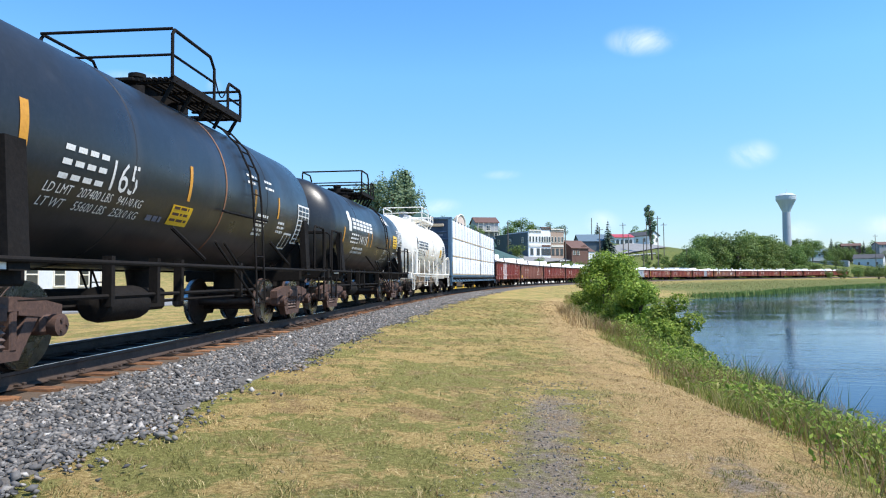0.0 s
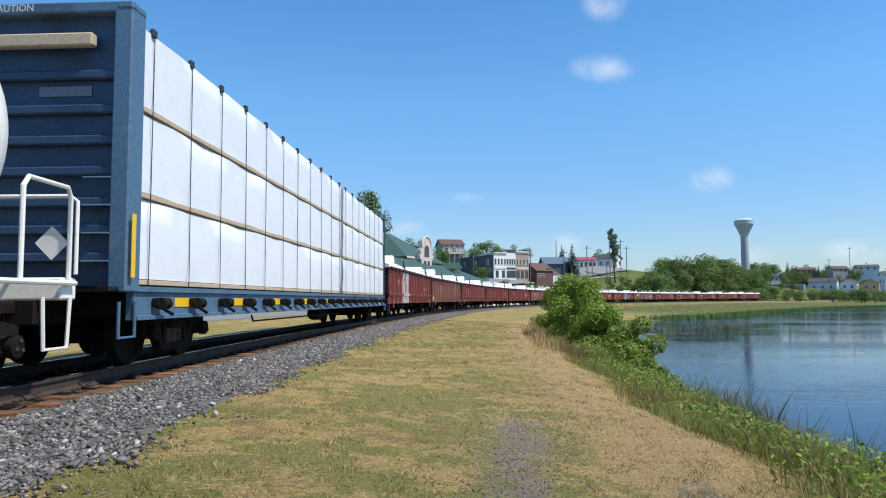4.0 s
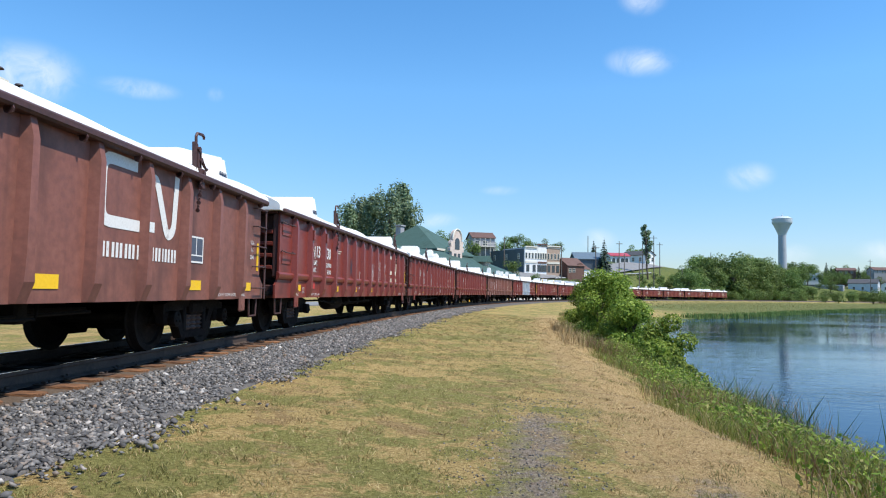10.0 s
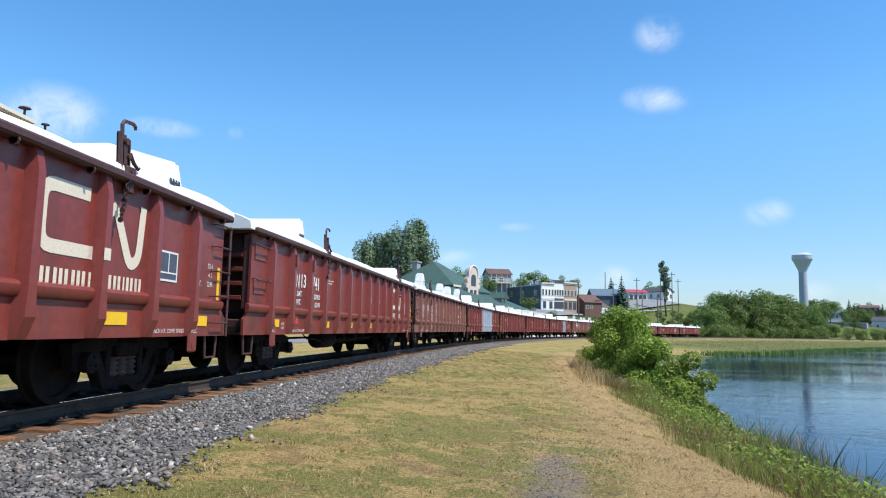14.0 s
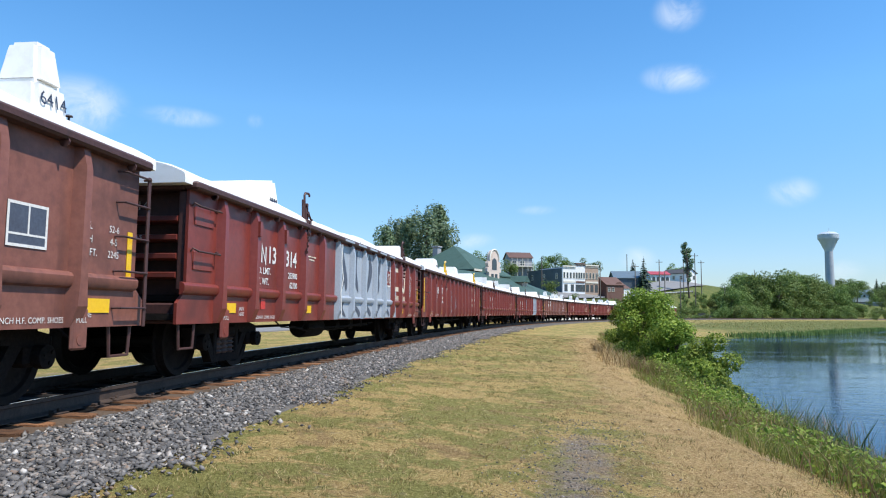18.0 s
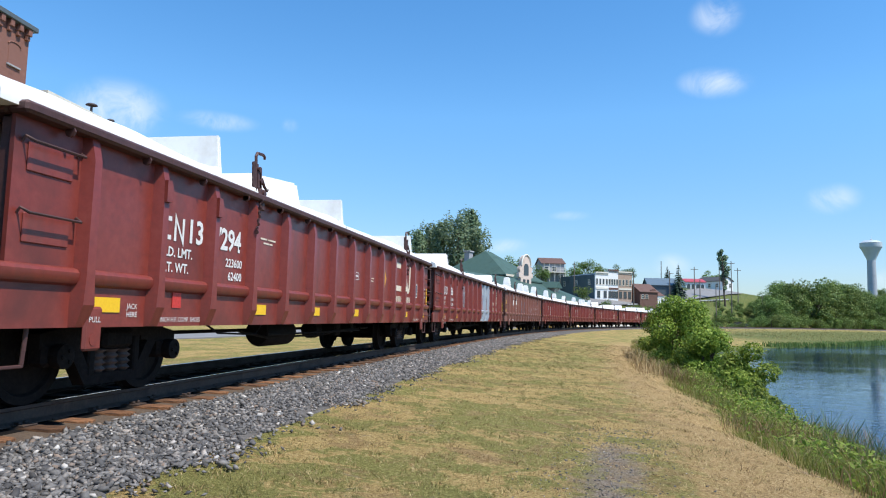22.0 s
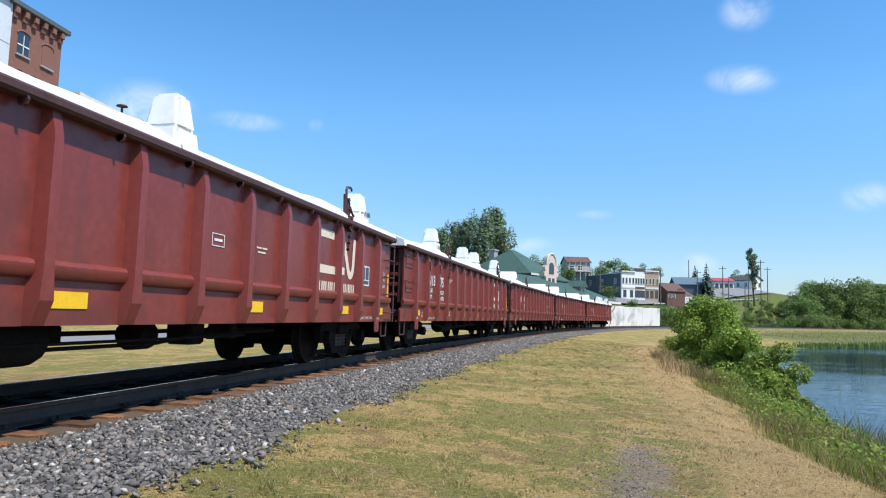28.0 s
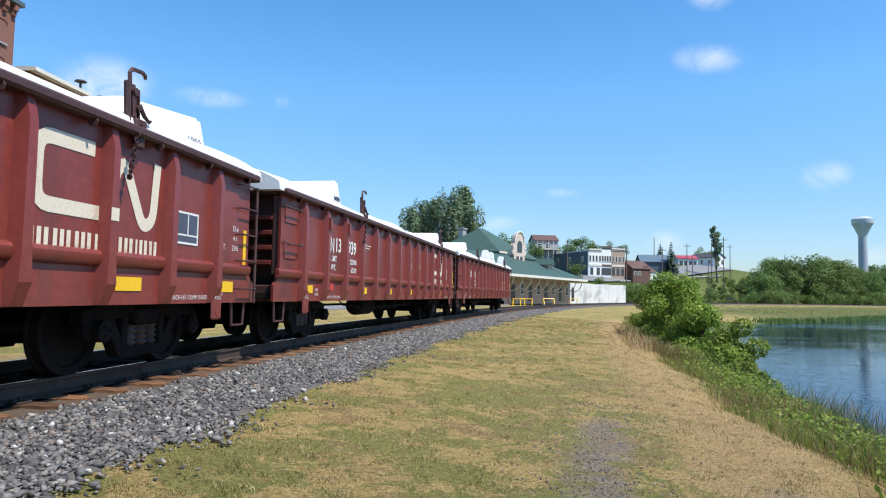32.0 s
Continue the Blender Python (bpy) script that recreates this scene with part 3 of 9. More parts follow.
M_TREAD = surface("wheel_tread", (0.5, 0.5, 0.5), (0.25, 0.23, 0.22), (0.7, 0.7, 0.7), 0.3, 1.0, 26, 3, 0.03)
M_COVER = surface("white_fibreglass", (0.80, 0.79, 0.75), (0.66, 0.62, 0.54), (0.86, 0.86, 0.84), 0.6, 0, 6, 0.8, 0.1, spread=0.04, streak=(2.0, 0.25, (0.55, 0.50, 0.42)))
M_BLACK = surface("black_tank_paint", (0.018, 0.019, 0.021), (0.011, 0.0115, 0.012), (0.034, 0.034, 0.036), 0.36, 0.0, 18, 0.6, 0.05, streak=(2.5, 0.5, (0.045, 0.04, 0.035)))
M_WHITE = surface("white_tank_paint", (0.84, 0.80, 0.72), (0.72, 0.64, 0.52), (0.86, 0.84, 0.78), 0.4, 0, 12, 0.6, 0.05, streak=(2.2, 0.35, (0.50, 0.43, 0.33)))
M_BLUE = surface("faded_blue_paint", (0.075, 0.15, 0.23), (0.04, 0.075, 0.12), (0.16, 0.25, 0.34), 0.55, 0, 20, 1.0, 0.1, streak=(2.0, 0.5, (0.06, 0.07, 0.08)))
M_NAVY = surface("dark_blue_paint", (0.022, 0.055, 0.11), (0.013, 0.03, 0.06), (0.05, 0.09, 0.15), 0.5, 0, 20, 1.0, 0.1)
M_WRAP = surface("white_lumber_wrap", (0.80, 0.81, 0.83), (0.72, 0.74, 0.77), (0.85, 0.85, 0.86), 0.45, 0, 5, 1.6, 0.22, relief_scale=4.0)
M_FOIL = surface("grey_lumber_wrap", (0.46, 0.48, 0.52), (0.30, 0.32, 0.36), (0.68, 0.70, 0.74), 0.4, 0, 5, 2.5, 0.6, relief_scale=7)
M_WOOD = surface("raw_batten_wood", (0.50, 0.39, 0.26), (0.33, 0.24, 0.15), (0.62, 0.52, 0.38), 0.8, 0, 20, 3, 0.3)
M_STRAP = surface("dark_strap", (0.035, 0.035, 0.037), rough=0.6)
M_YEL = surface("yellow_reflector", (0.85, 0.50, 0.012), (0.72, 0.40, 0.012), (0.9, 0.58, 0.03), 0.4, 0, 30, 2, 0.02)
M_AMB = surface("amber_stripe_paint", (0.62, 0.28, 0.025), (0.42, 0.18, 0.02), (0.7, 0.36, 0.05), 0.5, 0, 25, 2, 0.03)
M_MARK = surface("white_lettering", (0.72, 0.70, 0.66), (0.45, 0.40, 0.36), (0.8, 0.8, 0.78), 0.6, 0, 40, 3, 0.0, patchy=(0.62, 0.72))
M_CREAM = surface("cream_lettering", (0.70, 0.61, 0.47), (0.46, 0.33, 0.24), (0.76, 0.70, 0.58), 0.6, 0, 40, 2, 0.0, patchy=(0.56, 0.72))
M_MARKD = surface("navy_lettering", (0.03, 0.035, 0.06), rough=0.5)
M_REDL = surface("red_sticker", (0.55, 0.04, 0.03), rough=0.5)
M_RUSTST = surface("rust_stain", (0.26, 0.12, 0.06), (0.16, 0.08, 0.05), (0.34, 0.18, 0.1), 0.8, 0, 20, 2, 0.1)
M_TAGW = surface("pale_spray_paint", (0.60, 0.50, 0.50), (0.22, 0.10, 0.09), (0.70, 0.64, 0.64), 0.6, 0, 30, 2.5, 0.0)
M_TAGG = surface("grey_spray_paint", (0.36, 0.40, 0.45), (0.26, 0.29, 0.33), (0.48, 0.52, 0.57), 0.45, 0, 30, 0.8, 0.05)
M_TAGK = surface("dark_spray_paint", (0.07, 0.08, 0.11), (0.04, 0.045, 0.06), (0.12, 0.13, 0.16), 0.5, 0, 30, 2, 0.0)
M_TAGB = surface("blue_spray_paint", (0.16, 0.17, 0.22), (0.09, 0.09, 0.12), (0.24, 0.26, 0.32), 0.6, 0, 30, 2, 0.0)

for dull in (M_UNDER, M_TRUCKD, M_BEDSHADE, M_BALLAST, M_WHEEL):
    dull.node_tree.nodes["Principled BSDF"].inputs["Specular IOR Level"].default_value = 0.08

SHARED = {}


def kept(key, make):
    if key not in SHARED:
        SHARED[key] = make()
    return SHARED[key]


def bogie(parent, y, mat=None, bright=False):
    """Two-axle truck: side frames, bolster, springs, two wheelsets."""
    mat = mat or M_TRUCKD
    t = new("bogie")
    t.parent = parent
    t.location = (0, y, 0)

    def frame_mesh(sx):
        b = Build()
        if sx:
            x0, x1 = (sx * 1.0 - 0.075, sx * 1.0 + 0.075)
            top = [(-1.08, 0.52), (-1.08, 0.66), (-0.78, 0.72), (-0.4, 0.76), (0.4, 0.76), (0.78, 0.72), (1.08, 0.66), (1.08, 0.52), (0.74, 0.55), (0.42, 0.58), (0.42, 0.62), (-0.42, 0.62), (-0.42, 0.58), (-0.74, 0.55)]
            b.prism(top, x0, x1, "x")
            b.prism([(-0.72, 0.55), (-0.56, 0.58), (-0.36, 0.26), (0.36, 0.26), (0.56, 0.58), (0.72, 0.55), (0.44, 0.15), (-0.44, 0.15)], x0 + 0.01, x1 - 0.01, "x")
            for q in (-0.36, 0.36):
                b.box(x0, x1, q - 0.05, q + 0.05, 0.24, 0.64, 0.015)
        return b.mesh("side_frame", mat)

    def springs(sx):
        b = Build()
        if sx:
            for q in (-0.2, 0.0, 0.2):
                b.lathe([(0.045, 0.25)] + [(0.09 if k % 2 else 0.055, 0.26 + 0.032 * k) for k in range(8)] + [(0.045, 0.5)], 10, "z", (sx * 1.0, q, 0))
        return b.mesh("spring_pack", M_SPRING)

    def bolster():
        b = Build().box(-1.12, 1.12, -0.24, 0.24, 0.5, 0.7, 0.04)
        b.box(-0.45, 0.45, -0.4, 0.4, 0.66, 0.8, 0.05)
        b.box(-0.75, 0.75, -0.62, -0.55, 0.28, 0.42, 0.02).box(-0.75, 0.75, 0.55, 0.62, 0.28, 0.42, 0.02)
        return b.mesh("bolster", mat)

    key = mat.name
    for sx in (-1, 1):
        part("side_frame", kept(("side_frame", sx, key), lambda: frame_mesh(sx)), None, t)
        part("spring_pack", kept(("springs", sx, key), lambda: springs(sx)), None, t)
    part("bolster", kept("bolster" + key, bolster), None, t)

    def boxes(sx, q):
        b = Build()
        if sx:
            if q:
                b.box(sx * 1.0 - 0.1, sx * 1.0 + 0.1, q - 0.15, q + 0.15, 0.36, 0.58, 0.04)
                b.lathe([(0.0, 0.0), (0.10, 0.0), (0.115, 0.03), (0.115, 0.12), (0.08, 0.13)], 14, "x", (sx * (1.08 if sx > 0 else 1.21), q, 0.457))
        return b.mesh("axle_box", mat)

    def wheelset():
        b = Build()
        for sx in (-1, 1):
            p = [(0.0, 0.0), (0.11, 0.0), (0.12, 0.03), (0.2, 0.05), (0.36, 0.045), (0.38, 0.01), (0.455, 0.0), (0.457, 0.1), (0.482, 0.115), (0.482, 0.14), (0.40, 0.14), (0.37, 0.11), (0.2, 0.12), (0.13, 0.15), (0.0, 0.15)]
            b.lathe([(r, sx * (0.80 - h)) for r, h in p], 40, "x")
        b.lathe([(0.085, -1.02), (0.085, -0.65), (0.075, 0.0), (0.085, 0.65), (0.085, 1.02)], 12, "x")
        for sx in (-1, 1):
            for k in range(3):
                a = k * 2.094
                b.lathe([(0.0, 0.0), (0.02, 0.0), (0.02, 0.015), (0.0, 0.015)], 6, "x", (sx * 1.212 - (0.015 if sx < 0 else 0), 0.06 * math.cos(a), 0.06 * math.sin(a)))
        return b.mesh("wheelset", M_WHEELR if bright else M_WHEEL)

    def treads():
        b = Build()
        for sx in (-1, 1):
            b.lathe([(0.4585, sx * 0.79), (0.4585, sx * 0.71)], 40, "x")
            b.lathe([(0.4, sx * 0.8015), (0.452, sx * 0.8015)], 40, "x")
        return b.mesh("tread", M_TREAD)

    for sx in (-1, 1):
        for q in (-0.89, 0.89):
            part("axle_box", kept(("axle_box", sx, q, key), lambda: boxes(sx, q)), None, t)
    for q in (-0.89, 0.89):
        w = part("wheelset", kept(("wheelset", bright), wheelset), None, t)
        if bright:
            part("tread", kept("tread", treads), None, w, "bright worn wheel rim")
        w.location = (0, q, 0.457)
        ROLLING.append((w, q))
    return t


ROLLING = []


def coupler(parent, y, way):
    def make():
        b = Build().box(-0.09, 0.09, 0.0, 0.55, 0.74, 0.92, 0.03)
        b.prism([(-0.16, 0.42), (0.05, 0.42), (0.17, 0.55), (0.17, 0.66), (0.08, 0.68), (0.05, 0.58), (-0.05, 0.56), (-0.08, 0.68), (-0.17, 0.64)], 0.68, 0.98, "z")
        b.tube([(0.3, 0.1, 0.75), (0.34, 0.3, 0.6), (0.3, 0.55, 0.52), (0.18, 0.75, 0.5)], 0.02, 6)
        return b.mesh("coupler", M_TRUCKD)
    c = part("coupler", kept("coupler", make), None, parent)
    c.matrix_basis = pose(0, y, 0, 0, 0, 0 if way > 0 else 180)


def plane_mark(words, size, mat, parent, x, y, z, side=1, tall=1.0, spacing=1.0, bold=0.0):
    """Flat lettering on a side wall, read from outside."""
    me = kept(("t", words, size, mat.name, tall, spacing, bold), lambda: text_mesh(words, size, mat, spacing, bold))
    o = part("lettering", me, None, parent)
    o.matrix_basis = Matrix.Translation((x, y, z)) @ Matrix(((0, 0, side, 0), (side, 0, 0, 0), (0, 1, 0, 0), (0, 0, 0, 1))) @ Matrix.Diagonal((1, tall, 1, 1))
    return o


def plaque(name, mat, parent, x, y0, y1, z0, z1, label=""):
    return part(name, Build().box(x, x + 0.006, y0, y1, z0, z1), mat, parent, label)


def bars(parent, x, y, z, rows, mat, h=0.05, gap=0.035):
    """Lines of small writing as bars: rows of lists of (start, end)."""
    b = Build()
    for i, row in enumerate(rows):
        for a, e in row:
            b.box(x, x + 0.004, y + a, y + e, z - i * (h + gap) - h, z - i * (h + gap))
    return tagged(part("small_lettering", b, mat, parent), kind="stuff")


GON_L, GON_H0, GON_H1, GON_W = 16.55, 0.73, 2.53, 1.42
RIBS = 14
END_IN = 0.42        # how far the end walls stand in from the ends of the sides


def rib_y(k):
    """Where stake k stands along a gondola."""
    return -GON_L / 2 - 0.1 + k * GON_L / (RIBS + 1)


def clamp_mesh():
    """Cover clamp: a leaning channel plate, a bent arm over it, a toggle below that grips the rim."""
    b = Build()
    lean = Matrix.Rotation(radians(5), 4, "X")
    plate = Build().box(-0.05, -0.03, -0.11, 0.09, 0.02, 0.50).box(-0.05, 0.03, -0.11, -0.09, 0.02, 0.52, 0.006).box(-0.05, 0.03, 0.07, 0.09, 0.02, 0.44, 0.006)
    plate.lathe([(0, -0.03), (0.045, -0.03), (0.045, 0.05), (0, 0.05)], 10, "x", (0, -0.01, 0.40))
    plate.lathe([(0, -0.03), (0.035, -0.03), (0.035, 0.06), (0, 0.06)], 10, "x", (0, 0.03, 0.22))
    plate.box(0.0, 0.03, -0.05, 0.02, 0.1, 0.38, 0.01)
    b.join(plate, lean)
    b.tube([(0.0, -0.11, 0.46), (0.0, -0.125, 0.60), (0.0, -0.08, 0.655), (0.0, 0.12, 0.675), (0.0, 0.18, 0.65), (0.0, 0.185, 0.61)], [0.024, 0.024, 0.026, 0.026, 0.024, 0.018], 6)
    b.box(-0.05, 0.07, -0.05, 0.17, -0.03, 0.1, 0.02)
    b.box(-0.01, 0.075, 0.02, 0.13, -0.24, 0.0, 0.015)
    b.tube([(0.03, 0.05, 0.27), (0.04, 0.13, 0.16), (0.05, 0.23, 0.10), (0.05, 0.26, 0.13)], [0.026, 0.026, 0.02, 0.016], 6)
    b.lathe([(0, 0.0), (0.05, 0.0), (0.05, 0.03), (0, 0.03)], 10, "x", (0.06, 0.07, 0.03))
    return b


def gon_base(kind):
    """Meshes that the open wagons share."""
    half = GON_L / 2
    paint = M_OX if kind != "brown" else M_OX2
    q, top = half - 0.15, GON_H1 - 0.1
    outline = [(-half - 0.05, GON_H0), (half + 0.05, GON_H0), (half + 0.05, GON_H0 + 0.26), (q, GON_H0 + 0.42), (q, top), (-q, top), (-q, GON_H0 + 0.42), (-half - 0.05, GON_H0 + 0.26)]
    panels = Build().prism(outline, GON_W - 0.04, GON_W, "x").prism(outline, -GON_W, -GON_W + 0.04, "x")
    floor = Build().box(-GON_W + 0.04, GON_W - 0.04, -half + 0.3, half - 0.3, 1.02, 1.1)
    # end walls and sills: dark rim colour imitates shade below the cover
    ends = Build().box(-GON_W + 0.04, GON_W - 0.04, half - END_IN - 0.06, half - END_IN, GON_H0 + 0.25, GON_H1 - 0.1)
    for sx in (-1, 1):
        a, c = sorted((sx * (GON_W - 0.04), sx * (GON_W - 0.16)))
        ends.box(a, c, half - END_IN - 0.02, half - 0.17, GON_H0 + 0.42, GON_H1 - 0.1, 0.02)
    foot = Build().box(-GON_W + 0.04, GON_W - 0.04, half - 0.36, half - 0.12, GON_H0, GON_H0 + 0.26, 0.02)
    bar = Build().prism([(-0.01, -0.04), (0.24, -0.035), (0.27, -0.02), (0.27, 0.035), (0.24, 0.045), (-0.01, 0.05)], -GON_W + 0.16, GON_W - 0.16, "x")
    rim = Build()
    for sx in (-1, 1):
        a, c = sorted((sx * (GON_W - 0.05), sx * (GON_W + 0.14)))
        rim.box(a, c, -half + 0.1, half - 0.1, GON_H1 - 0.1, GON_H1, 0.025)
    for w in (-1, 1):
        a, c = sorted((w * (half - END_IN - 0.08), w * (half - 0.1)))
        rim.box(-GON_W + 0.05, GON_W - 0.05, a, c, GON_H1 - 0.1, GON_H1 - 0.004, 0.02)
    # a side stake: tapered hat section with a chamfered foot
    rib, v, f = Build(), [], []
    for z, o, w0 in ((GON_H0 + 0.005, 0.045, 0.09), (GON_H0 + 0.20, 0.115, 0.095), (GON_H0 + 0.45, 0.115, 0.075), (GON_H1 - 0.3, 0.115, 0.068), (GON_H1 - 0.1, 0.07, 0.068)):
        v += [(0, -w0 - 0.015, z), (o, -w0 + 0.02, z), (o, w0 - 0.02, z), (0, w0 + 0.015, z)]
    for i in range(4):
        f += [(i * 4 + k, i * 4 + (k + 1) % 4, i * 4 + 4 + (k + 1) % 4, i * 4 + 4 + k) for k in range(4)]
    rib.add(v, f + [(0, 1, 2, 3), (19, 18, 17, 16)])
    pitch = GON_L / (RIBS + 1)
    belt = Build().prism([(0.0, -0.085), (0.045, -0.065), (0.068, -0.025), (0.07, 0.03), (0.05, 0.06), (0.0, 0.075)], -pitch / 2 + 0.09, pitch / 2 - 0.09, "y")
    under = Build().box(-0.32, 0.32, -half, half, 0.72, 1.02, 0.02)
    for k in range(-6, 7):
        under.box(-1.36, 1.36, k * 1.18 - 0.05, k * 1.18 + 0.05, 0.82, 1.02)
    under.box(-1.38, 1.38, -half + 0.02, half - 0.02, 0.78, 0.86)
    gear = Build()
    gear.lathe([(0, -0.6), (0.2, -0.58), (0.23, -0.5), (0.23, 0.5), (0.2, 0.58), (0, 0.6)], 16, "y", (0.75, -1.6, 0.58))
    gear.lathe([(0, 0), (0.17, 0.02), (0.17, 0.34), (0, 0.36)], 14, "y", (0.55, 0.6, 0.58))
    gear.box(0.5, 0.85, 1.4, 1.75, 0.45, 0.74, 0.04)
    gear.box(0.6, 0.9, 2.3, 2.5, 0.5, 0.74, 0.03)
    gear.tube([(0.95, -3.2, 0.62), (0.95, -2.2, 0.5), (0.9, 0.6, 0.5), (0.85, 1.4, 0.56), (0.9, 3.6, 0.6)], 0.022, 6)
    gear.tube([(1.1, -2.6, 0.74), (1.1, -2.55, 0.56), (1.1, 2.3, 0.56), (1.1, 2.35, 0.74)], 0.016, 6)
    gear.tube([(1.2, -4.6, 0.73), (1.2, -4.3, 0.62), (1.2, -3.2, 0.58), (1.2, -3.0, 0.73)], 0.014, 6)
    gear.tube([(0.3, -4.5, 0.6), (0.3, 4.5, 0.6)], 0.03, 6)
    gear.box(0.25, 0.4, -0.9, -0.2, 0.5, 0.7, 0.03)
    rung = Build().tube([(0.0, -0.26, 0), (0.09, -0.24, 0), (0.09, 0.24, 0), (0.0, 0.26, 0)], 0.013, 6)
    stile = Build().box(0.06, 0.085, -0.025, 0.025, 0.72, GON_H1 - 0.16, 0.006)
    step = Build().tube([(0.0, -0.2, 0.73), (0.0, -0.17, 0.42), (0.0, 0.17, 0.42), (0.0, 0.2, 0.73)], 0.02, 6)
    ring = Build().lathe([(0.035, -0.01), (0.05, -0.01), (0.05, 0.01), (0.035, 0.01), (0.035, -0.01)], 8, "y", (0.09, 0, -0.12))
    jack = Build().box(0.0, 0.05, -0.12, 0.12, 0.52, 0.92, 0.03)
    jack.lathe([(0.0, 0), (0.055, 0.0), (0.055, 0.006), (0, 0.006)], 12, "x", (0.05, 0, 0.62))
    lug = Build().prism([(-0.05, -0.13), (0.05, -0.13), (0.07, 0.0), (0.03, 0.10), (-0.05, 0.10)], 0.11, 0.15, "x")
    chain = Build()
    for k in range(9):
        z = -0.1 - 0.055 * k
        chain.lathe([(0.018, -0.006), (0.032, -0.006), (0.032, 0.006), (0.018, 0.006), (0.018, -0.006)], 8, "x" if k % 2 else "y", (0.09, -0.07 - 0.012 * k, z))
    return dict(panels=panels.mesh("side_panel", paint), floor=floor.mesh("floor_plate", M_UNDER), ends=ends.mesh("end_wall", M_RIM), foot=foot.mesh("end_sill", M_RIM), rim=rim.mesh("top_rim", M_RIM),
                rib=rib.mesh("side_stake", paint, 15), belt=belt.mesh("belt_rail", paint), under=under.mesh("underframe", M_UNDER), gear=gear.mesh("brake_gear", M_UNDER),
                rung=rung.mesh("ladder_rung", M_RIM), stile=stile.mesh("ladder_stile", M_RIM), bar=bar.mesh("end_rib", paint), step=step.mesh("step", M_RIM), ring=ring.mesh("tie_down_ring", M_RIM), jack=jack.mesh("jacking_pad", paint),
                lug=lug.mesh("stake_lug", paint), hook=clamp_mesh().mesh("cover_clamp", M_RIM), chain=chain.mesh("clamp_chain", M_RIM))


def cover_mesh(form):
    """One moulded lid half: a short upright edge, a sloping shoulder, a gently wavering crown, a thick end lip."""
    rng = random.Random(form)
    la, lb = (-8.36, -0.02) if form % 2 == 0 else (0.02, 8.36)
    nx, ny = 17, 44
    b = Build()
    ph, ph2 = rng.uniform(0, 6), rng.uniform(0, 6)
    us = [math.copysign(1 - (1 - abs(-1 + 2 * i / (nx - 1))) ** 2.2, -1 + 2 * i / (nx - 1)) for i in range(nx)]
    v = []
    for j in range(ny):
        y = la + (lb - la) * j / (ny - 1)
        lift = 0.25 + 0.06 * math.sin(y * 0.8 + ph) + 0.025 * math.sin(y * 1.9 + ph2) + 0.012 * math.sin(y * 5 + ph)
        lift += 0.02 * max(0.0, min(1.0, (abs(y) - 5.8) / 2.0))
        end = min(1.0, abs(y) / 0.25, (8.44 - abs(y)) / 0.22)
        lift *= 0.62 + 0.38 * max(0.0, end) ** 0.5
        for u in us:
            z = GON_H1 + 0.02 + lift * (1 - abs(u) ** 4) + 0.05 * (abs(u) < 0.999)
            v.append((u * (GON_W + 0.06), y, z + 0.008 * math.sin(6 * y + 9 * u + ph) * (1 - abs(u))))
    f = [(j * nx + i, j * nx + i + 1, (j + 1) * nx + i + 1, (j + 1) * nx + i) for j in range(ny - 1) for i in range(nx - 1)]
    k = len(v)
    v += [(x, y, GON_H1 + (0.003 if abs(y) < 8.1 else -0.05)) for x, y, z in v]
    f += [(k + (j * nx + i), k + (j + 1) * nx + i, k + (j + 1) * nx + i + 1, k + j * nx + i + 1) for j in range(ny - 1) for i in range(nx - 1)]
    edge = [(0, i) for i in range(nx)] + [(j, nx - 1) for j in range(1, ny)] + [(ny - 1, i) for i in range(nx - 2, -1, -1)] + [(j, 0) for j in range(ny - 2, 0, -1)]
    for a, c in zip(edge, edge[1:] + edge[:1]):
        p, q = a[0] * nx + a[1], c[0] * nx + c[1]
        f.append((p, k + p, k + q, q))
    b.add(v, f)
    return b.mesh("cover", M_COVER, 50)


HOOD_SIDE = {0: (1.05, 0.15), 1: (0.26, 0.1), 2: (0.26, 0.1), 3: (1.0, 0.17), 4: (0.52, 0.18), 5: (1.05, 0.1)}     # half width, lean


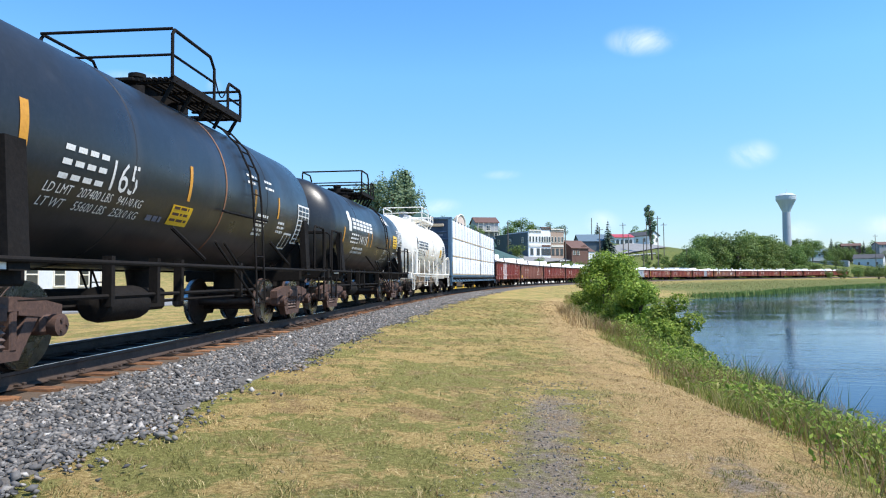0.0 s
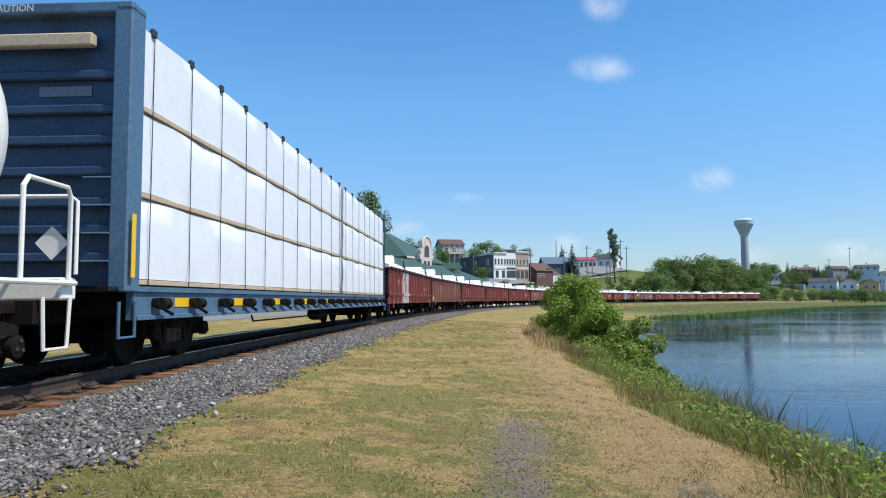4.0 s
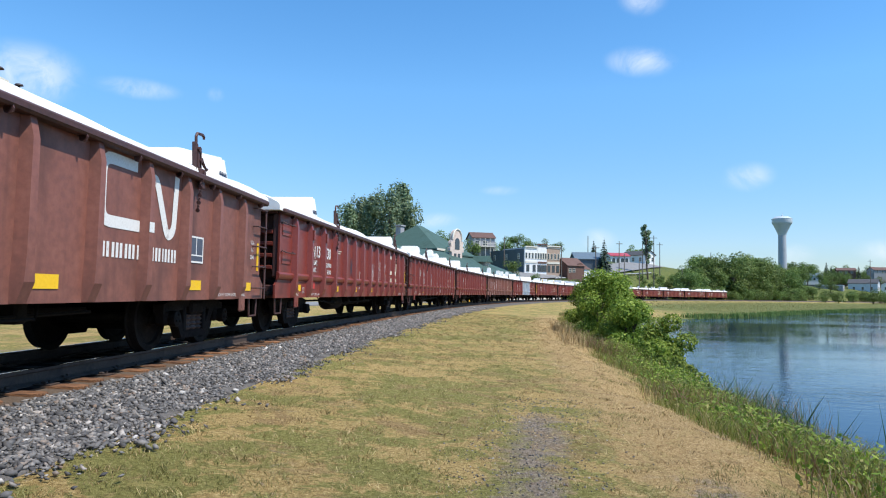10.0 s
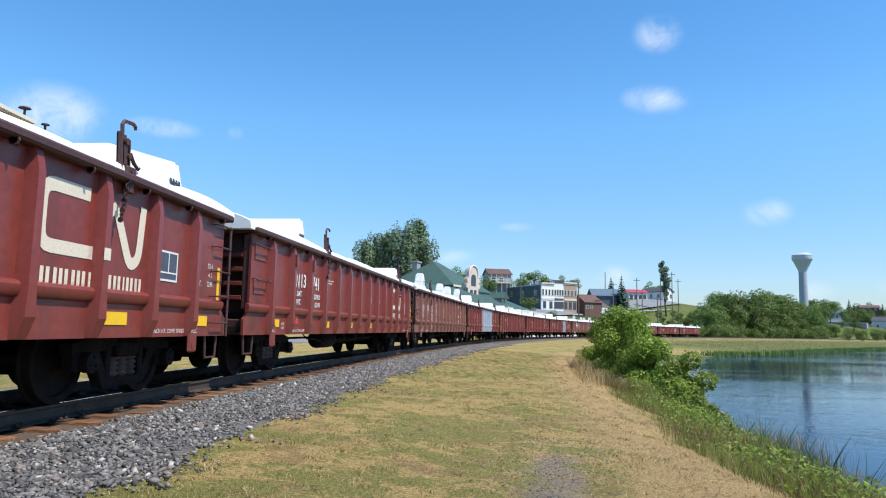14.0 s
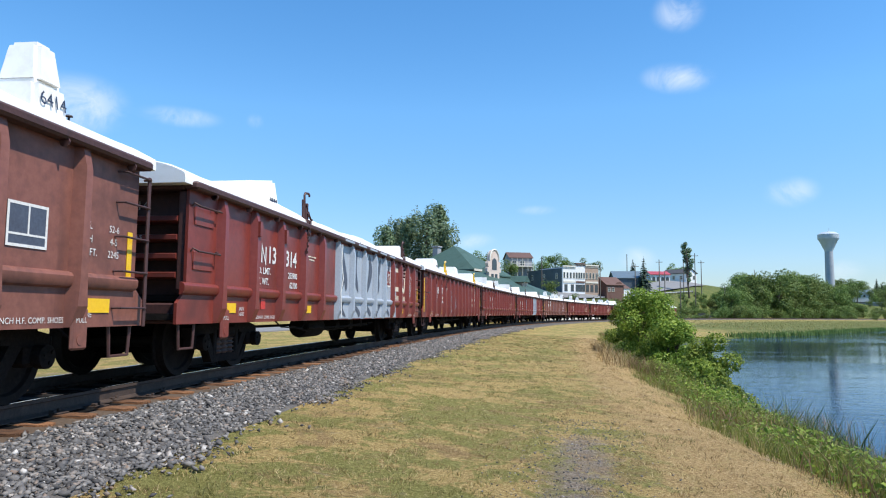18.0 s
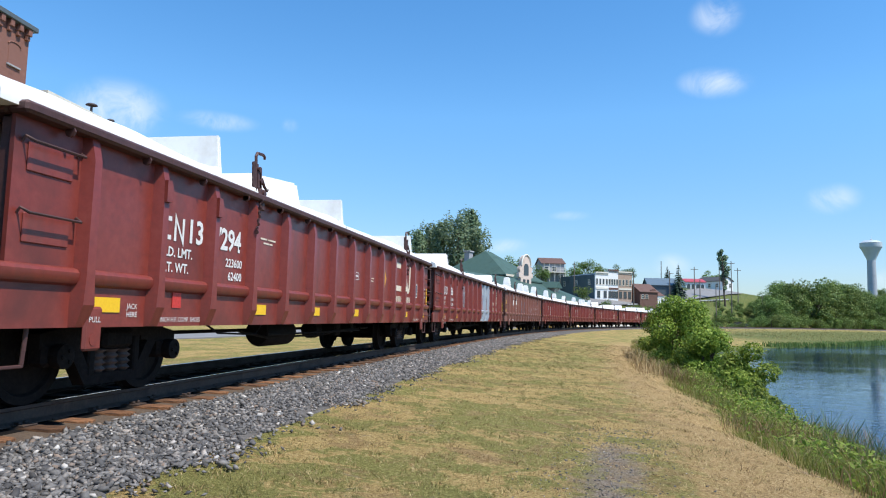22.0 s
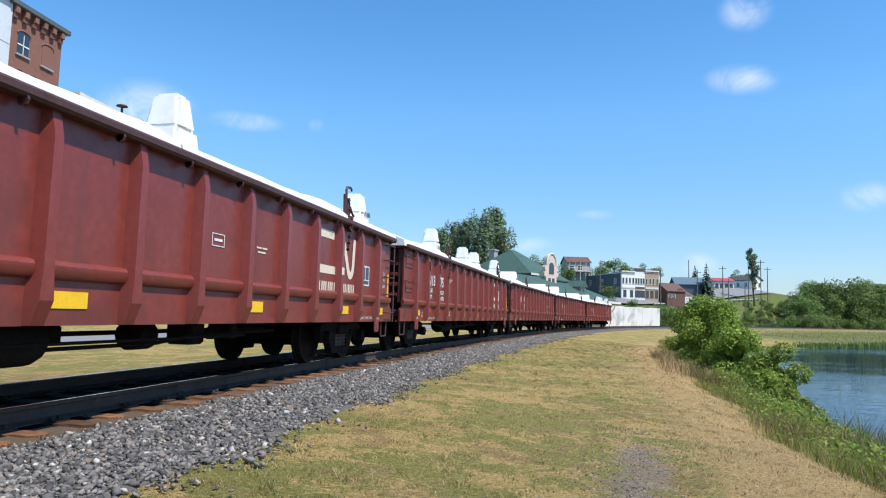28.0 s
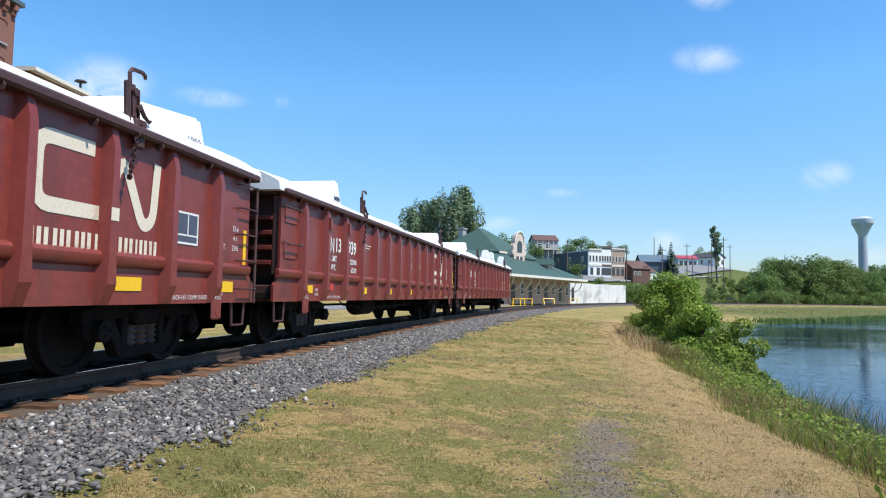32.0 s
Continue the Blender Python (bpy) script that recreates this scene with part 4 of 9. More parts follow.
def hood_mesh(form):
    """The raised box on a lid: 0 a wedge rising to an upright rear face, 1 a tapered cap on a block, 2 a lower cap, 3 a long low block, 4 a short straight block, 5 a hollow wedge with an upright rear plate."""
    b = Build()
    h0 = GON_H1 + 0.1

    def block(y0, y1, w, z0, top, s0=0.08, s1=0.08, t0=None, sx=0.1):
        t0 = top if t0 is None else t0
        v = [(-w, y0, z0), (w, y0, z0), (w, y1, z0), (-w, y1, z0), (-w + sx, y0 + s0, t0), (w - sx, y0 + s0, t0), (w - sx, y1 - s1, top), (-w + sx, y1 - s1, top)]
        b.join(Build().add(v, [(0, 3, 2, 1), (4, 5, 6, 7), (0, 1, 5, 4), (1, 2, 6, 5), (2, 3, 7, 6), (3, 0, 4, 7)]))
    if form == 0:
        block(-1.5, 0.0, 1.05, h0, GON_H1 + 0.78, 0.25, 0.06, GON_H1 + 0.56, 0.1)
    elif form in (1, 2):
        up = 0.0 if form == 1 else -0.1
        block(-0.48, 0.0, 0.26, h0, GON_H1 + 0.48 + up, 0.02, 0.02, None, 0.04)
        block(-0.43, -0.05, 0.22, GON_H1 + 0.44 + up, GON_H1 + 0.86 + up, 0.06, 0.06, None, 0.06)
    elif form == 3:
        block(-2.2, 0.0, 1.0, h0, GON_H1 + 0.70, 0.35, 0.06, GON_H1 + 0.52)
    elif form == 4:
        block(-0.75, 0.0, 0.52, h0, GON_H1 + 0.66, 0.14, 0.07)
    else:
        block(-0.09, 0.0, 1.05, h0, GON_H1 + 0.78, 0.02, 0.02, None, 0.06)
        for sx in (-1, 1):
            b.prism([(-2.3, h0), (0.0, h0), (0.0, GON_H1 + 0.36), (-0.25, GON_H1 + 0.3), (-2.2, GON_H1 + 0.18)], sx * 0.96, sx * 1.03, "x")
    bm = bmesh.new()
    me = b.mesh("hood", M_COVER, 30)
    bm.from_mesh(me)
    bmesh.ops.bevel(bm, geom=list(bm.edges), offset=0.018 if form == 5 else 0.045, segments=2, affect="EDGES", clamp_overlap=True)
    bm.to_mesh(me)
    bm.free()
    me.polygons.foreach_set("use_smooth", [True] * len(me.polygons))
    me.set_sharp_from_angle(angle=radians(40))
    return me


def ribbon_line(pts, thick, x=0.0):
    """A flat band of even width along places (y, z) on a side wall, mitred at its bends."""
    n = len(pts)
    left, right = [], []
    for i, (y, z) in enumerate(pts):
        a, c = pts[max(0, i - 1)], pts[min(n - 1, i + 1)]
        d0 = Vector((y - a[0], z - a[1])).normalized() if i else None
        d1 = Vector((c[0] - y, c[1] - z)).normalized() if i < n - 1 else None
        d = ((d0 or d1) + (d1 or d0)).normalized()
        k = thick / 2 / max(0.45, d.dot(d1 or d0))
        left.append((x, y - d.y * k, z + d.x * k)), right.append((x, y + d.y * k, z - d.x * k))
    return Build().add(left + right, [(i, i + 1, n + i + 1, n + i) for i in range(n - 1)])


def rounded(pts, r, n=4):
    """Rounds the corners of a line of places (y, z)."""
    out = [pts[0]]
    for a, b, c in zip(pts, pts[1:], pts[2:]):
        a, b, c = Vector(a), Vector(b), Vector(c)
        p, q = b + (a - b).normalized() * min(r, (a - b).length * 0.45), b + (c - b).normalized() * min(r, (c - b).length * 0.45)
        out += [tuple(p.lerp(b, t).lerp(b.lerp(q, t), t)) for t in [k / n for k in range(n + 1)]]
    return out + [pts[-1]]


def logo(parent, x, y, z, wide=1.94, tall=0.72, mat=None):
    """The railway's mark: one thick band bent into an open square and a zigzag, laid over the stake between."""
    k, h, t = wide / 1.94, tall, 0.135
    first = rounded([(0.80 * k, h - t / 2), (0.07 * k, h - t / 2), (0.07 * k, t / 2), (0.99 * k, t / 2)], 0.16)
    second = rounded([(1.06 * k, t / 2), (1.14 * k, h * 0.74), (1.28 * k, h * 0.86), (1.62 * k, 0.0), (1.80 * k, 0.08), (1.86 * k, h * 0.98)], 0.14)
    m = mat or M_MARK
    for pts in (first, second):
        part("railway_mark", ribbon_line(pts, t).moved(Matrix.Translation((x, y, z))), m, parent, "worn cream railway mark", 0)


def data_panel(e, X, y, z, w=0.5, h=0.38):
    pl = part("data_plate", Build().box(X - 0.002, X + 0.003, y, y + w, z, z + h), M_TAGK, e, "dark data panel in a thin white frame")
    b = Build().box(X + 0.003, X + 0.006, y, y + w, z, z + 0.025).box(X + 0.003, X + 0.006, y, y + w, z + h - 0.025, z + h)
    b.box(X + 0.003, X + 0.006, y, y + 0.025, z + 0.025, z + h - 0.025).box(X + 0.003, X + 0.006, y + w - 0.025, y + w, z + 0.025, z + h - 0.025)
    b.box(X + 0.003, X + 0.006, y + 0.025, y + w - 0.025, z + h * 0.26, z + h * 0.26 + 0.018).box(X + 0.003, X + 0.006, y + w * 0.5, y + w * 0.5 + 0.018, z + h * 0.26 + 0.018, z + h - 0.025)
    part("panel_frame", b, M_MARK, pl)


HOOD_NUMBERS = {(3, 0): "6482", (5, 1): "6414", (9, 0): "6289", (12, 0): "6469", (13, 1): "6223"}
WEIGHTS = {0: ("203900", "62100"), 1: ("196900", "66100"), 3: ("219800", "66200"), 7: ("221200", "64800"), 8: ("223600", "62400"), 9: ("201700", "61300"), 12: ("202300", "60700"), 13: ("226100", "59900")}


def gondola(i, number, style="belt", hoods=(0, 3), tag=None, brown=False, clamp=M_RIM, more=()):
    kind = "brown" if brown else "red"
    g = kept(("gon", kind), lambda: gon_base(kind))
    half, pitch = GON_L / 2, GON_L / (RIBS + 1)
    e = thing("gondola_wagon", "%s ribbed gondola wagon under white covers%s" % ("faded brown" if brown else "oxide-red", " " + tag[0] if tag else ""), "wagon", group="train")
    for key, name in (("panels", "side_panel"), ("floor", "floor_plate"), ("rim", "top_rim"), ("under", "underframe"), ("gear", "brake_gear")):
        part(name, g[key], None, e)
    for k in range(RIBS + 1):
        part("tie_down_ring", g["ring"], None, e).location = (GON_W, rib_y(k + 0.68), GON_H1)
    for k in range(RIBS):
        y = rib_y(k + 1)
        for sx in (1, -1):
            r = part("side_stake", g["rib"], None, e)
            r.matrix_basis = pose(sx * GON_W, y, 0, 0, 0, 0 if sx > 0 else 180)
        if k in (1, 2):
            part("stake_lug", g["lug"], None, e).location = (GON_W, y, GON_H1 - 0.36)
    if style == "belt":
        for k in range(RIBS + 1):
            r = part("belt_rail", g["belt"], None, e)
            r.matrix_basis = pose(GON_W, rib_y(k + 0.5), GON_H0 + 0.45)
    for w in (-1, 1):
        for key, name in (("ends", "end_wall"), ("foot", "end_sill")):
            part(name, g[key], None, e).matrix_basis = pose(0, 0, 0, 0, 0, 0 if w > 0 else 180)
        for z in (1.34, 1.58, 1.82, 2.06):
            part("end_rib", g["bar"], None, e).matrix_basis = pose(0, w * (half - END_IN), z, 0, 0, 0 if w > 0 else 180)
        r = part("step", g["step"], None, e)
        r.matrix_basis = pose(GON_W - 0.06, w * (half - 0.3), 0)
        r = part("jacking_pad", g["jack"], None, e)
        r.matrix_basis = pose(GON_W + 0.02, w * (half - 1.15), 0)
        coupler(e, w * half, w)
        bogie(e, w * 6.2)
    # the ladder at the rear corner, grab irons over door patches at the front one
    for z in (0.92, 1.3, 1.66, 2.02, 2.34):
        part("ladder_rung", g["rung"], None, e).location = (GON_W, half - 0.3, z)
    part("ladder_stile", g["stile"], None, e).location = (GON_W, half - 0.06, 0)
    for z in (1.42, 2.0):
        part("door_patch", kept(("patch", kind), lambda: Build().box(0, 0.016, -0.26, 0.26, 0, 0.24, 0.008).mesh("door_patch", M_OX2 if brown else M_OX)), None, e).location = (GON_W, -half + 0.55, z)
        part("grab_iron", kept("grab", lambda: Build().tube([(0, -0.32, -0.02), (0.03, -0.32, 0.02), (0.1, -0.3, -0.02), (0.1, 0.3, -0.02), (0.03, 0.32, 0.02), (0, 0.32, -0.02)], 0.013, 6).mesh("grab_iron", M_RIM)), None, e).location = (GON_W, -half + 0.55, z + 0.25)
    grip = [3.3 if i in (5, 10) else 4.42, 13.4 if i == 8 else 13.5]
    at_ = [-0.25 if hoods[0] in (0, 5) else (-0.42 if hoods[0] == 3 else (-0.1 if hoods[0] in (1, 2) else -0.2)), 2.45 if hoods[1] in (0, 3, 5) else 1.9]
    for extra, form in more:
        o = part("hood", kept(("hood", form), lambda: hood_mesh(form)), None, e, "raised white box on the cover")
        o.location = (1.0 if form in (1, 2) else (0.7 if form == 4 else 0), -half + extra, 0)
    for j, form in enumerate(hoods):
        part("cover", kept(("cover", (i * 2 + j) % 6), lambda: cover_mesh((i * 2 + j) % 6 // 2 * 2 + j)), None, e, "moulded white cover")
        if form is not None:
            h = part("hood", kept(("hood", form), lambda: hood_mesh(form)), None, e, "raised white box on the cover")
            h.location = (1.0 if form in (1, 2) else (0.7 if form == 4 else 0), -half + grip[j] + at_[j], 0)
            wide_, lean_ = HOOD_SIDE[form]
            on_side = lambda up: wide_ - lean_ * (up - 0.1) + 0.016
            number_ = HOOD_NUMBERS.get((i, j))
            turn = Matrix(((0, 0, 1, 0), (1, 0, 0, 0), (0, 1, 0, 0), (0, 0, 0, 1)))
            if number_ and i != 9:
                o = part("cover_number", text_mesh(number_, 0.19, M_MARKD), None, h)
                o.matrix_basis = Matrix.Translation((on_side(0.3), -0.24 if form in (1, 2) else -0.36, GON_H1 + 0.3)) @ turn @ Matrix.Rotation(-0.16, 4, "X")
            elif number_:
                for q, digit in enumerate(number_):
                    o = part("cover_number", kept(("digit", digit), lambda: text_mesh(digit, 0.22, M_MARKD, 1.0, 0.006)), None, h)
                    o.matrix_basis = Matrix.Translation((on_side(0.67 - 0.155 * q), -0.2, GON_H1 + 0.67 - 0.155 * q)) @ turn @ Matrix.Rotation(-0.16, 4, "X")
            elif form != 5:
                b = Build()
                for q in range(4):
                    b.box(0, 0.004, -0.5 + q * 0.085, -0.45 + q * 0.085, 0, 0.1)
                o = part("cover_number", kept("cover_bars", lambda: b.mesh("cover_number", M_MARKD)), None, h)
                o.matrix_basis = Matrix.Translation((on_side(0.3), 0.2 if form in (1, 2) else 0.05, GON_H1 + 0.3)) @ Matrix.Rotation(-math.atan(lean_), 4, "Y")
        y = -half + grip[j]
        h = part("cover_clamp", g["hook"], None, e, "rusty clamp with a hook")
        h.matrix_basis = Matrix.Translation((GON_W + 0.03, y, GON_H1)) @ Matrix.Scale(0.88, 4)
        if clamp is not M_RIM:
            h.data = kept(("hook", clamp.name), lambda: recolour(g["hook"], clamp))
        part("clamp_chain", g["chain"], None, e).location = (GON_W + 0.03, y, GON_H1)
    X = GON_W + 0.004
    cream = M_MARK if i in (0, 1, 10) else M_CREAM
    # reporting marks and weights
    y0 = rib_y(1) + 0.06 if i == 9 else rib_y(2)
    def initials():
        b = ribbon_line(rounded([(0.2, 0.235), (0.03, 0.235), (0.03, 0.03), (0.2, 0.03)], 0.06), 0.05)
        return b.join(ribbon_line([(0.28, 0.0), (0.28, 0.262), (0.44, 0.0), (0.44, 0.265)], 0.05)).mesh("initial_mark", M_MARK, 0)
    ld, lt = WEIGHTS.get(i, ("219800", "66200") if i % 2 else ("203900", "62100"))
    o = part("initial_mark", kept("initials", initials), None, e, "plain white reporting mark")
    if i in (1,):
        o.matrix_basis = pose(X + 0.002, y0 + 0.3, 1.72)
        plane_mark(number[:3], 0.42, M_MARK, e, X + 0.004, y0 + pitch + 0.5, 1.84, bold=0.009)
        plane_mark(number[3:], 0.42, M_MARK, e, X + 0.004, y0 + 2 * pitch + 0.52, 1.84, bold=0.009)
    else:
        o.matrix_basis = pose(X + 0.002, y0 + 0.09, 1.67)
        plane_mark(number[:2], 0.38, M_MARK, e, X + 0.004, y0 + 0.79, 1.80, bold=0.009)
        plane_mark(number[2:], 0.38, M_MARK, e, X + 0.004, y0 + pitch + 0.47, 1.80, spacing=0.95, bold=0.009)
    for word, z in ((number, 2.27), ("SPRINGS D-5", 2.06), ("36\" STEEL WHEELS", 1.82)):
        top_ = word == number
        o = part("end_lettering", kept(("end", word), lambda: text_mesh(word, 0.17 if top_ else 0.085, M_MARK)), None, e)
        o.matrix_basis = pose(0.45, -half + (END_IN - 0.005 if top_ else END_IN - 0.276), z, 90, 0, 0)
    plane_mark("LD. LMT.", 0.15, M_MARK, e, X + 0.004, y0 + 0.46, 1.54, bold=0.003)
    plane_mark("LT. WT.", 0.15, M_MARK, e, X + 0.004, y0 + 0.42, 1.37, bold=0.003)
    plane_mark(ld, 0.15, M_MARK, e, X + 0.004, y0 + pitch + 0.66, 1.52, bold=0.003)
    plane_mark(lt, 0.15, M_MARK, e, X + 0.004, y0 + pitch + 0.70, 1.35, bold=0.003)
    # the large mark, the line of writing under it, and the plates at the rear
    at_mark = 10 if i == 1 else 11
    logo(e, X + 0.002, rib_y(at_mark) + 0.12, 1.56 if i == 1 else 1.53, tall=0.84 if i == 1 else 0.72, mat=cream)
    logo_stake = part("stake_mark", Build().box(0.118, 0.121, -0.06, 0.06, 1.535, 1.66), cream, e, "cream band across the stake")
    logo_stake.location = (GON_W, rib_y(at_mark + 1), 0.03 if i == 1 else 0)
    bars(e, X, rib_y(at_mark) + 0.14, 1.40, [[(q + dq, q + dq + 0.05) for q in (0.0, 0.28, 0.56) for dq in (0, 0.085, 0.17)] + [(0.84, 0.88)] + [(q + dq, q + dq + 0.05) for q in (1.12, 1.3, 1.56, 1.74) for dq in (0, 0.085)] + [(1.49, 1.52)]], cream, 0.17)
    data_panel(e, X, rib_y(at_mark + 2) + 0.2, 1.26 if i == 1 else 1.42)
    for q, (a, c) in enumerate((("LL", "52-6"), ("LH", "4-5"), ("CU.FT.", "2245"))):
        plane_mark(a, 0.1, M_MARK, e, X + 0.004, rib_y(14) + 0.2, 1.72 - 0.13 * q)
        plane_mark(c, 0.1, M_MARK, e, X + 0.004, rib_y(14) + 0.62, 1.72 - 0.13 * q)
    for k in ((1.13, 4.14, 12.2, 14.14) if i == 6 else (1.13, 3.2, 6.13, 9.13, 12.2, 14.14) if i % 2 else (1.13, 4.14, 6.13, 8.2, 12.2, 14.14)):
        q = rib_y(k)
        plaque("reflector", M_YEL, e, X, q, q + 0.44, GON_H0 + 0.14, GON_H0 + 0.28)
    plaque("upright_reflector", M_YEL, e, X, rib_y(14) + 0.87, rib_y(14) + 0.96, GON_H0 + 0.5, GON_H0 + 1.0)
    if i == 1:
        plaque("large_reflector", M_YEL, e, X, -half + 0.3, -half + 0.82, GON_H0 + 0.16, GON_H0 + 0.42, "large yellow reflector panel")
    plaque("sticker", M_REDL, e, X, rib_y(2.35), rib_y(2.35) + 0.17, GON_H0 + 0.2, GON_H0 + 0.37, "small red sticker")
    plane_mark("2 INCH H.F. COMP. SHOES", 0.075, M_MARK, e, X + 0.004, rib_y(2.5), GON_H0 + 0.07)
    plane_mark("2 INCH H.F. COMP. SHOES", 0.075, M_MARK, e, X + 0.004, rib_y(13.5), GON_H0 + 0.07)
    for y in (rib_y(1) + 0.78, rib_y(14) + 0.22):
        plane_mark("JACK", 0.075, M_MARK, e, X + 0.004, y, GON_H0 + 0.2)
        plane_mark("HERE", 0.075, M_MARK, e, X + 0.004, y, GON_H0 + 0.12)
    for w in (-1, 1):
        plane_mark("PULL", 0.075, M_MARK, e, GON_W + 0.075, w * (half - 1.15), 0.80)
    if i not in (1, 9, 10):
        bars(e, X, rib_y(4.2), 1.96, [[(0.1, 0.3), (0.33, 0.6)], [(0.2, 0.5)]], M_CREAM, 0.024)
        bars(e, X, rib_y(9.3), 1.72, [[(0.0, 0.13), (0.16, 0.3)], [(0.04, 0.26)]], M_CREAM, 0.022)
    frame_ = Build()
    for q in ((0, 0.28, 0, 0.01), (0, 0.28, 0.14, 0.15), (0, 0.01, 0.01, 0.14), (0.27, 0.28, 0.01, 0.14), (0.05, 0.23, 0.06, 0.09)):
        frame_.box(0, 0.004, *q)
    if i not in (6, 9):
        part("stencil_frame", kept("stencil", lambda: frame_.mesh("stencil_frame", M_MARK)), None, e).location = (X, rib_y(8.3), 1.62)
    if tag:
        tag[1](e, X)
    return e


def recolour(me, mat):
    m2 = me.copy()
    m2.materials[0] = mat
    return m2


def smooth_line(pts, n=5):
    """A flowing line through places (y, z)."""
    out = []
    for i in range(len(pts) - 1):
        p0, p1, p2, p3 = (Vector(pts[max(0, i - 1)]), Vector(pts[i]), Vector(pts[i + 1]), Vector(pts[min(len(pts) - 1, i + 2)]))
        for k in range(n):
            t = k / n
            out.append(tuple(0.5 * (2 * p1 + (p2 - p0) * t + (2 * p0 - 5 * p1 + 4 * p2 - p3) * t * t + (3 * p1 - p0 - 3 * p2 + p3) * t ** 3)))
    return out + [pts[-1]]


def scrawl(e, x, y0, y1, z0, z1, mat, seed, thick=0.035, strokes=6):
    """Loose spray tags: close-set upright strokes with hooks and loops, like quick handwriting."""
    rng = random.Random(seed)
    for k in range(strokes):
        w = (y1 - y0) / strokes
        a = y0 + w * (k + rng.uniform(0.0, 0.3))
        h = z1 - z0
        form = rng.randrange(4)
        if form == 0:
            pts = [(0, 0.05), (0.25, 0.9), (0.55, 1.0), (0.9, 0.1)]
        elif form == 1:
            pts = [(0.9, 0.85), (0.3, 1.0), (0.1, 0.65), (0.8, 0.4), (0.6, 0.02), (0.0, 0.12)]
        elif form == 2:
            pts = [(0.15, 1.0), (0.1, 0.1), (0.7, 0.0), (1.0, 0.45), (0.75, 0.75), (0.2, 0.5)]
        else:
            pts = [(0.0, 0.8), (0.3, 0.1), (0.55, 0.7), (0.8, 0.15), (1.15, 1.0)]
        pts = [(a + w * 1.15 * (p + rng.uniform(-0.1, 0.1)) + 0.12 * h * q, z0 + h * (q * rng.uniform(0.88, 1.0))) for p, q in pts]
        part("spray_stroke", ribbon_line(smooth_line(pts), thick * 1.3 * rng.uniform(0.8, 1.15), x + 0.003 + 0.0006 * k), mat, e, "spray-paint stroke", 0)


def painted(e, k0, k1, mat, g):
    """Spray paint over whole panels, stakes and belt rails from panel k0 to k1."""
    half, pitch = GON_L / 2, GON_L / (RIBS + 1)
    for o in list(e.children):
        k = (o.location.y + half + 0.1) / pitch
        if o.name.startswith("side_stake") and o.location.x > 0 and k0 < k < k1 + 1:
            o.data = kept(("painted", "rib", mat.name), lambda: recolour(g["rib"], mat))
        if o.name.startswith("belt_rail") and k0 <= k - 0.5 + 0.01 < k1 + 1:
            o.data = kept(("painted", "belt", mat.name), lambda: recolour(g["belt"], mat))
    for k in range(k0, k1 + 1):
        y = rib_y(k)
        plaque("spray_paint", mat, e, GON_W - 0.001, y + 0.1, y + pitch - 0.1, GON_H0 + 0.02, GON_H1 - 0.15)


def wedge_shapes(e, x, ys, mat, seed):
    """Sharp curved letter strokes of a large spray piece, panel by panel."""
    rng = random.Random(seed)
    for y in ys:
        for part_ in range(2):
            z0, z1 = (GON_H0 + 0.64, GON_H1 - 0.18) if part_ == 0 else (GON_H0 + 0.05, GON_H0 + 0.4)
            ph, amp = rng.uniform(0, 6), rng.uniform(0.12, 0.24)
            n = 12
            left, right = [], []
            for j in range(n + 1):
                q = j / n
                z = z0 + (z1 - z0) * q
                c = y + amp * math.sin(ph + q * 3.6)
                w = 0.02 + 0.15 * math.sin(math.pi * min(1, q * rng.uniform(0.95, 1.05))) ** 0.7
                left.append((x, c - w, z)), right.append((x, c + w, z))
            part("spray_stroke", Build().add(left + right, [(j, j + 1, n + 2 + j, n + 1 + j) for j in range(n)]), mat, e, "dark curved stroke of spray paint", 0)


def bend_mesh(me, radius):
    """Wraps a flat mesh (x along, y up) round a lying cylinder of that radius."""
    bm = bmesh.new()
    bm.from_mesh(me)
    top = max((v.co.y for v in bm.verts), default=0)
    low = min((v.co.y for v in bm.verts), default=0)
    y = low + 0.05
    while y < top:
        bmesh.ops.bisect_plane(bm, geom=list(bm.verts) + list(bm.edges) + list(bm.faces), plane_co=(0, y, 0), plane_no=(0, 1, 0))
        y += 0.05
    for v in bm.verts:
        a = v.co.y / radius
        v.co = Vector((radius * math.cos(a), v.co.x, radius * math.sin(a)))
    bm.to_mesh(me)
    bm.free()
    return me


def flat_rects(rects, mat):
    b = Build()
    for x0, x1, y0, y1 in rects:
        b.add([(x0, y0, 0), (x1, y0, 0), (x1, y1, 0), (x0, y1, 0)], [(0, 1, 2, 3)])
    me = bpy.data.meshes.new("marks")
    me.from_pydata(b.v, [], b.f)
    me.materials.append(mat)
    return me


def round_mark(what, e, r, zc, y, z, mat, size=0.3, name="lettering", label="", lift=0.006, lean=0.0, wide=None, tall=None):
    """Paint on a tank's side: words or rectangles, their middle at y and height z."""
    me = text_mesh(what, size, mat) if isinstance(what, str) else flat_rects(what, mat)
    deg = math.degrees(math.asin(max(-0.99, min(0.99, (z - zc) / r))))
    for k, want in ((0, wide), (1, tall)):
        if want:
            have = [v.co[k] for v in me.vertices]
            mid, q = (max(have) + min(have)) / 2, want / (max(have) - min(have))
            for v in me.vertices:
                v.co[k] = (v.co[k] - mid) * q
    if lean:
        for v in me.vertices:
            v.co.x += v.co.y * lean
    bend_mesh(me, r + lift)
    o = part(name, me, None, e, label)
    o.matrix_basis = Matrix.Translation((0, y, zc)) @ Matrix.Rotation(-radians(deg), 4, "Y")
    return o


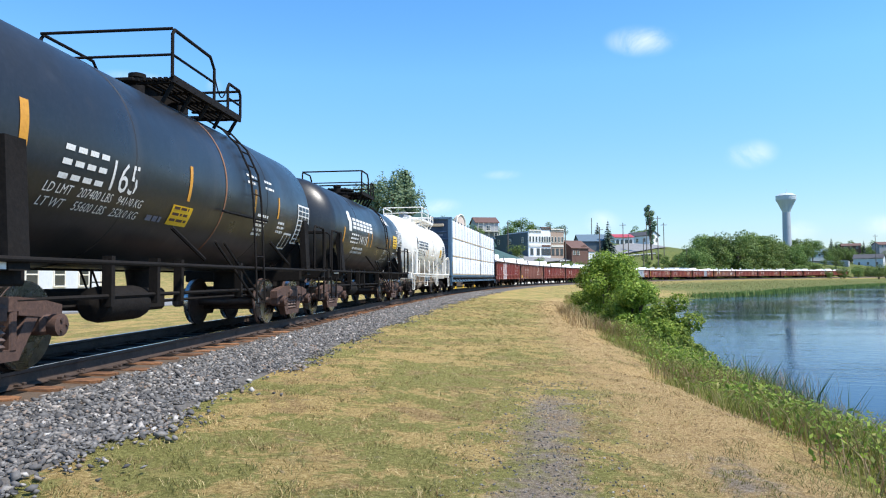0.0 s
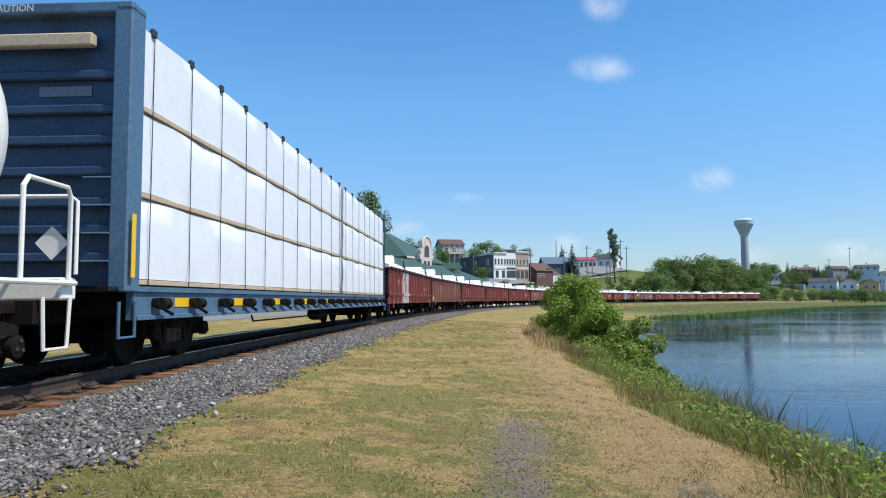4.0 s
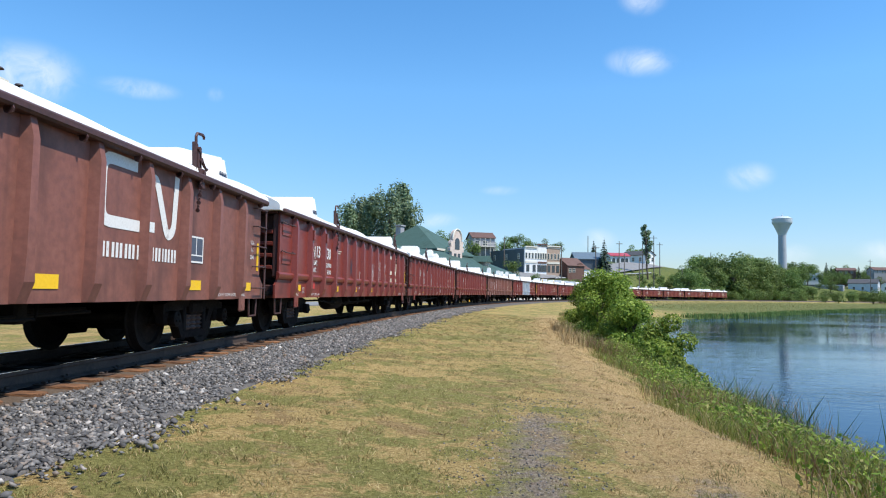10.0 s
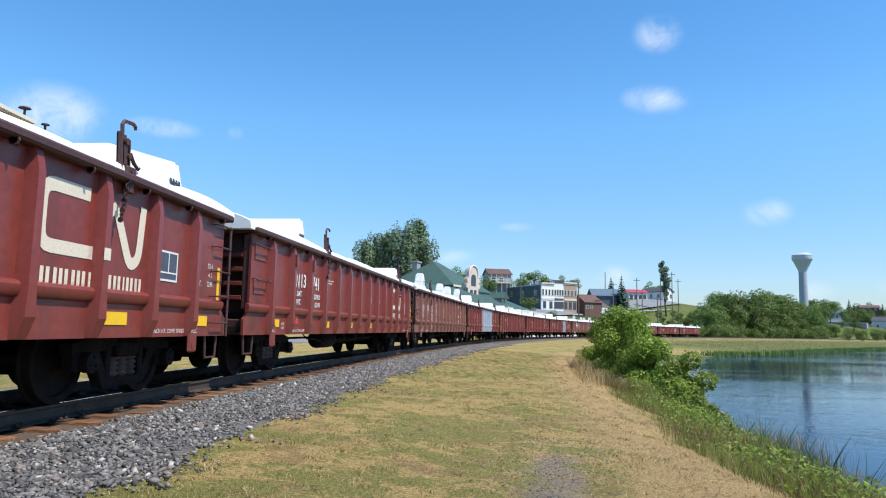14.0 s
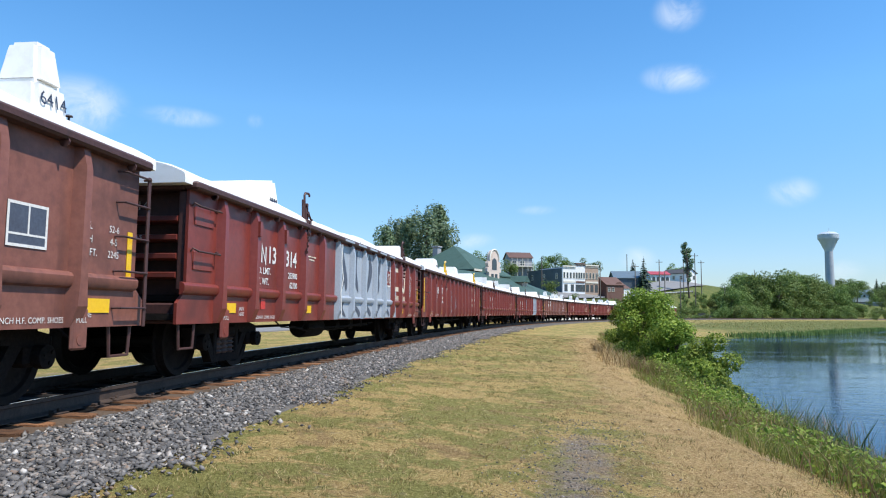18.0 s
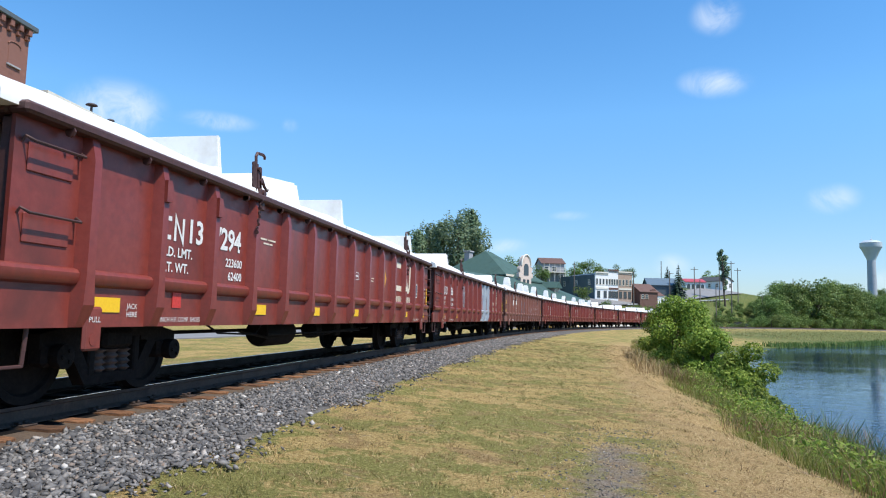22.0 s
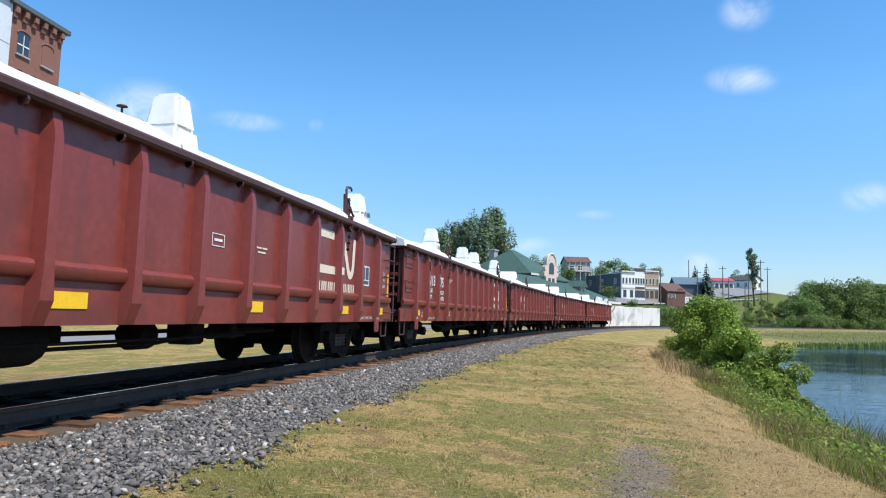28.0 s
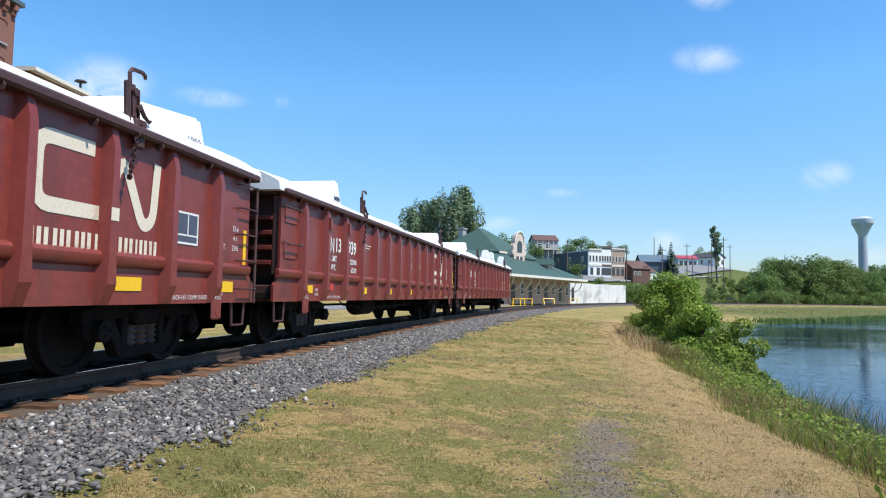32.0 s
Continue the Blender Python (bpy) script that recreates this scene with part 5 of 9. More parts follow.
def block_words(count, w, h, gap, t):
    """A large name as plain blocks of three bars each, not lettered."""
    out = [(k * (w + gap), k * (w + gap) + w, z, z + t) for k in range(count) for z in (0.0, (h - t) / 2, h - t)]
    wide = count * (w + gap) - gap
    return [(a - wide / 2, b - wide / 2, c - h / 2, d - h / 2) for a, b, c, d in out]


def small_lines(rows, w, h=0.045, gap=0.04, seed=1):
    rng = random.Random(seed)
    out = []
    for i in range(rows):
        x = 0.0
        end = w * rng.uniform(0.7, 1)
        while x < end:
            q = min(rng.uniform(0.06, 0.2), end - x)
            out.append((x, x + q, -i * (h + gap) - h, -i * (h + gap)))
            x += q + 0.035
    return out


def tank_wagon(label, paint, rail, r, zc, half, sill, trim, y0, y1, white=False):
    e = thing("tank_wagon", label, "wagon", group="train")
    head = 0.62
    prof = [(0.0, -half)] + [(r * math.sin(a), -half + head * (1 - math.cos(a))) for a in (0.15, 0.35, 0.6, 0.85, 1.1, 1.35)] + [(r, -half + head)]
    seams = [-half + head, -half * 0.45, half * 0.45 - 0.3, half - head]
    for q in seams[1:3]:
        prof += [(r, q - 0.03), (r + 0.008, q - 0.015), (r + 0.008, q + 0.015), (r, q + 0.03)]
    prof += [(r, half - head)] + [(r * math.sin(a), half - head * (1 - math.cos(a))) for a in (1.35, 1.1, 0.85, 0.6, 0.35, 0.15)] + [(0.0, half)]
    part("tank", Build().lathe(prof, 64, "y", (0, 0, zc)), paint, e, "welded cylindrical tank", 25)
    for w in (-1, 1):
        fm = paint if white else M_UNDER
        a, c = sorted((w * sill, w * (sill - 2.6)))
        part("stub_sill", Build().box(-0.3, 0.3, a, c, 0.72, 1.12, 0.02), fm, e)
        a, c = sorted((w * sill, w * (sill - 0.3)))
        part("end_sill", Build().box(-1.4, 1.4, a, c, 0.92, 1.16, 0.02), fm, e)
        a, c = sorted((w * (sill - 1.75), w * (sill - 1.35)))
        part("bolster_beam", Build().box(-1.3, 1.3, a, c, 0.86, 1.1, 0.02), fm, e)
        for sx in (-1, 1):
            yb = w * (sill - 1.5)
            cradle = Build().prism([(sx * 0.55, 1.05), (sx * 1.32, 1.05), (sx * 1.3, 1.25), (sx * (r * 0.86), zc - r * 0.45), (sx * r * 0.6, zc - r * 0.78)], yb - 0.05, yb + 0.05, "y")
            cradle.prism([(sx * 1.3, 1.0), (sx * 1.42, 1.0), (sx * (r + 0.03), zc - 0.2), (sx * (r - 0.1), zc - 0.2)], yb - 0.14, yb + 0.14, "y")
            part("tank_cradle", cradle, fm, e)
    rails = Build()
    for sx in (-1, 1):
        rails.tube([(sx * 1.44, -sill + 0.1, 1.1), (sx * 1.44, -sill + 1.4, 1.1), (sx * 1.44, sill - 1.4, 1.1), (sx * 1.44, sill - 0.1, 1.1)], 0.028, 8)
        for w in (-1, 1):
            rails.tube([(sx * 1.42, w * (sill - 0.2), 1.1), (sx * 1.42, w * (sill - 0.2), 2.02), (sx * 1.42, w * (sill - 0.26), 2.12), (sx * 1.42, w * (sill - 0.95), 2.12), (sx * 1.42, w * (sill - 1.03), 2.02), (sx * 1.42, w * (sill - 1.03), 1.1)], 0.026, 8)
    for w in (-1, 1):
        rails.tube([(-1.42, w * (sill - 0.06), 1.2), (-1.42, w * (sill - 0.06), 2.0), (-1.34, w * (sill - 0.06), 2.06), (1.34, w * (sill - 0.06), 2.06), (1.42, w * (sill - 0.06), 2.0), (1.42, w * (sill - 0.06), 1.2)], 0.022, 8)
    part("handrail", rails, rail, e)
    # ladder on the near and the far side
    top = zc + r
    for sx in (-1, 1):
        lad = Build()
        arc = [(sx * 1.5, 0.5), (sx * 1.48, 1.2), (sx * (r + 0.1), zc - 0.1)] + [(sx * (r + 0.09) * math.cos(radians(a)), zc + (r + 0.09) * math.sin(radians(a))) for a in (15, 35, 52, 66)]
        for dy in (-0.2, 0.2):
            lad.tube([(x, trim + dy, z) for x, z in arc], 0.018, 6)
        for k in range(12):
            q = k / 11 * (len(arc) - 1)
            a, c = arc[int(q)], arc[min(int(q) + 1, len(arc) - 1)]
            u = q - int(q)
            x, z = a[0] + (c[0] - a[0]) * u, a[1] + (c[1] - a[1]) * u
            lad.tube([(x, trim - 0.2, z), (x, trim + 0.2, z)], 0.013, 6)
        part("ladder", lad, rail, e)
        br = Build()
        for q in (-0.55, -0.2):
            br.tube([(sx * 1.47, trim + q + 0.35, 0.55), (sx * 1.2, trim + q - 0.7, 1.5)], 0.02, 6)
        br.tube([(sx * 1.4, trim - 2.1, 1.2), (sx * 1.22, trim - 2.75, 1.62)], 0.028, 6)
        br.tube([(sx * 1.4, trim + 1.9, 1.2), (sx * 1.22, trim + 1.3, 1.62)], 0.028, 6)
        part("brace", br, rail, e)
        rl = Build().tube([(sx * (r + 0.02), trim - 1.3, zc - 0.42), (sx * (r + 0.02), trim + 0.75, zc - 0.42)], 0.02, 6)
        part("rest_bar", rl, rail, e)
    # platform, dome fittings and railing
    mid, span_y = (y0 + y1) / 2, y1 - y0
    for sx in (-1, 1):
        plat = Build()
        a, c = sorted((sx * 0.42, sx * 1.02))
        for k in range(7):
            q = a + (c - a) * (k + 0.5) / 7
            plat.box(q - 0.025, q + 0.025, y0, y1, top + 0.06, top + 0.1)
        plat.box(sx * 1.0 - 0.02, sx * 1.0 + 0.02, y0, y1, top + 0.02, top + 0.13)
        for k in range(5):
            y = y0 + 0.1 + (span_y - 0.2) * k / 4
            plat.box(a, c, y - 0.03, y + 0.03, top + 0.03, top + 0.06)
            plat.tube([(sx * 0.97, y, top + 0.04), (sx * 0.8, y, top - 0.24)], 0.03, 6)
        part("platform", plat, paint if white else M_UNDER, e, "grated top platform")
    for y in (y0 + 0.1, y1 - 0.1):
        part("end_platform", Build().box(-0.42, 0.42, y - 0.12, y + 0.12, top + 0.06, top + 0.11, 0.01), paint if white else M_UNDER, e)
    dome = Build().lathe([(0.42, top - 0.2), (0.42, top + 0.24), (0.5, top + 0.24), (0.5, top + 0.28), (0.45, top + 0.31), (0.0, top + 0.36)], 24, "z", (0, mid, 0))
    for k in range(8):
        a = k * 0.785
        dome.lathe([(0.0, 0), (0.03, 0), (0.03, 0.1), (0, 0.1)], 6, "z", (0.39 * math.cos(a), mid + 0.39 * math.sin(a), top + 0.24))
    part("hatch", dome, paint if white else M_UNDER, e, "bolted round hatch")
    part("valve", Build().lathe([(0.11, top - 0.2), (0.11, top + 0.3), (0.13, top + 0.3), (0.13, top + 0.36), (0, top + 0.4)], 14, "z", (0.1, mid - 0.62, 0)), paint if white else M_UNDER, e)
    part("valve_box", Build().box(-0.2, 0.25, mid + 0.55, mid + 0.85, top - 0.05, top + 0.3, 0.03), paint if white else M_UNDER, e)
    h = top + (0.7 if white else 0.8)
    ya, yb = y0 + span_y * 0.56, y0 + span_y * 0.78
    for sx in (-1, 1):
        x = sx * 1.0
        guard = Build()
        guard.tube([(x, y0, top + 0.1), (x, y0, h - 0.08), (x, y0 + 0.06, h), (x, ya - 0.16, h), (x, ya, h - 0.16), (x, ya, top + 0.1)], 0.026, 8)
        guard.tube([(x, y0, top + 0.42), (x, ya, top + 0.42)], 0.02, 6)
        guard.tube([(x, yb, top + 0.1), (x, yb, h - 0.3), (x, yb + 0.06, h - 0.22), (x, y1 - 0.06, h - 0.22), (x, y1, h - 0.3), (x, y1, top + 0.1)], 0.026, 8)
        guard.tube([(x, yb, top + 0.32), (x, y1, top + 0.32)], 0.02, 6)
        part("railing", guard, rail, e, "tubular safety railing")
    for y in (y0, y1):
        z = h if y < mid else h - 0.22
        cross = Build().tube([(-1.0, y, z), (1.0, y, z)], 0.024, 8).tube([(-1.0, y, top + 0.42), (1.0, y, top + 0.42)], 0.02, 6)
        part("cross_rail", cross, rail, e)
    ch = Build()
    ch.tube([(1.0, ya + (yb - ya) * k / 8, h - 0.25 - 0.3 * math.sin(math.pi * k / 8)) for k in range(9)], 0.012, 5)
    part("chain", ch, rail, e)
    low = Build().lathe([(0.0, zc - r - 0.28), (0.16, zc - r - 0.28), (0.2, zc - r), (0.2, zc - r + 0.2)], 14)
    low.box(-0.6, 0.9, -1.5, -0.9, 0.5, 0.8, 0.04)
    low.lathe([(0, -0.55), (0.2, -0.5), (0.22, -0.4), (0.22, 0.4), (0.2, 0.5), (0, 0.55)], 16, "y", (0.85, -2.1, 0.62))
    low.tube([(1.05, -4.2, 0.72), (1.05, 2.2, 0.72)], 0.03, 6)
    low.tube([(0.6, -3.0, 0.6), (0.6, 3.0, 0.6)], 0.025, 6)
    for y in (-2.6, -1.5, -0.8, 1.5):
        low.box(0.98, 1.1, y - 0.04, y + 0.04, 0.6, 1.2)
    part("valve_gear", low, M_BEIGE if white else M_UNDER, e)
    if white:
        for sx in (-1, 1):
            for y in (-4.4, -3.0, -1.6, -0.2, 3.2):
                b = Build().tube([(sx * 1.44, y, 1.1), (sx * 1.44, y + 0.02, 1.72), (sx * 1.4, y + 0.03, 1.76)], 0.026, 6).tube([(sx * 1.44, y + 0.1, 1.25), (sx * 1.3, y + 0.55, 1.12)], 0.02, 6)
                part("rail_post", b, rail, e)
            part("lower_rail", Build().tube([(sx * 1.43, -4.6, 1.0), (sx * 1.43, 1.0, 1.0), (sx * 1.4, 1.2, 0.7)], 0.022, 6).tube([(sx * 1.3, -2.2, 1.0), (sx * 1.32, -2.2, 0.55), (sx * 1.32, -1.4, 0.55), (sx * 1.3, -1.3, 1.0)], 0.022, 6), rail, e)
    st = Build()
    for w in (-1, 1):
        st.tube([(1.42, w * (sill - 0.16), 0.95), (1.42, w * (sill - 0.2), 0.42), (1.42, w * (sill - 0.62), 0.42), (1.42, w * (sill - 0.66), 0.95)], 0.022, 6)
        coupler(e, w * (sill - 0.05), w)
        bogie(e, w * (sill - 1.55), M_TRUCK if not white else M_TRUCKD, True)
    part("step", st, rail, e)
    return e


def band(e, r, zc, y, a0, a1, wide, mat, name="stripe"):
    me = flat_rects([(-wide / 2, wide / 2, r * radians(a0), r * radians(a1))], mat)
    bend_mesh(me, r + 0.005)
    o = part(name, me, None, e)
    o.location = (0, y, zc)


def placard(e, y, z, x, words, w):
    b = Build().add([(-0.19, 0, 0), (0, 0, -0.19), (0.19, 0, 0), (0, 0, 0.19)], [(0, 1, 2, 3)])
    o = part("placard", b, M_MARK, e, "white diamond placard")
    o.location = (x, y, z)
    t = part("placard_number", text_mesh(words, 0.11, M_MARKD), None, o)
    t.matrix_basis = pose(0, -0.005 * w, 0, 90, 0, 0)


def table_cells(cols, rows, w, h):
    return [((c - cols / 2) * w + 0.02, (c - cols / 2 + 1) * w - 0.02, (k - rows / 2) * h + 0.014, (k - rows / 2 + 1) * h - 0.014) for c in range(cols) for k in range(rows)]


def make_tanks():
    out = {}
    # black tank wagon at the front
    r, zc = 1.33, 2.40
    a = tank_wagon("weathered black tank wagon with white stencilled lettering", M_BLACK, M_UNDER, r, zc, 5.55, 6.15, 1.35, -0.96, 1.65)
    round_mark(block_words(4, 0.15, 0.36, 0.06, 0.06), a, r, zc, -3.5, 2.12, M_MARK, name="initial_mark", lean=0.12)
    round_mark("165", a, r, zc, -2.70, 2.10, M_MARK, 0.5, lean=0.05, wide=0.56, tall=0.36)
    round_mark("LD LMT   207400 LBS   94100 KG", a, r, zc, -3.11, 1.85, M_MARK, 0.17, lean=0.2, wide=1.86, tall=0.11)
    round_mark("LT WT    55600 LBS   25200 KG", a, r, zc, -3.11, 1.71, M_MARK, 0.17, lean=0.2, wide=1.86, tall=0.11)
    round_mark(small_lines(1, 0.5, 0.08, 0.05, 3), a, r, zc, -1.95, 1.75, M_TAGB, name="small_lettering")
    for y, z, tall, wide in ((-4.5, 2.14, 0.9, 0.12), (-1.03, 2.26, 0.5, 0.085), (1.57, 2.3, 0.42, 0.08), (2.86, 2.3, 0.42, 0.08)):
        round_mark([(-wide / 2, wide / 2, -tall / 2, tall / 2)], a, r, zc, y, z, M_AMB, name="stripe")
    round_mark([(-0.3, 0.3, -0.15, 0.15)], a, r, zc, -1.10, 1.80, M_YEL, name="yellow_notice", label="yellow warning notice")
    round_mark(small_lines(3, 0.5, 0.04, 0.05, 5), a, r, zc, -1.35, 1.92, M_RIM, name="small_lettering", lift=0.01)
    round_mark(small_lines(5, 0.62, 0.05, 0.04, 6), a, r, zc, 1.75, 2.1, M_MARK, name="small_lettering")
    round_mark(small_lines(3, 0.5, 0.05, 0.04, 7), a, r, zc, 2.95, 2.05, M_MARK, name="small_lettering")
    for k in range(4):
        round_mark(small_lines(1, 0.55, 0.045, 0.04, 30 + k), a, r, zc, 1.2 + (k % 2) * 0.9, 2.75 - 0.12 * (k // 2), M_MARK, name="small_lettering")
    round_mark([(-0.42, 0.42, -0.44, 0.44)], a, r, zc, 4.57, 2.08, M_MARK, name="inspection_table", label="white-lined inspection table")
    round_mark(table_cells(3, 8, 0.26, 0.104), a, r, zc, 4.57, 2.08, M_BLACK, name="table_cells", lift=0.01)
    round_mark([(-0.24, 0.24, -0.19, 0.19)], a, r, zc, 3.75, 1.7, M_MARK, name="data_plate")
    round_mark([(-0.2, -0.02, -0.15, 0.15), (0.02, 0.2, -0.15, 0.15)], a, r, zc, 3.75, 1.7, M_BLACK, name="plate_field", lift=0.01)
    band(a, r, zc, 0.23, -52, 60, 0.05, M_RUSTST, "rust_streak")
    bars(a, 1.402, -5.7, 1.1, [[(0, 0.12), (0.16, 0.4), (0.45, 0.9)]], M_MARK, 0.09)
    out["tank_a"] = a
    # second black tank wagon, a little slimmer
    r, zc = 1.28, 2.37
    b = tank_wagon("glossy black tank wagon with white company lettering", M_BLACK, M_UNDER, r, zc, 5.55, 6.15, 1.62, -0.75, 1.05)
    round_mark([(-0.13, 0.1, -0.3, 0.28), (-0.22, -0.13, 0.0, 0.24), (0.1, 0.19, -0.3, 0.1)], b, r, zc, -3.43, 2.59, M_MARK, name="company_mark")
    round_mark(block_words(6, 0.37, 0.32, 0.08, 0.085), b, r, zc, -1.75, 2.54, M_MARK, name="company_name", wide=2.65)
    round_mark(block_words(4, 0.18, 0.28, 0.06, 0.05), b, r, zc, -2.78, 2.10, M_MARK, name="initial_mark", lean=0.1)
    round_mark("14115", b, r, zc, -1.62, 2.10, M_MARK, 0.38, lean=0.1, wide=1.0, tall=0.28)
    round_mark(small_lines(2, 1.7, 0.07, 0.06, 8), b, r, zc, -2.76, 1.86, M_MARK, name="small_lettering")
    for y, z, tall, wide in ((-4.05, 1.98, 0.78, 0.11), (-0.97, 2.18, 0.5, 0.08), (-0.45, 2.18, 0.5, 0.08), (2.15, 2.22, 0.46, 0.08), (2.74, 2.2, 0.46, 0.08), (5.1, 1.9, 0.6, 0.09)):
        round_mark([(-wide / 2, wide / 2, -tall / 2, tall / 2)], b, r, zc, y, z, M_AMB, name="stripe")
    round_mark([(-0.38, 0.38, -0.24, 0.24)], b, r, zc, 3.75, 2.31, M_YEL, name="yellow_notice", label="yellow warning notice")
    round_mark(small_lines(4, 0.6, 0.04, 0.06, 9), b, r, zc, 3.45, 2.44, M_RIM, name="small_lettering", lift=0.01)
    round_mark([(-0.5, 0.5, -0.42, 0.42)], b, r, zc, 4.79, 2.40, M_MARK, name="inspection_table", label="white-lined inspection table")
    round_mark(table_cells(3, 8, 0.32, 0.1), b, r, zc, 4.79, 2.40, M_BLACK, name="table_cells", lift=0.01)
    round_mark(small_lines(24, 0.9, 0.03, 0.07, 44)[:24], b, r, zc, 4.36, 2.75, M_MARK, name="small_lettering", lift=0.014)
    for k, (left, right) in enumerate((("INTERIOR", "COATING"), ("LC7SH", "C-007"), ("PRKO", "01-2010"), ("EXTERIOR", "COATING"), ("THERMALBOND", "P-872"))):
        round_mark(left, b, r, zc, 2.05 - 0.03 * k, 1.93 - 0.1 * k, M_MARK, 0.11, lean=0.15)
        round_mark(right, b, r, zc, 2.78 - 0.03 * k, 1.93 - 0.1 * k, M_MARK, 0.11, lean=0.15)
    round_mark([(-0.24, 0.24, -0.2, 0.2)], b, r, zc, 3.83, 1.73, M_MARK, name="data_plate")
    round_mark([(-0.2, -0.02, -0.16, 0.16), (0.02, 0.2, -0.16, 0.16)], b, r, zc, 3.83, 1.73, M_BLACK, name="plate_field", lift=0.01)
    for k in range(6):
        round_mark([(-0.3 - 0.03 * k, 0.25 + 0.02 * k, -0.022, 0.022)], b, r, zc, 2.3 + 0.06 * k, 3.16 - 0.05 * k, M_MARK, name="seal_mark")
    placard(b, -6.17, 1.55, 0.2, "1830", 1)
    for k, (words, z) in enumerate((("CAPY 13649 US GAL", 2.62), ("51667 LITERS", 2.5), ("SPRINGS D-5", 2.36), ("36\" WHEELS", 2.24))):
        o = part("end_lettering", text_mesh(words, 0.12, M_MARK), None, b)
        o.matrix_basis = pose(0.15 if k < 2 else -0.05, -5.555, z, 87, 0, 0)
    part("end_mark", Build().box(-0.4, -0.12, -5.56, -5.545, 2.8, 2.92).box(0.0, 0.38, -5.56, -5.545, 2.8, 2.92), M_MARK, b)
    bars(b, 1.402, -5.7, 1.1, [[(0, 0.2), (0.25, 0.5)]], M_MARK, 0.06)
    out["tank_b"] = b
    # white tank wagon
    rw, zw = 1.355, 2.485
    c = tank_wagon("white tank wagon with rust streaks and navy lettering", M_WHITE, M_WHITE, rw, zw, 5.5, 6.15, 0.73, -1.06, 2.53, True)
    round_mark([(-0.2, -0.13, -0.3, 0.3), (-0.13, 0.2, -0.3, -0.24), (0.14, 0.2, -0.24, 0.1), (-0.1, 0.05, -0.05, 0.25)], c, rw, zw, -4.2, 2.55, M_MARKD, name="company_mark")
    round_mark(block_words(6, 0.37, 0.36, 0.08, 0.085), c, rw, zw, -2.56, 2.50, M_MARKD, name="company_name", wide=2.56)
    round_mark(block_words(4, 0.18, 0.26, 0.06, 0.045), c, rw, zw, -3.45, 2.11, M_MARKD, name="initial_mark")
    round_mark("17566", c, rw, zw, -2.38, 2.11, M_MARKD, 0.42, wide=0.98, tall=0.26)
    round_mark("LD LMT  202400 LB  91800 KG", c, rw, zw, -2.9, 1.83, M_MARKD, 0.14, wide=1.6, tall=0.09)
    round_mark("LT WT   60600 LB  27500 KG", c, rw, zw, -2.9, 1.70, M_MARKD, 0.14, wide=1.6, tall=0.09)
    for y in (-1.59, -1.11, 1.69, 2.16):
        round_mark([(-0.04, 0.04, -0.22, 0.22)], c, rw, zw, y, 2.12, M_AMB, name="stripe")
    round_mark([(-0.3, 0.3, -0.22, 0.22)], c, rw, zw, 3.15, 2.26, M_YEL, name="yellow_notice", label="yellow warning notice")
    round_mark(small_lines(4, 0.45, 0.04, 0.06, 12), c, rw, zw, 2.95, 2.4, M_RIM, name="small_lettering", lift=0.01)
    round_mark(table_cells(3, 8, 0.28, 0.1), c, rw, zw, 4.22, 2.32, M_MARKD, name="inspection_table")
    round_mark(small_lines(5, 0.5, 0.045, 0.045, 13), c, rw, zw, 1.5, 1.85, M_TAGB, name="small_lettering")
    round_mark(small_lines(5, 0.35, 0.045, 0.045, 14), c, rw, zw, 2.1, 1.85, M_TAGB, name="small_lettering")
    round_mark([(-0.2, 0.2, -0.18, 0.18)], c, rw, zw, 3.27, 1.65, M_MARKD, name="data_plate")
    band(c, rw, zw, 0.35, -20, 50, 0.06, M_RUSTST, "rust_streak")
    placard(c, 6.17, 1.55, 1.1, "1830", -1)
    placard(c, -6.17, 1.5, -0.3, "1830", 1)
    out["tank_c"] = c
    return out


FLAT_L = 23.9


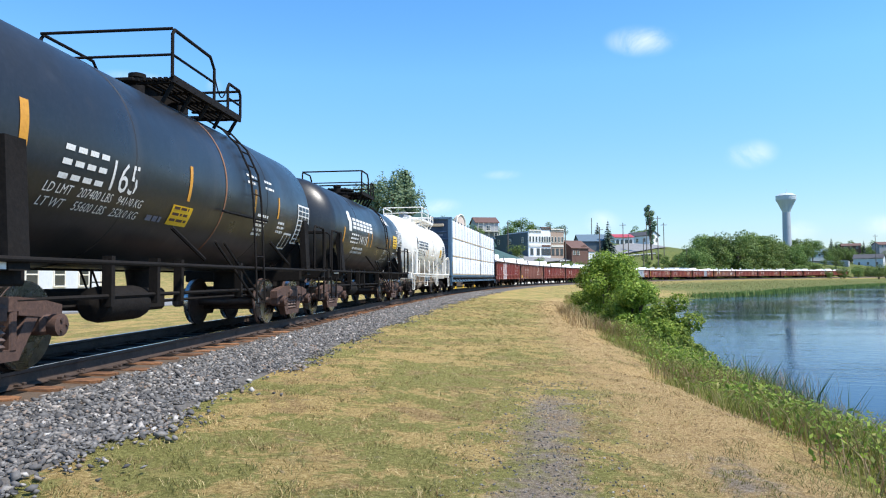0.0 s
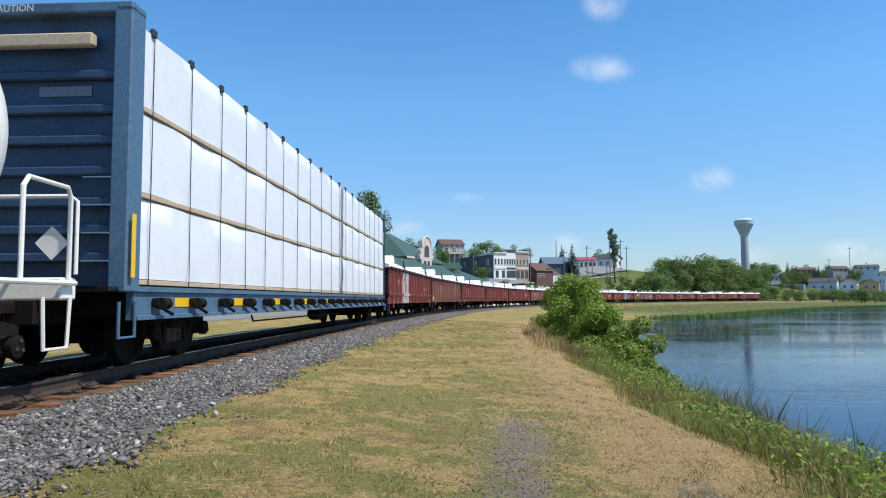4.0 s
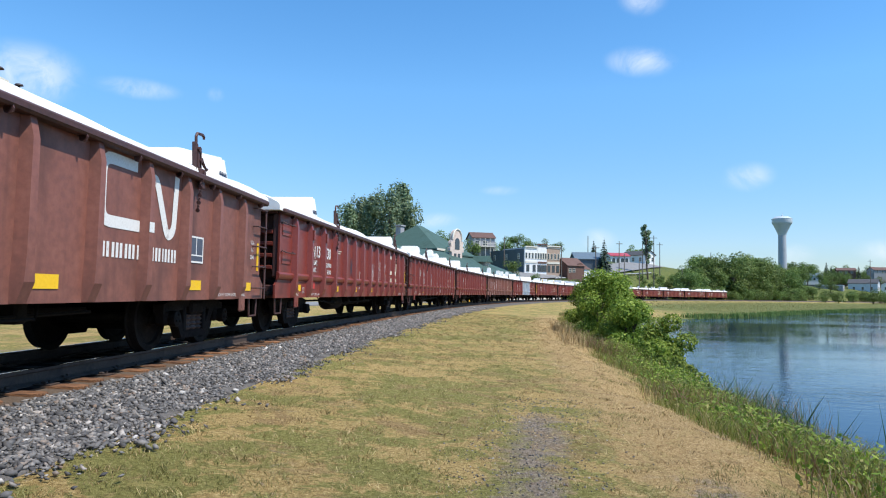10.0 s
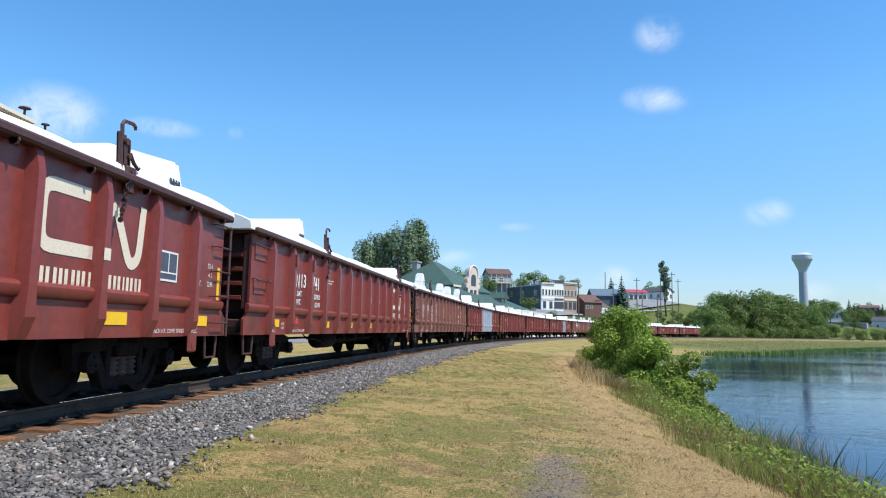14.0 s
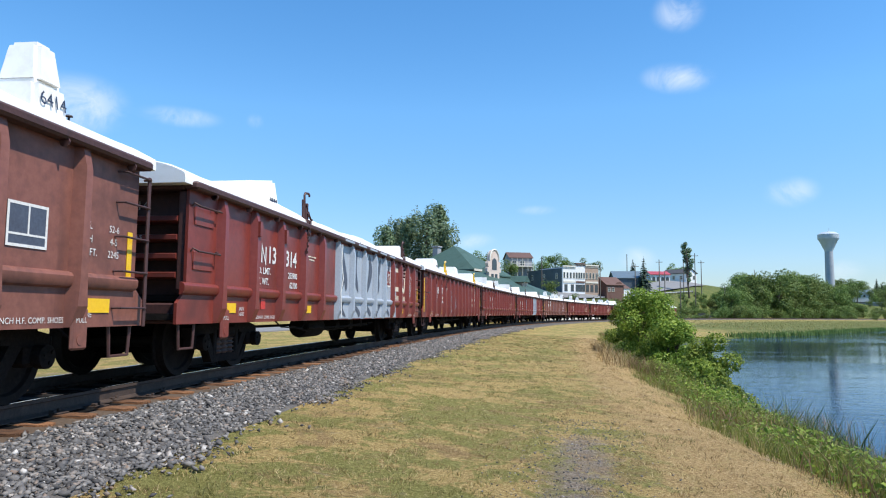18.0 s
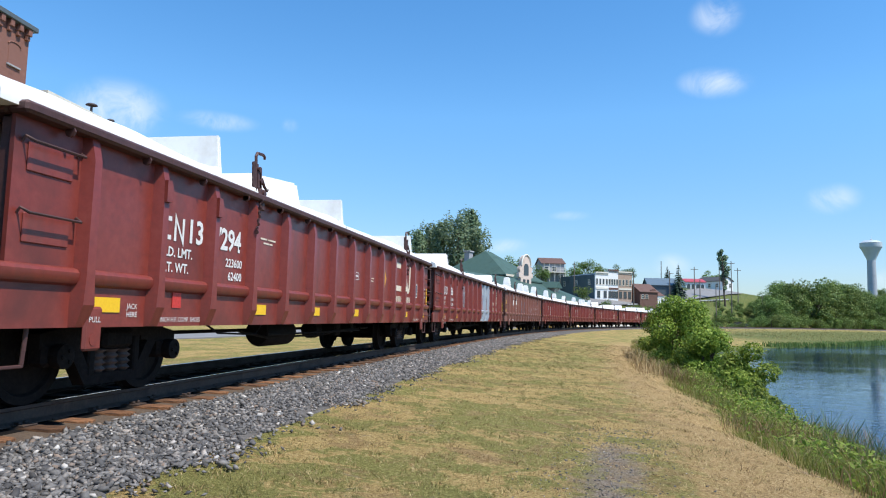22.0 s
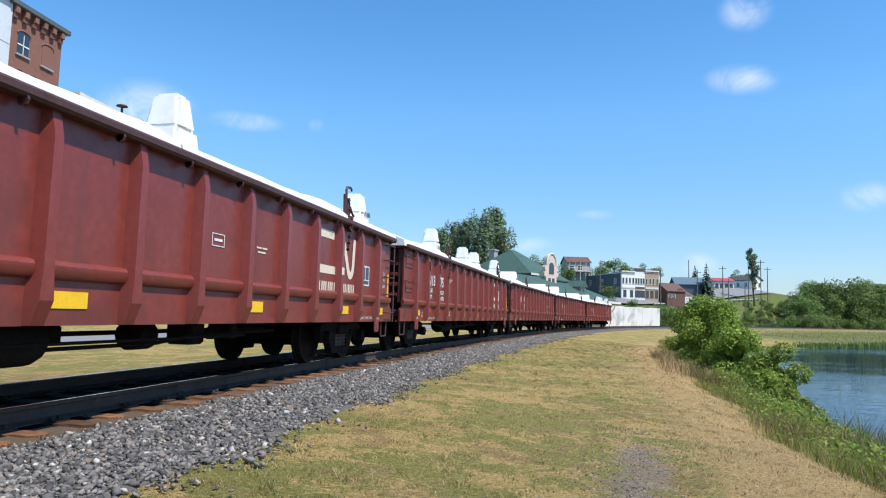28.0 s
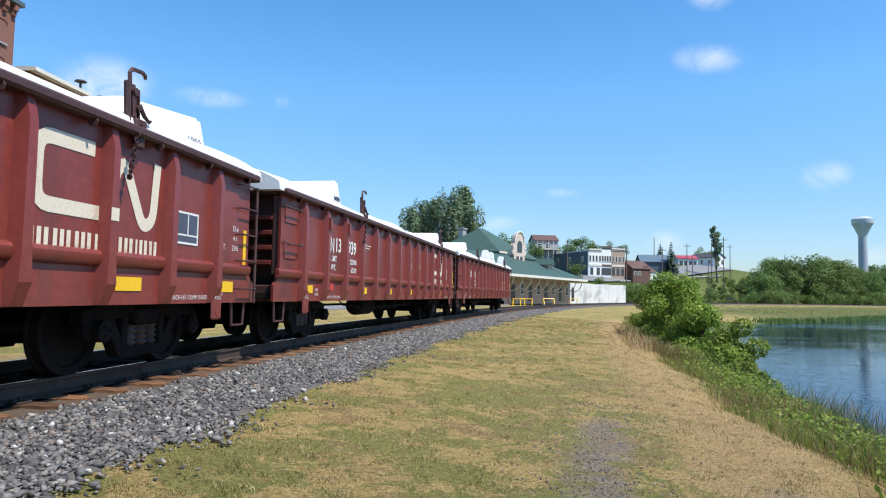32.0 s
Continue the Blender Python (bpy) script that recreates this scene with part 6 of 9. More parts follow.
def make_flat():
    e = thing("bulkhead_flat_wagon", "faded blue bulkhead flat wagon with dark end walls", "wagon", group="train")
    h = FLAT_L / 2
    deck = Build().box(-1.42, 1.42, -h, h, 1.02, 1.1, 0.01)
    part("deck", deck, M_UNDER, e)
    for sx in (-1, 1):
        prof = [(sx * 1.44, 1.1), (sx * 1.44, 1.03), (sx * 1.40, 1.02), (sx * 1.40, 0.72), (sx * 1.46, 0.71), (sx * 1.46, 0.66), (sx * 1.3, 0.66), (sx * 1.3, 1.1)]
        part("side_sill", Build().prism(prof, -h + 0.4, h - 0.4, "y"), M_BLUE, e)
    u = Build().box(-0.35, 0.35, -h, h, 0.6, 1.02, 0.03)
    for k in range(-9, 10):
        u.box(-1.3, 1.3, k * 1.25 - 0.04, k * 1.25 + 0.04, 0.7, 1.02)
    u.lathe([(0, -0.55), (0.2, -0.5), (0.22, 0.4), (0, 0.5)], 14, "y", (0.7, 1.5, 0.5))
    u.tube([(1.1, -6, 0.6), (1.1, -5.9, 0.48), (1.1, 3, 0.48), (1.1, 3.1, 0.6)], 0.02, 6)
    part("underframe", u, M_UNDER, e)
    wall = Build().box(-1.42, 1.42, -0.03, 0.03, 1.1, 4.6)
    post = Build().box(-0.12, 0.12, -0.2, 0.16, 1.02, 4.68, 0.02)
    cap = Build().box(-1.5, 1.5, -0.2, 0.16, 4.6, 4.74, 0.02)
    for w in (-1, 1):
        y = w * (h - 0.2)
        m = pose(0, y, 0, 0, 0, 0 if w < 0 else 180)
        part("bulkhead", Build().join(wall).moved(m), M_NAVY, e, "dark blue ribbed bulkhead")
        for z in (1.4, 1.75, 2.1, 2.5, 2.9, 3.3, 3.75):
            part("bulkhead_rib", Build().box(-1.36, 1.36, -0.14, -0.02, z, z + 0.12, 0.02).moved(m), M_NAVY, e)
        for sx in (-1, 1):
            part("corner_post", Build().join(post).moved(m @ Matrix.Translation((sx * (1.38 if w < 0 else 1.27), 0, 0))), M_BLUE if w < 0 else M_NAVY, e)
        part("bulkhead_cap", Build().join(cap).moved(m), M_BLUE, e)
        coupler(e, w * (h - 0.05), w)
        bogie(e, w * (h - 2.4))
        st = Build().tube([(1.42, y - 0.2, 0.9), (1.42, y - 0.2, 0.45), (1.42, y + 0.2, 0.45), (1.42, y + 0.2, 0.9)], 0.022, 6)
        part("step", st, M_BLUE, e)
        lad = Build()
        for z in (1.4, 1.75, 2.1, 2.45):
            lad.tube([(0.95, y - w * -0.16 + w * 0.1, z), (1.3, y + w * 0.26, z)], 0.014, 6)
        part("grab_iron", lad, M_BLUE, e)
    t = part("lettering", text_mesh("CAUTION", 0.13, M_MARK), None, e)
    t.matrix_basis = pose(-0.1, -h - 0.005, 4.67, 90, 0, 0)
    part("end_number", Build().box(0.2, 0.9, -h + 0.155, -h + 0.16, 3.55, 3.68), M_TAGB, e)
    part("lamp_board", Build().box(-0.6, 1.0, -h - 0.05, -h + 0.08, 4.15, 4.32, 0.02), M_WOOD, e)
    winch = kept("winch", lambda: Build().box(0, 0.12, -0.13, 0.13, 0.82, 0.95, 0.02).lathe([(0, 0), (0.085, 0.0), (0.085, 0.05), (0.05, 0.06), (0.05, 0.2), (0.08, 0.22), (0.0, 0.22)], 12, "y", (0.12, -0.12, 0.87)).tube([(0.14, -0.05, 0.8), (0.2, 0.1, 0.72)], 0.025, 6).mesh("strap_winch", M_UNDER))
    for k in range(19):
        o = part("strap_winch", winch, None, e)
        o.location = (1.41, -h + 1.0 + k * 1.21, 0)
    for k in range(9):
        q = -h + 1.6 + k * 2.45
        plaque("reflector", M_YEL, e, 1.405, q, q + 0.5, 0.82, 0.95)
    plaque("upright_reflector", M_YEL, e, 1.55, -h + 0.02, -h + 0.12, 1.2, 2.0)
    bars(e, 1.405, h - 5.5, 0.96, [[(0, 0.12), (0.3, 0.9)], [(0.2, 0.8)]], M_MARK, 0.09)
    plaque("data_plate", M_MARK, e, 1.42, h - 2.0, h - 1.7, 0.7, 1.0)
    return e


def make_lumber():
    """Three tiers of wrapped lumber in two stacks, on battens and under straps."""
    e = thing("lumber_load", "wrapped white lumber packs strapped in three tiers", "lumber", group="train")
    h = FLAT_L / 2
    spans = [(-h + 0.45, 1.75), (2.15, h - 0.45)]
    rng = random.Random(8)
    for a, c in spans:
        for t in range(3):
            z0 = 1.2 + t * 1.165
            z1 = z0 + 1.085
            n = 24
            v, f = [], []
            ring = [(-1.38, z0), (-1.39, z0 + 0.5), (-1.38, z1 - 0.03), (-1.34, z1), (-0.4, z1 + 0.015), (0.5, z1 + 0.01), (1.34, z1), (1.38, z1 - 0.03), (1.385, z0 + 0.75), (1.392, z0 + 0.4), (1.38, z0)]
            m = len(ring)
            for j in range(n + 1):
                y = a + (c - a) * j / n
                for x, z in ring:
                    wob = 0.012 * math.sin(y * 3.1 + z * 4 + t) + rng.uniform(-0.006, 0.006)
                    v.append((x + wob, y, z))
            for j in range(n):
                for k in range(m):
                    k2 = (k + 1) % m
                    f.append((j * m + k, j * m + k2, (j + 1) * m + k2, (j + 1) * m + k))
            p = part("lumber_pack", Build().add(v, f), M_WRAP, e, "lumber pack in white wrap", 50)
            ends = Build()
            for y, w in ((a, -1), (c, 1)):
                nn = 9
                vv = []
                for i in range(nn):
                    for j in range(nn):
                        d = 0.0 if i in (0, nn - 1) or j in (0, nn - 1) else 0.03 + rng.uniform(-0.03, 0.03)
                        vv.append((-1.38 + 2.76 * i / (nn - 1), y + w * d, z0 + (z1 - z0) * j / (nn - 1)))
                ends.add(vv, [(i * nn + j, (i + 1) * nn + j, (i + 1) * nn + j + 1, i * nn + j + 1) for i in range(nn - 1) for j in range(nn - 1)])
            part("pack_end", ends, M_FOIL, p, "crumpled grey wrap folded over the end", 25)
            y = a + 0.02
            while y < c - 0.3:
                q = min(y + rng.uniform(2.2, 3.4), c - 0.02)
                for x0, x1 in ((1.2, 1.405), (-1.4, -1.2)):
                    part("batten", Build().box(x0, x1, y, q - 0.02, z0 - 0.078, z0 - 0.012, 0.006), M_WOOD, e, "raw timber batten")
                y = q
    top = 1.2 + 3 * 1.165 - 0.08
    k = 0
    for a, c in spans:
        n = 11 if c - a > 11 else 8
        for j in range(n):
            y = a + 0.35 + (c - a - 0.6) * j / (n - 1)
            s = Build()
            lean = rng.uniform(-0.06, 0.06)
            s.tube([(1.42, y + lean, 1.02), (1.412, y + lean * 0.5, 2.3), (1.405, y, top - 0.05), (1.36, y, top + 0.03), (0, y, top + 0.045), (-1.36, y, top + 0.03), (-1.41, y, 1.05)], 0.007, 5)
            part("strap", s, M_STRAP, e)
            part("corner_guard", Build().box(1.36, 1.415, y - 0.06, y + 0.06, top - 0.06, top + 0.05, 0.01), M_STRAP, e)
    return e

# ---- buildings, trees and the shore ----
M_BRICKR = surface("red_brick_wall", (0.225, 0.10, 0.072), (0.145, 0.065, 0.05), (0.31, 0.155, 0.115), 0.85, 0, 14, 0.5, 0.3)
M_BRICKD = surface("dark_brick_wall", (0.145, 0.078, 0.06), (0.11, 0.05, 0.04), (0.24, 0.12, 0.09), 0.85, 0, 14, 0.5, 0.3)
M_BRICKT = surface("buff_brick_wall", (0.40, 0.29, 0.22), (0.28, 0.19, 0.14), (0.5, 0.38, 0.3), 0.85, 0, 10, 0.5, 0.3)
M_STONEC = surface("cream_stone", (0.62, 0.50, 0.42), (0.48, 0.38, 0.31), (0.7, 0.6, 0.5), 0.8, 0, 10, 0.8, 0.2)
M_GROOF = surface("green_shingle_roof", (0.045, 0.095, 0.075), (0.03, 0.065, 0.055), (0.075, 0.13, 0.105), 0.75, 0, 6, 0.5, 0.3)
M_GREYW = surface("slate_grey_paint", (0.085, 0.11, 0.125), (0.06, 0.08, 0.09), (0.12, 0.145, 0.16), 0.75, 0, 8, 0.4, 0.15)
M_WHITEW = surface("white_painted_wall", (0.80, 0.80, 0.78), (0.68, 0.67, 0.64), (0.85, 0.85, 0.84), 0.7, 0, 8, 0.5, 0.1)
M_CONC = surface("pale_concrete", (0.66, 0.65, 0.62), (0.42, 0.41, 0.39), (0.76, 0.76, 0.74), 0.85, 0, 4, 0.3, 0.2, patchy=(0.5, 0.66))
M_GREYB = surface("grey_block_wall", (0.33, 0.33, 0.34), (0.24, 0.24, 0.25), (0.42, 0.42, 0.43), 0.8, 0, 6, 0.3, 0.2)
M_BROOF = surface("brown_shingle_roof", (0.13, 0.07, 0.055), (0.085, 0.048, 0.04), (0.19, 0.105, 0.08), 0.85, 0, 8, 0.6, 0.3)
M_DROOF = surface("dark_grey_roof", (0.07, 0.07, 0.075), (0.05, 0.05, 0.052), (0.11, 0.11, 0.115), 0.85, 0, 8, 0.6, 0.3)
M_BLROOF = surface("blue_metal_roof", (0.12, 0.165, 0.20), (0.085, 0.12, 0.15), (0.17, 0.22, 0.26), 0.5, 0, 8, 0.6, 0.1)
M_REDROOF = surface("red_metal_roof", (0.45, 0.06, 0.07), (0.33, 0.05, 0.05), (0.52, 0.1, 0.1), 0.5, 0, 8, 0.6, 0.1)
M_TRIM = surface("cream_trim_paint", (0.70, 0.66, 0.56), (0.55, 0.51, 0.43), (0.78, 0.75, 0.67), 0.6, 0, 10, 1, 0.05)
M_DTRIM = surface("dark_trim_paint", (0.06, 0.05, 0.05), rough=0.6)
M_PEACH = surface("peach_siding", (0.62, 0.40, 0.24), (0.5, 0.32, 0.2), (0.7, 0.5, 0.33), 0.7, 0, 8, 0.6, 0.1)
M_CLAD = surface("pale_grey_cladding", (0.62, 0.65, 0.68), (0.5, 0.53, 0.57), (0.7, 0.72, 0.74), 0.5, 0, 5, 0.3, 0.05)
M_STEELT = surface("pale_blue_tank_steel", (0.50, 0.56, 0.60), (0.40, 0.46, 0.50), (0.58, 0.64, 0.68), 0.5, 0, 3, 0.2, 0.05, streak=(0.6, 0.3, (0.35, 0.4, 0.43)))
M_SHAFT = surface("grey_concrete_shaft", (0.38, 0.41, 0.44), (0.28, 0.31, 0.34), (0.46, 0.49, 0.52), 0.8, 0, 3, 0.2, 0.1)
M_POLE = surface("grey_pole_wood", (0.17, 0.14, 0.115), rough=0.9)
M_GALV = surface("galvanised_steel", (0.45, 0.46, 0.47), rough=0.5, metal=0.3)
M_BARK = surface("tree_bark", (0.10, 0.075, 0.055), (0.05, 0.04, 0.03), (0.17, 0.13, 0.10), 0.95, 0, 14, 2, 0.6)
M_LEAF = leafy("broad_leaves", (0.06, 0.11, 0.026), (0.13, 0.20, 0.05), (0.25, 0.33, 0.095), 0.35)
M_LEAFB = leafy("bush_leaves", (0.09, 0.15, 0.018), (0.20, 0.285, 0.036), (0.36, 0.43, 0.08), 0.45)
M_SEDGE = leafy("dark_sedge", (0.045, 0.075, 0.025), (0.095, 0.15, 0.045), (0.19, 0.25, 0.09), 0.3)
M_LEAFP = leafy("poplar_leaves", (0.10, 0.165, 0.09), (0.19, 0.275, 0.15), (0.34, 0.42, 0.26), 0.4)
M_NEEDLE = leafy("spruce_needles", (0.015, 0.032, 0.02), (0.025, 0.05, 0.03), (0.04, 0.075, 0.045), 0.05)
M_WEED = leafy("shore_weeds", (0.115, 0.145, 0.028), (0.225, 0.265, 0.052), (0.43, 0.40, 0.13), 0.45)
M_REED = leafy("dry_reeds", (0.26, 0.16, 0.07), (0.40, 0.27, 0.13), (0.55, 0.42, 0.24), 0.2)
M_BLADE = leafy("green_blades", (0.08, 0.085, 0.022), (0.215, 0.208, 0.058), (0.43, 0.39, 0.15), 0.25)
M_STRAW = leafy("straw_blades", (0.14, 0.088, 0.034), (0.41, 0.285, 0.108), (0.72, 0.57, 0.29), 0.2)


def glass():
    m, n, l, p = shader("window_glass")
    p.inputs["Base Color"].default_value = (0.03, 0.04, 0.05, 1)
    p.inputs["Roughness"].default_value = 0.08
    p.inputs["Specular IOR Level"].default_value = 0.8
    return m


M_PANE = glass()


def window(parent, m, w, h, frame_mat, deep=0.1, rows=1):
    """A framed window on a wall: local x along the wall, z up, -y outwards."""
    f = Build()
    t = max(0.08, w * 0.09)
    f.box(-w / 2 - t, w / 2 + t, -0.06, 0.02, h, h + t)
    f.box(-w / 2 - t * 1.4, w / 2 + t * 1.4, -0.12, 0.02, -t, 0)
    f.box(-w / 2 - t, -w / 2, -0.06, 0.02, 0, h).box(w / 2, w / 2 + t, -0.06, 0.02, 0, h)
    if rows > 1:
        f.box(-w / 2, w / 2, -0.05, 0.0, h / 2 - 0.04, h / 2 + 0.04)
    o = part("window", f, frame_mat, parent)
    o.matrix_basis = m
    part("pane", Build().box(-w / 2, w / 2, -0.035, 0.01, 0, h), M_PANE, o)
    return o


def gable_roof(w, d, z, rise, over=0.35, thick=0.18):
    """A roof with its ridge along local x, eaves on the y sides."""
    W, D = w / 2 + over, d / 2 + over
    p = [(-D, z), (0, z + rise), (D, z), (D, z + thick), (0, z + rise + thick), (-D, z + thick)]
    return Build().prism(p, -W, W, "x")


def hip_roof(w, d, z, rise, ridge, over=0.5, thick=0.2):
    W, D, r = w / 2 + over, d / 2 + over, ridge / 2
    v = [(-W, -D, z), (W, -D, z), (W, D, z), (-W, D, z), (-W, -D, z + thick), (W, -D, z + thick), (W, D, z + thick), (-W, D, z + thick), (-r, 0, z + rise), (r, 0, z + rise)]
    return Build().add(v, [(3, 2, 1, 0), (0, 1, 5, 4), (1, 2, 6, 5), (2, 3, 7, 6), (3, 0, 4, 7), (4, 5, 9, 8), (6, 7, 8, 9), (5, 6, 9), (7, 4, 8)])


def house(name, label, at, w, d, h, wall, roof, rise=2.0, shape="gable", wins=((-0.25, 0.9), (0.25, 0.9)), base=3.0, frame_mat=None, side_wins=True, chimney=False, win=(0.9, 1.2), category="house", group=""):
    """Local x along the front, -y is the front. Foundations reach down into the slope."""
    e = thing(name, label, category, at, group)
    part("wall", Build().box(-w / 2, w / 2, -d / 2, d / 2, -base, h).join(Build().prism([(-d / 2, h), (d / 2, h), (0, h + rise)], -w / 2, w / 2, "x") if shape == "gable" else Build()), wall, e)
    fm = frame_mat or M_TRIM
    if shape == "gable":
        r = part("roof", gable_roof(w, d, h - 0.02, rise), roof, e)
    elif shape == "hip":
        r = part("roof", hip_roof(w, d, h, rise, max(0.1, w - d)), roof, e)
    else:
        b = Build().box(-w / 2 - 0.15, w / 2 + 0.15, -d / 2 - 0.15, -d / 2 + 0.2, h, h + 0.35).box(-w / 2 - 0.1, w / 2 + 0.1, -d / 2 + 0.2, d / 2 + 0.1, h, h + 0.15)
        r = part("roof", b, roof, e)
    for fx, z in wins:
        window(e, Matrix.Translation((fx * w, -d / 2, z)), win[0], win[1], fm, rows=2)
    if side_wins:
        for sx in (-1, 1):
            for fy in (-0.22, 0.22):
                window(e, Matrix.Translation((sx * w / 2, fy * d, 0.9)) @ Matrix.Rotation(sx * 1.5708, 4, "Z"), win[0], win[1], fm, rows=2)
    if chimney:
        part("chimney", Build().box(w * 0.15, w * 0.15 + 0.6, 0.3, 0.9, h, h + rise + 0.9, 0.03), M_BRICKR, e)
    return e


def facing(az, d, z=None, turn=0.0):
    """A pose at a bearing and distance whose -y side looks at the camera, turned by some degrees, standing on the ground."""
    x, y, _ = polar(az, d)
    if z is None:
        z = float(ground_z(x, y)[0])
    return pose(x, y, z, 0, 0, -az + turn)


def leaf_cloud(rng, blobs, count, size, flat=0.0, thin=1.0):
    """Diamond leaves in the outer shells of ellipsoid blobs (x, y, z, rx, ry, rz)."""
    vol = np.array([b[3] * b[4] * b[5] for b in blobs]) ** 0.67
    pick = rng.choice(len(blobs), count, p=vol / vol.sum())
    B = np.array(blobs)[pick]
    d = rng.normal(size=(count, 3))
    d /= np.linalg.norm(d, axis=1, keepdims=True)
    rad = rng.uniform(0.45, 1.0, (count, 1)) ** 0.5 * (1 + 0.12 * rng.normal(size=(count, 1)))
    c = B[:, :3] + d * B[:, 3:] * rad
    nrm = d * 1.1 + rng.normal(size=(count, 3)) * 0.55 + np.array([0, 0, 0.4])
    nrm /= np.linalg.norm(nrm, axis=1, keepdims=True)
    a = np.cross(nrm, rng.normal(size=(count, 3)))
    a /= np.linalg.norm(a, axis=1, keepdims=True) + 1e-9
    b = np.cross(nrm, a)
    s = size * rng.uniform(0.6, 1.35, (count, 1))
    v = np.stack([c - a * s, c + b * s * 0.55 * thin - a * s * 0.1 + nrm * s * 0.12, c + a * s, c - b * s * 0.55 * thin - a * s * 0.1 + nrm * s * 0.12], 1).reshape(-1, 3)
    return v, np.arange(count * 4).reshape(-1, 4)


def limbs(rng, h, r, blobs, stems=1):
    b = Build()
    for k in range(stems):
        lean = Vector((rng.uniform(-0.12, 0.12), rng.uniform(-0.12, 0.12), 1))
        x0, y0 = (rng.uniform(-0.3, 0.3), rng.uniform(-0.3, 0.3)) if stems > 1 else (0, 0)
        pts = [Vector((x0, y0, -0.4)) + lean * (h * q) + Vector((0.04 * h * math.sin(3 * q + k), 0.03 * h * math.cos(4 * q), 0)) * q for q in (0, 0.15, 0.35, 0.6, 0.85)]
        b.tube(pts, [r * 1.25, r, r * 0.75, r * 0.5, r * 0.2], 7)
        for blob in blobs[:: max(1, len(blobs) // 7)]:
            c = Vector(blob[:3])
            q = min(0.75, max(0.2, c.z / h * 0.7))
            s = Vector((x0, y0, 0)) + lean * (h * q)
            b.tube([s, s.lerp(c, 0.5) + Vector((0, 0, 0.03 * h)), c], [r * 0.4, r * 0.25, r * 0.08], 5)
    return b


def tree_parts(key, kind, h, seed):
    rng = np.random.default_rng(seed)
    r2 = random.Random(seed)
    if kind == "broad":
        blobs = []
        for k in range(13):
            a, q = rng.uniform(0, 6.28), rng.uniform(0, 1)
            z = h * (0.3 + 0.62 * q)
            w = h * 0.36 * math.sin(0.5 + 2.3 * (1 - q)) * rng.uniform(0.4, 0.9)
            s = h * rng.uniform(0.13, 0.2)
            blobs.append((w * math.cos(a), w * math.sin(a), z, s, s, s * 0.8))
        leaves, mat, n, size = blobs, M_LEAF, 2600, h * 0.022
        trunk = limbs(r2, h * 0.85, h * 0.022, blobs)
    elif kind == "poplar":
        blobs = []
        for k in range(22):
            q = rng.uniform(0, 1)
            a = rng.uniform(0, 6.28)
            w = h * 0.2 * (1 - 0.6 * q) * rng.uniform(0.3, 1)
            s = h * rng.uniform(0.06, 0.1)
            blobs.append((w * math.cos(a), w * math.sin(a), h * (0.25 + 0.68 * q - 0.3 * w / h), s * 0.8, s * 0.8, s * 2.0))
        leaves, mat, n, size = blobs, M_LEAFP, 4200, h * 0.017
        trunk = limbs(r2, h * 0.95, h * 0.018, blobs)
    elif kind == "ragged":
        blobs = []
        for q, off, s in ((0.32, 0.0, 0.035), (0.42, -0.03, 0.045), (0.5, 0.05, 0.05), (0.58, -0.04, 0.06), (0.66, -0.09, 0.05), (0.68, 0.05, 0.055), (0.76, 0.02, 0.065), (0.84, 0.09, 0.055), (0.86, -0.04, 0.05), (0.93, 0.1, 0.05), (0.97, 0.05, 0.035)):
            blobs.append((off * h, rng.uniform(-0.03, 0.03) * h, q * h, s * h, s * h, s * h * 1.1))
        blobs = [(q[0] * 0.62 + 0.02 * q[2], *q[1:]) for q in blobs]
        leaves, mat, n, size = blobs, M_LEAFP, 2600, h * 0.015
        trunk = limbs(r2, h * 0.9, h * 0.016, blobs)
    elif kind == "spruce":
        b = Build().tube([(0, 0, -0.4), (0, 0, h * 0.5), (0, 0, h)], [h * 0.022, h * 0.014, 0.01], 6)
        vs, fs = [], []
        levels = 15
        for k in range(levels):
            q = k / levels
            z, w = h * (0.08 + 0.9 * q), h * 0.29 * (1 - q) ** 0.8
            arms = 11 if k < 10 else 7
            for j in range(arms):
                a = 6.283 * (j + r2.random()) / arms
                ln = w * r2.uniform(0.7, 1.12)
                ca, sa = math.cos(a), math.sin(a)
                for t in range(4):
                    u0, u1 = ln * t / 4, ln * (t + 1.25) / 4
                    wd = 0.13 * h * (1 - q) * (0.5 if t == 3 else 0.36)
                    z0, z1 = z - u0 * 0.28, z - u1 * 0.34
                    i = len(vs)
                    vs += [(ca * u0, sa * u0, z0 + 0.03 * h), (ca * u0 - sa * wd, sa * u0 + ca * wd, z0 - 0.02 * h), (ca * u1, sa * u1, z1), (ca * u0 + sa * wd, sa * u0 - ca * wd, z0 - 0.02 * h)]
                    fs.append((i, i + 1, i + 2, i + 3))
        return b.mesh("trunk", M_BARK), raw("crown", vs, fs, M_NEEDLE)
    else:
        blobs = []
        for k in range(9):
            a, q = rng.uniform(0, 6.28), rng.uniform(0, 1)
            w = h * 0.5 * rng.uniform(0.1, 0.9)
            s = h * rng.uniform(0.2, 0.32)
            blobs.append((w * math.cos(a), w * math.sin(a), h * (0.2 + 0.55 * q), s, s, s * 0.8))
        leaves, mat, n, size = blobs, M_LEAF, 1300, h * 0.035
        trunk = limbs(r2, h * 0.6, h * 0.02, blobs, 3)
    v, f = leaf_cloud(rng, leaves, n, size)
    return trunk.mesh("trunk", M_BARK), raw("crown", v, f, mat)


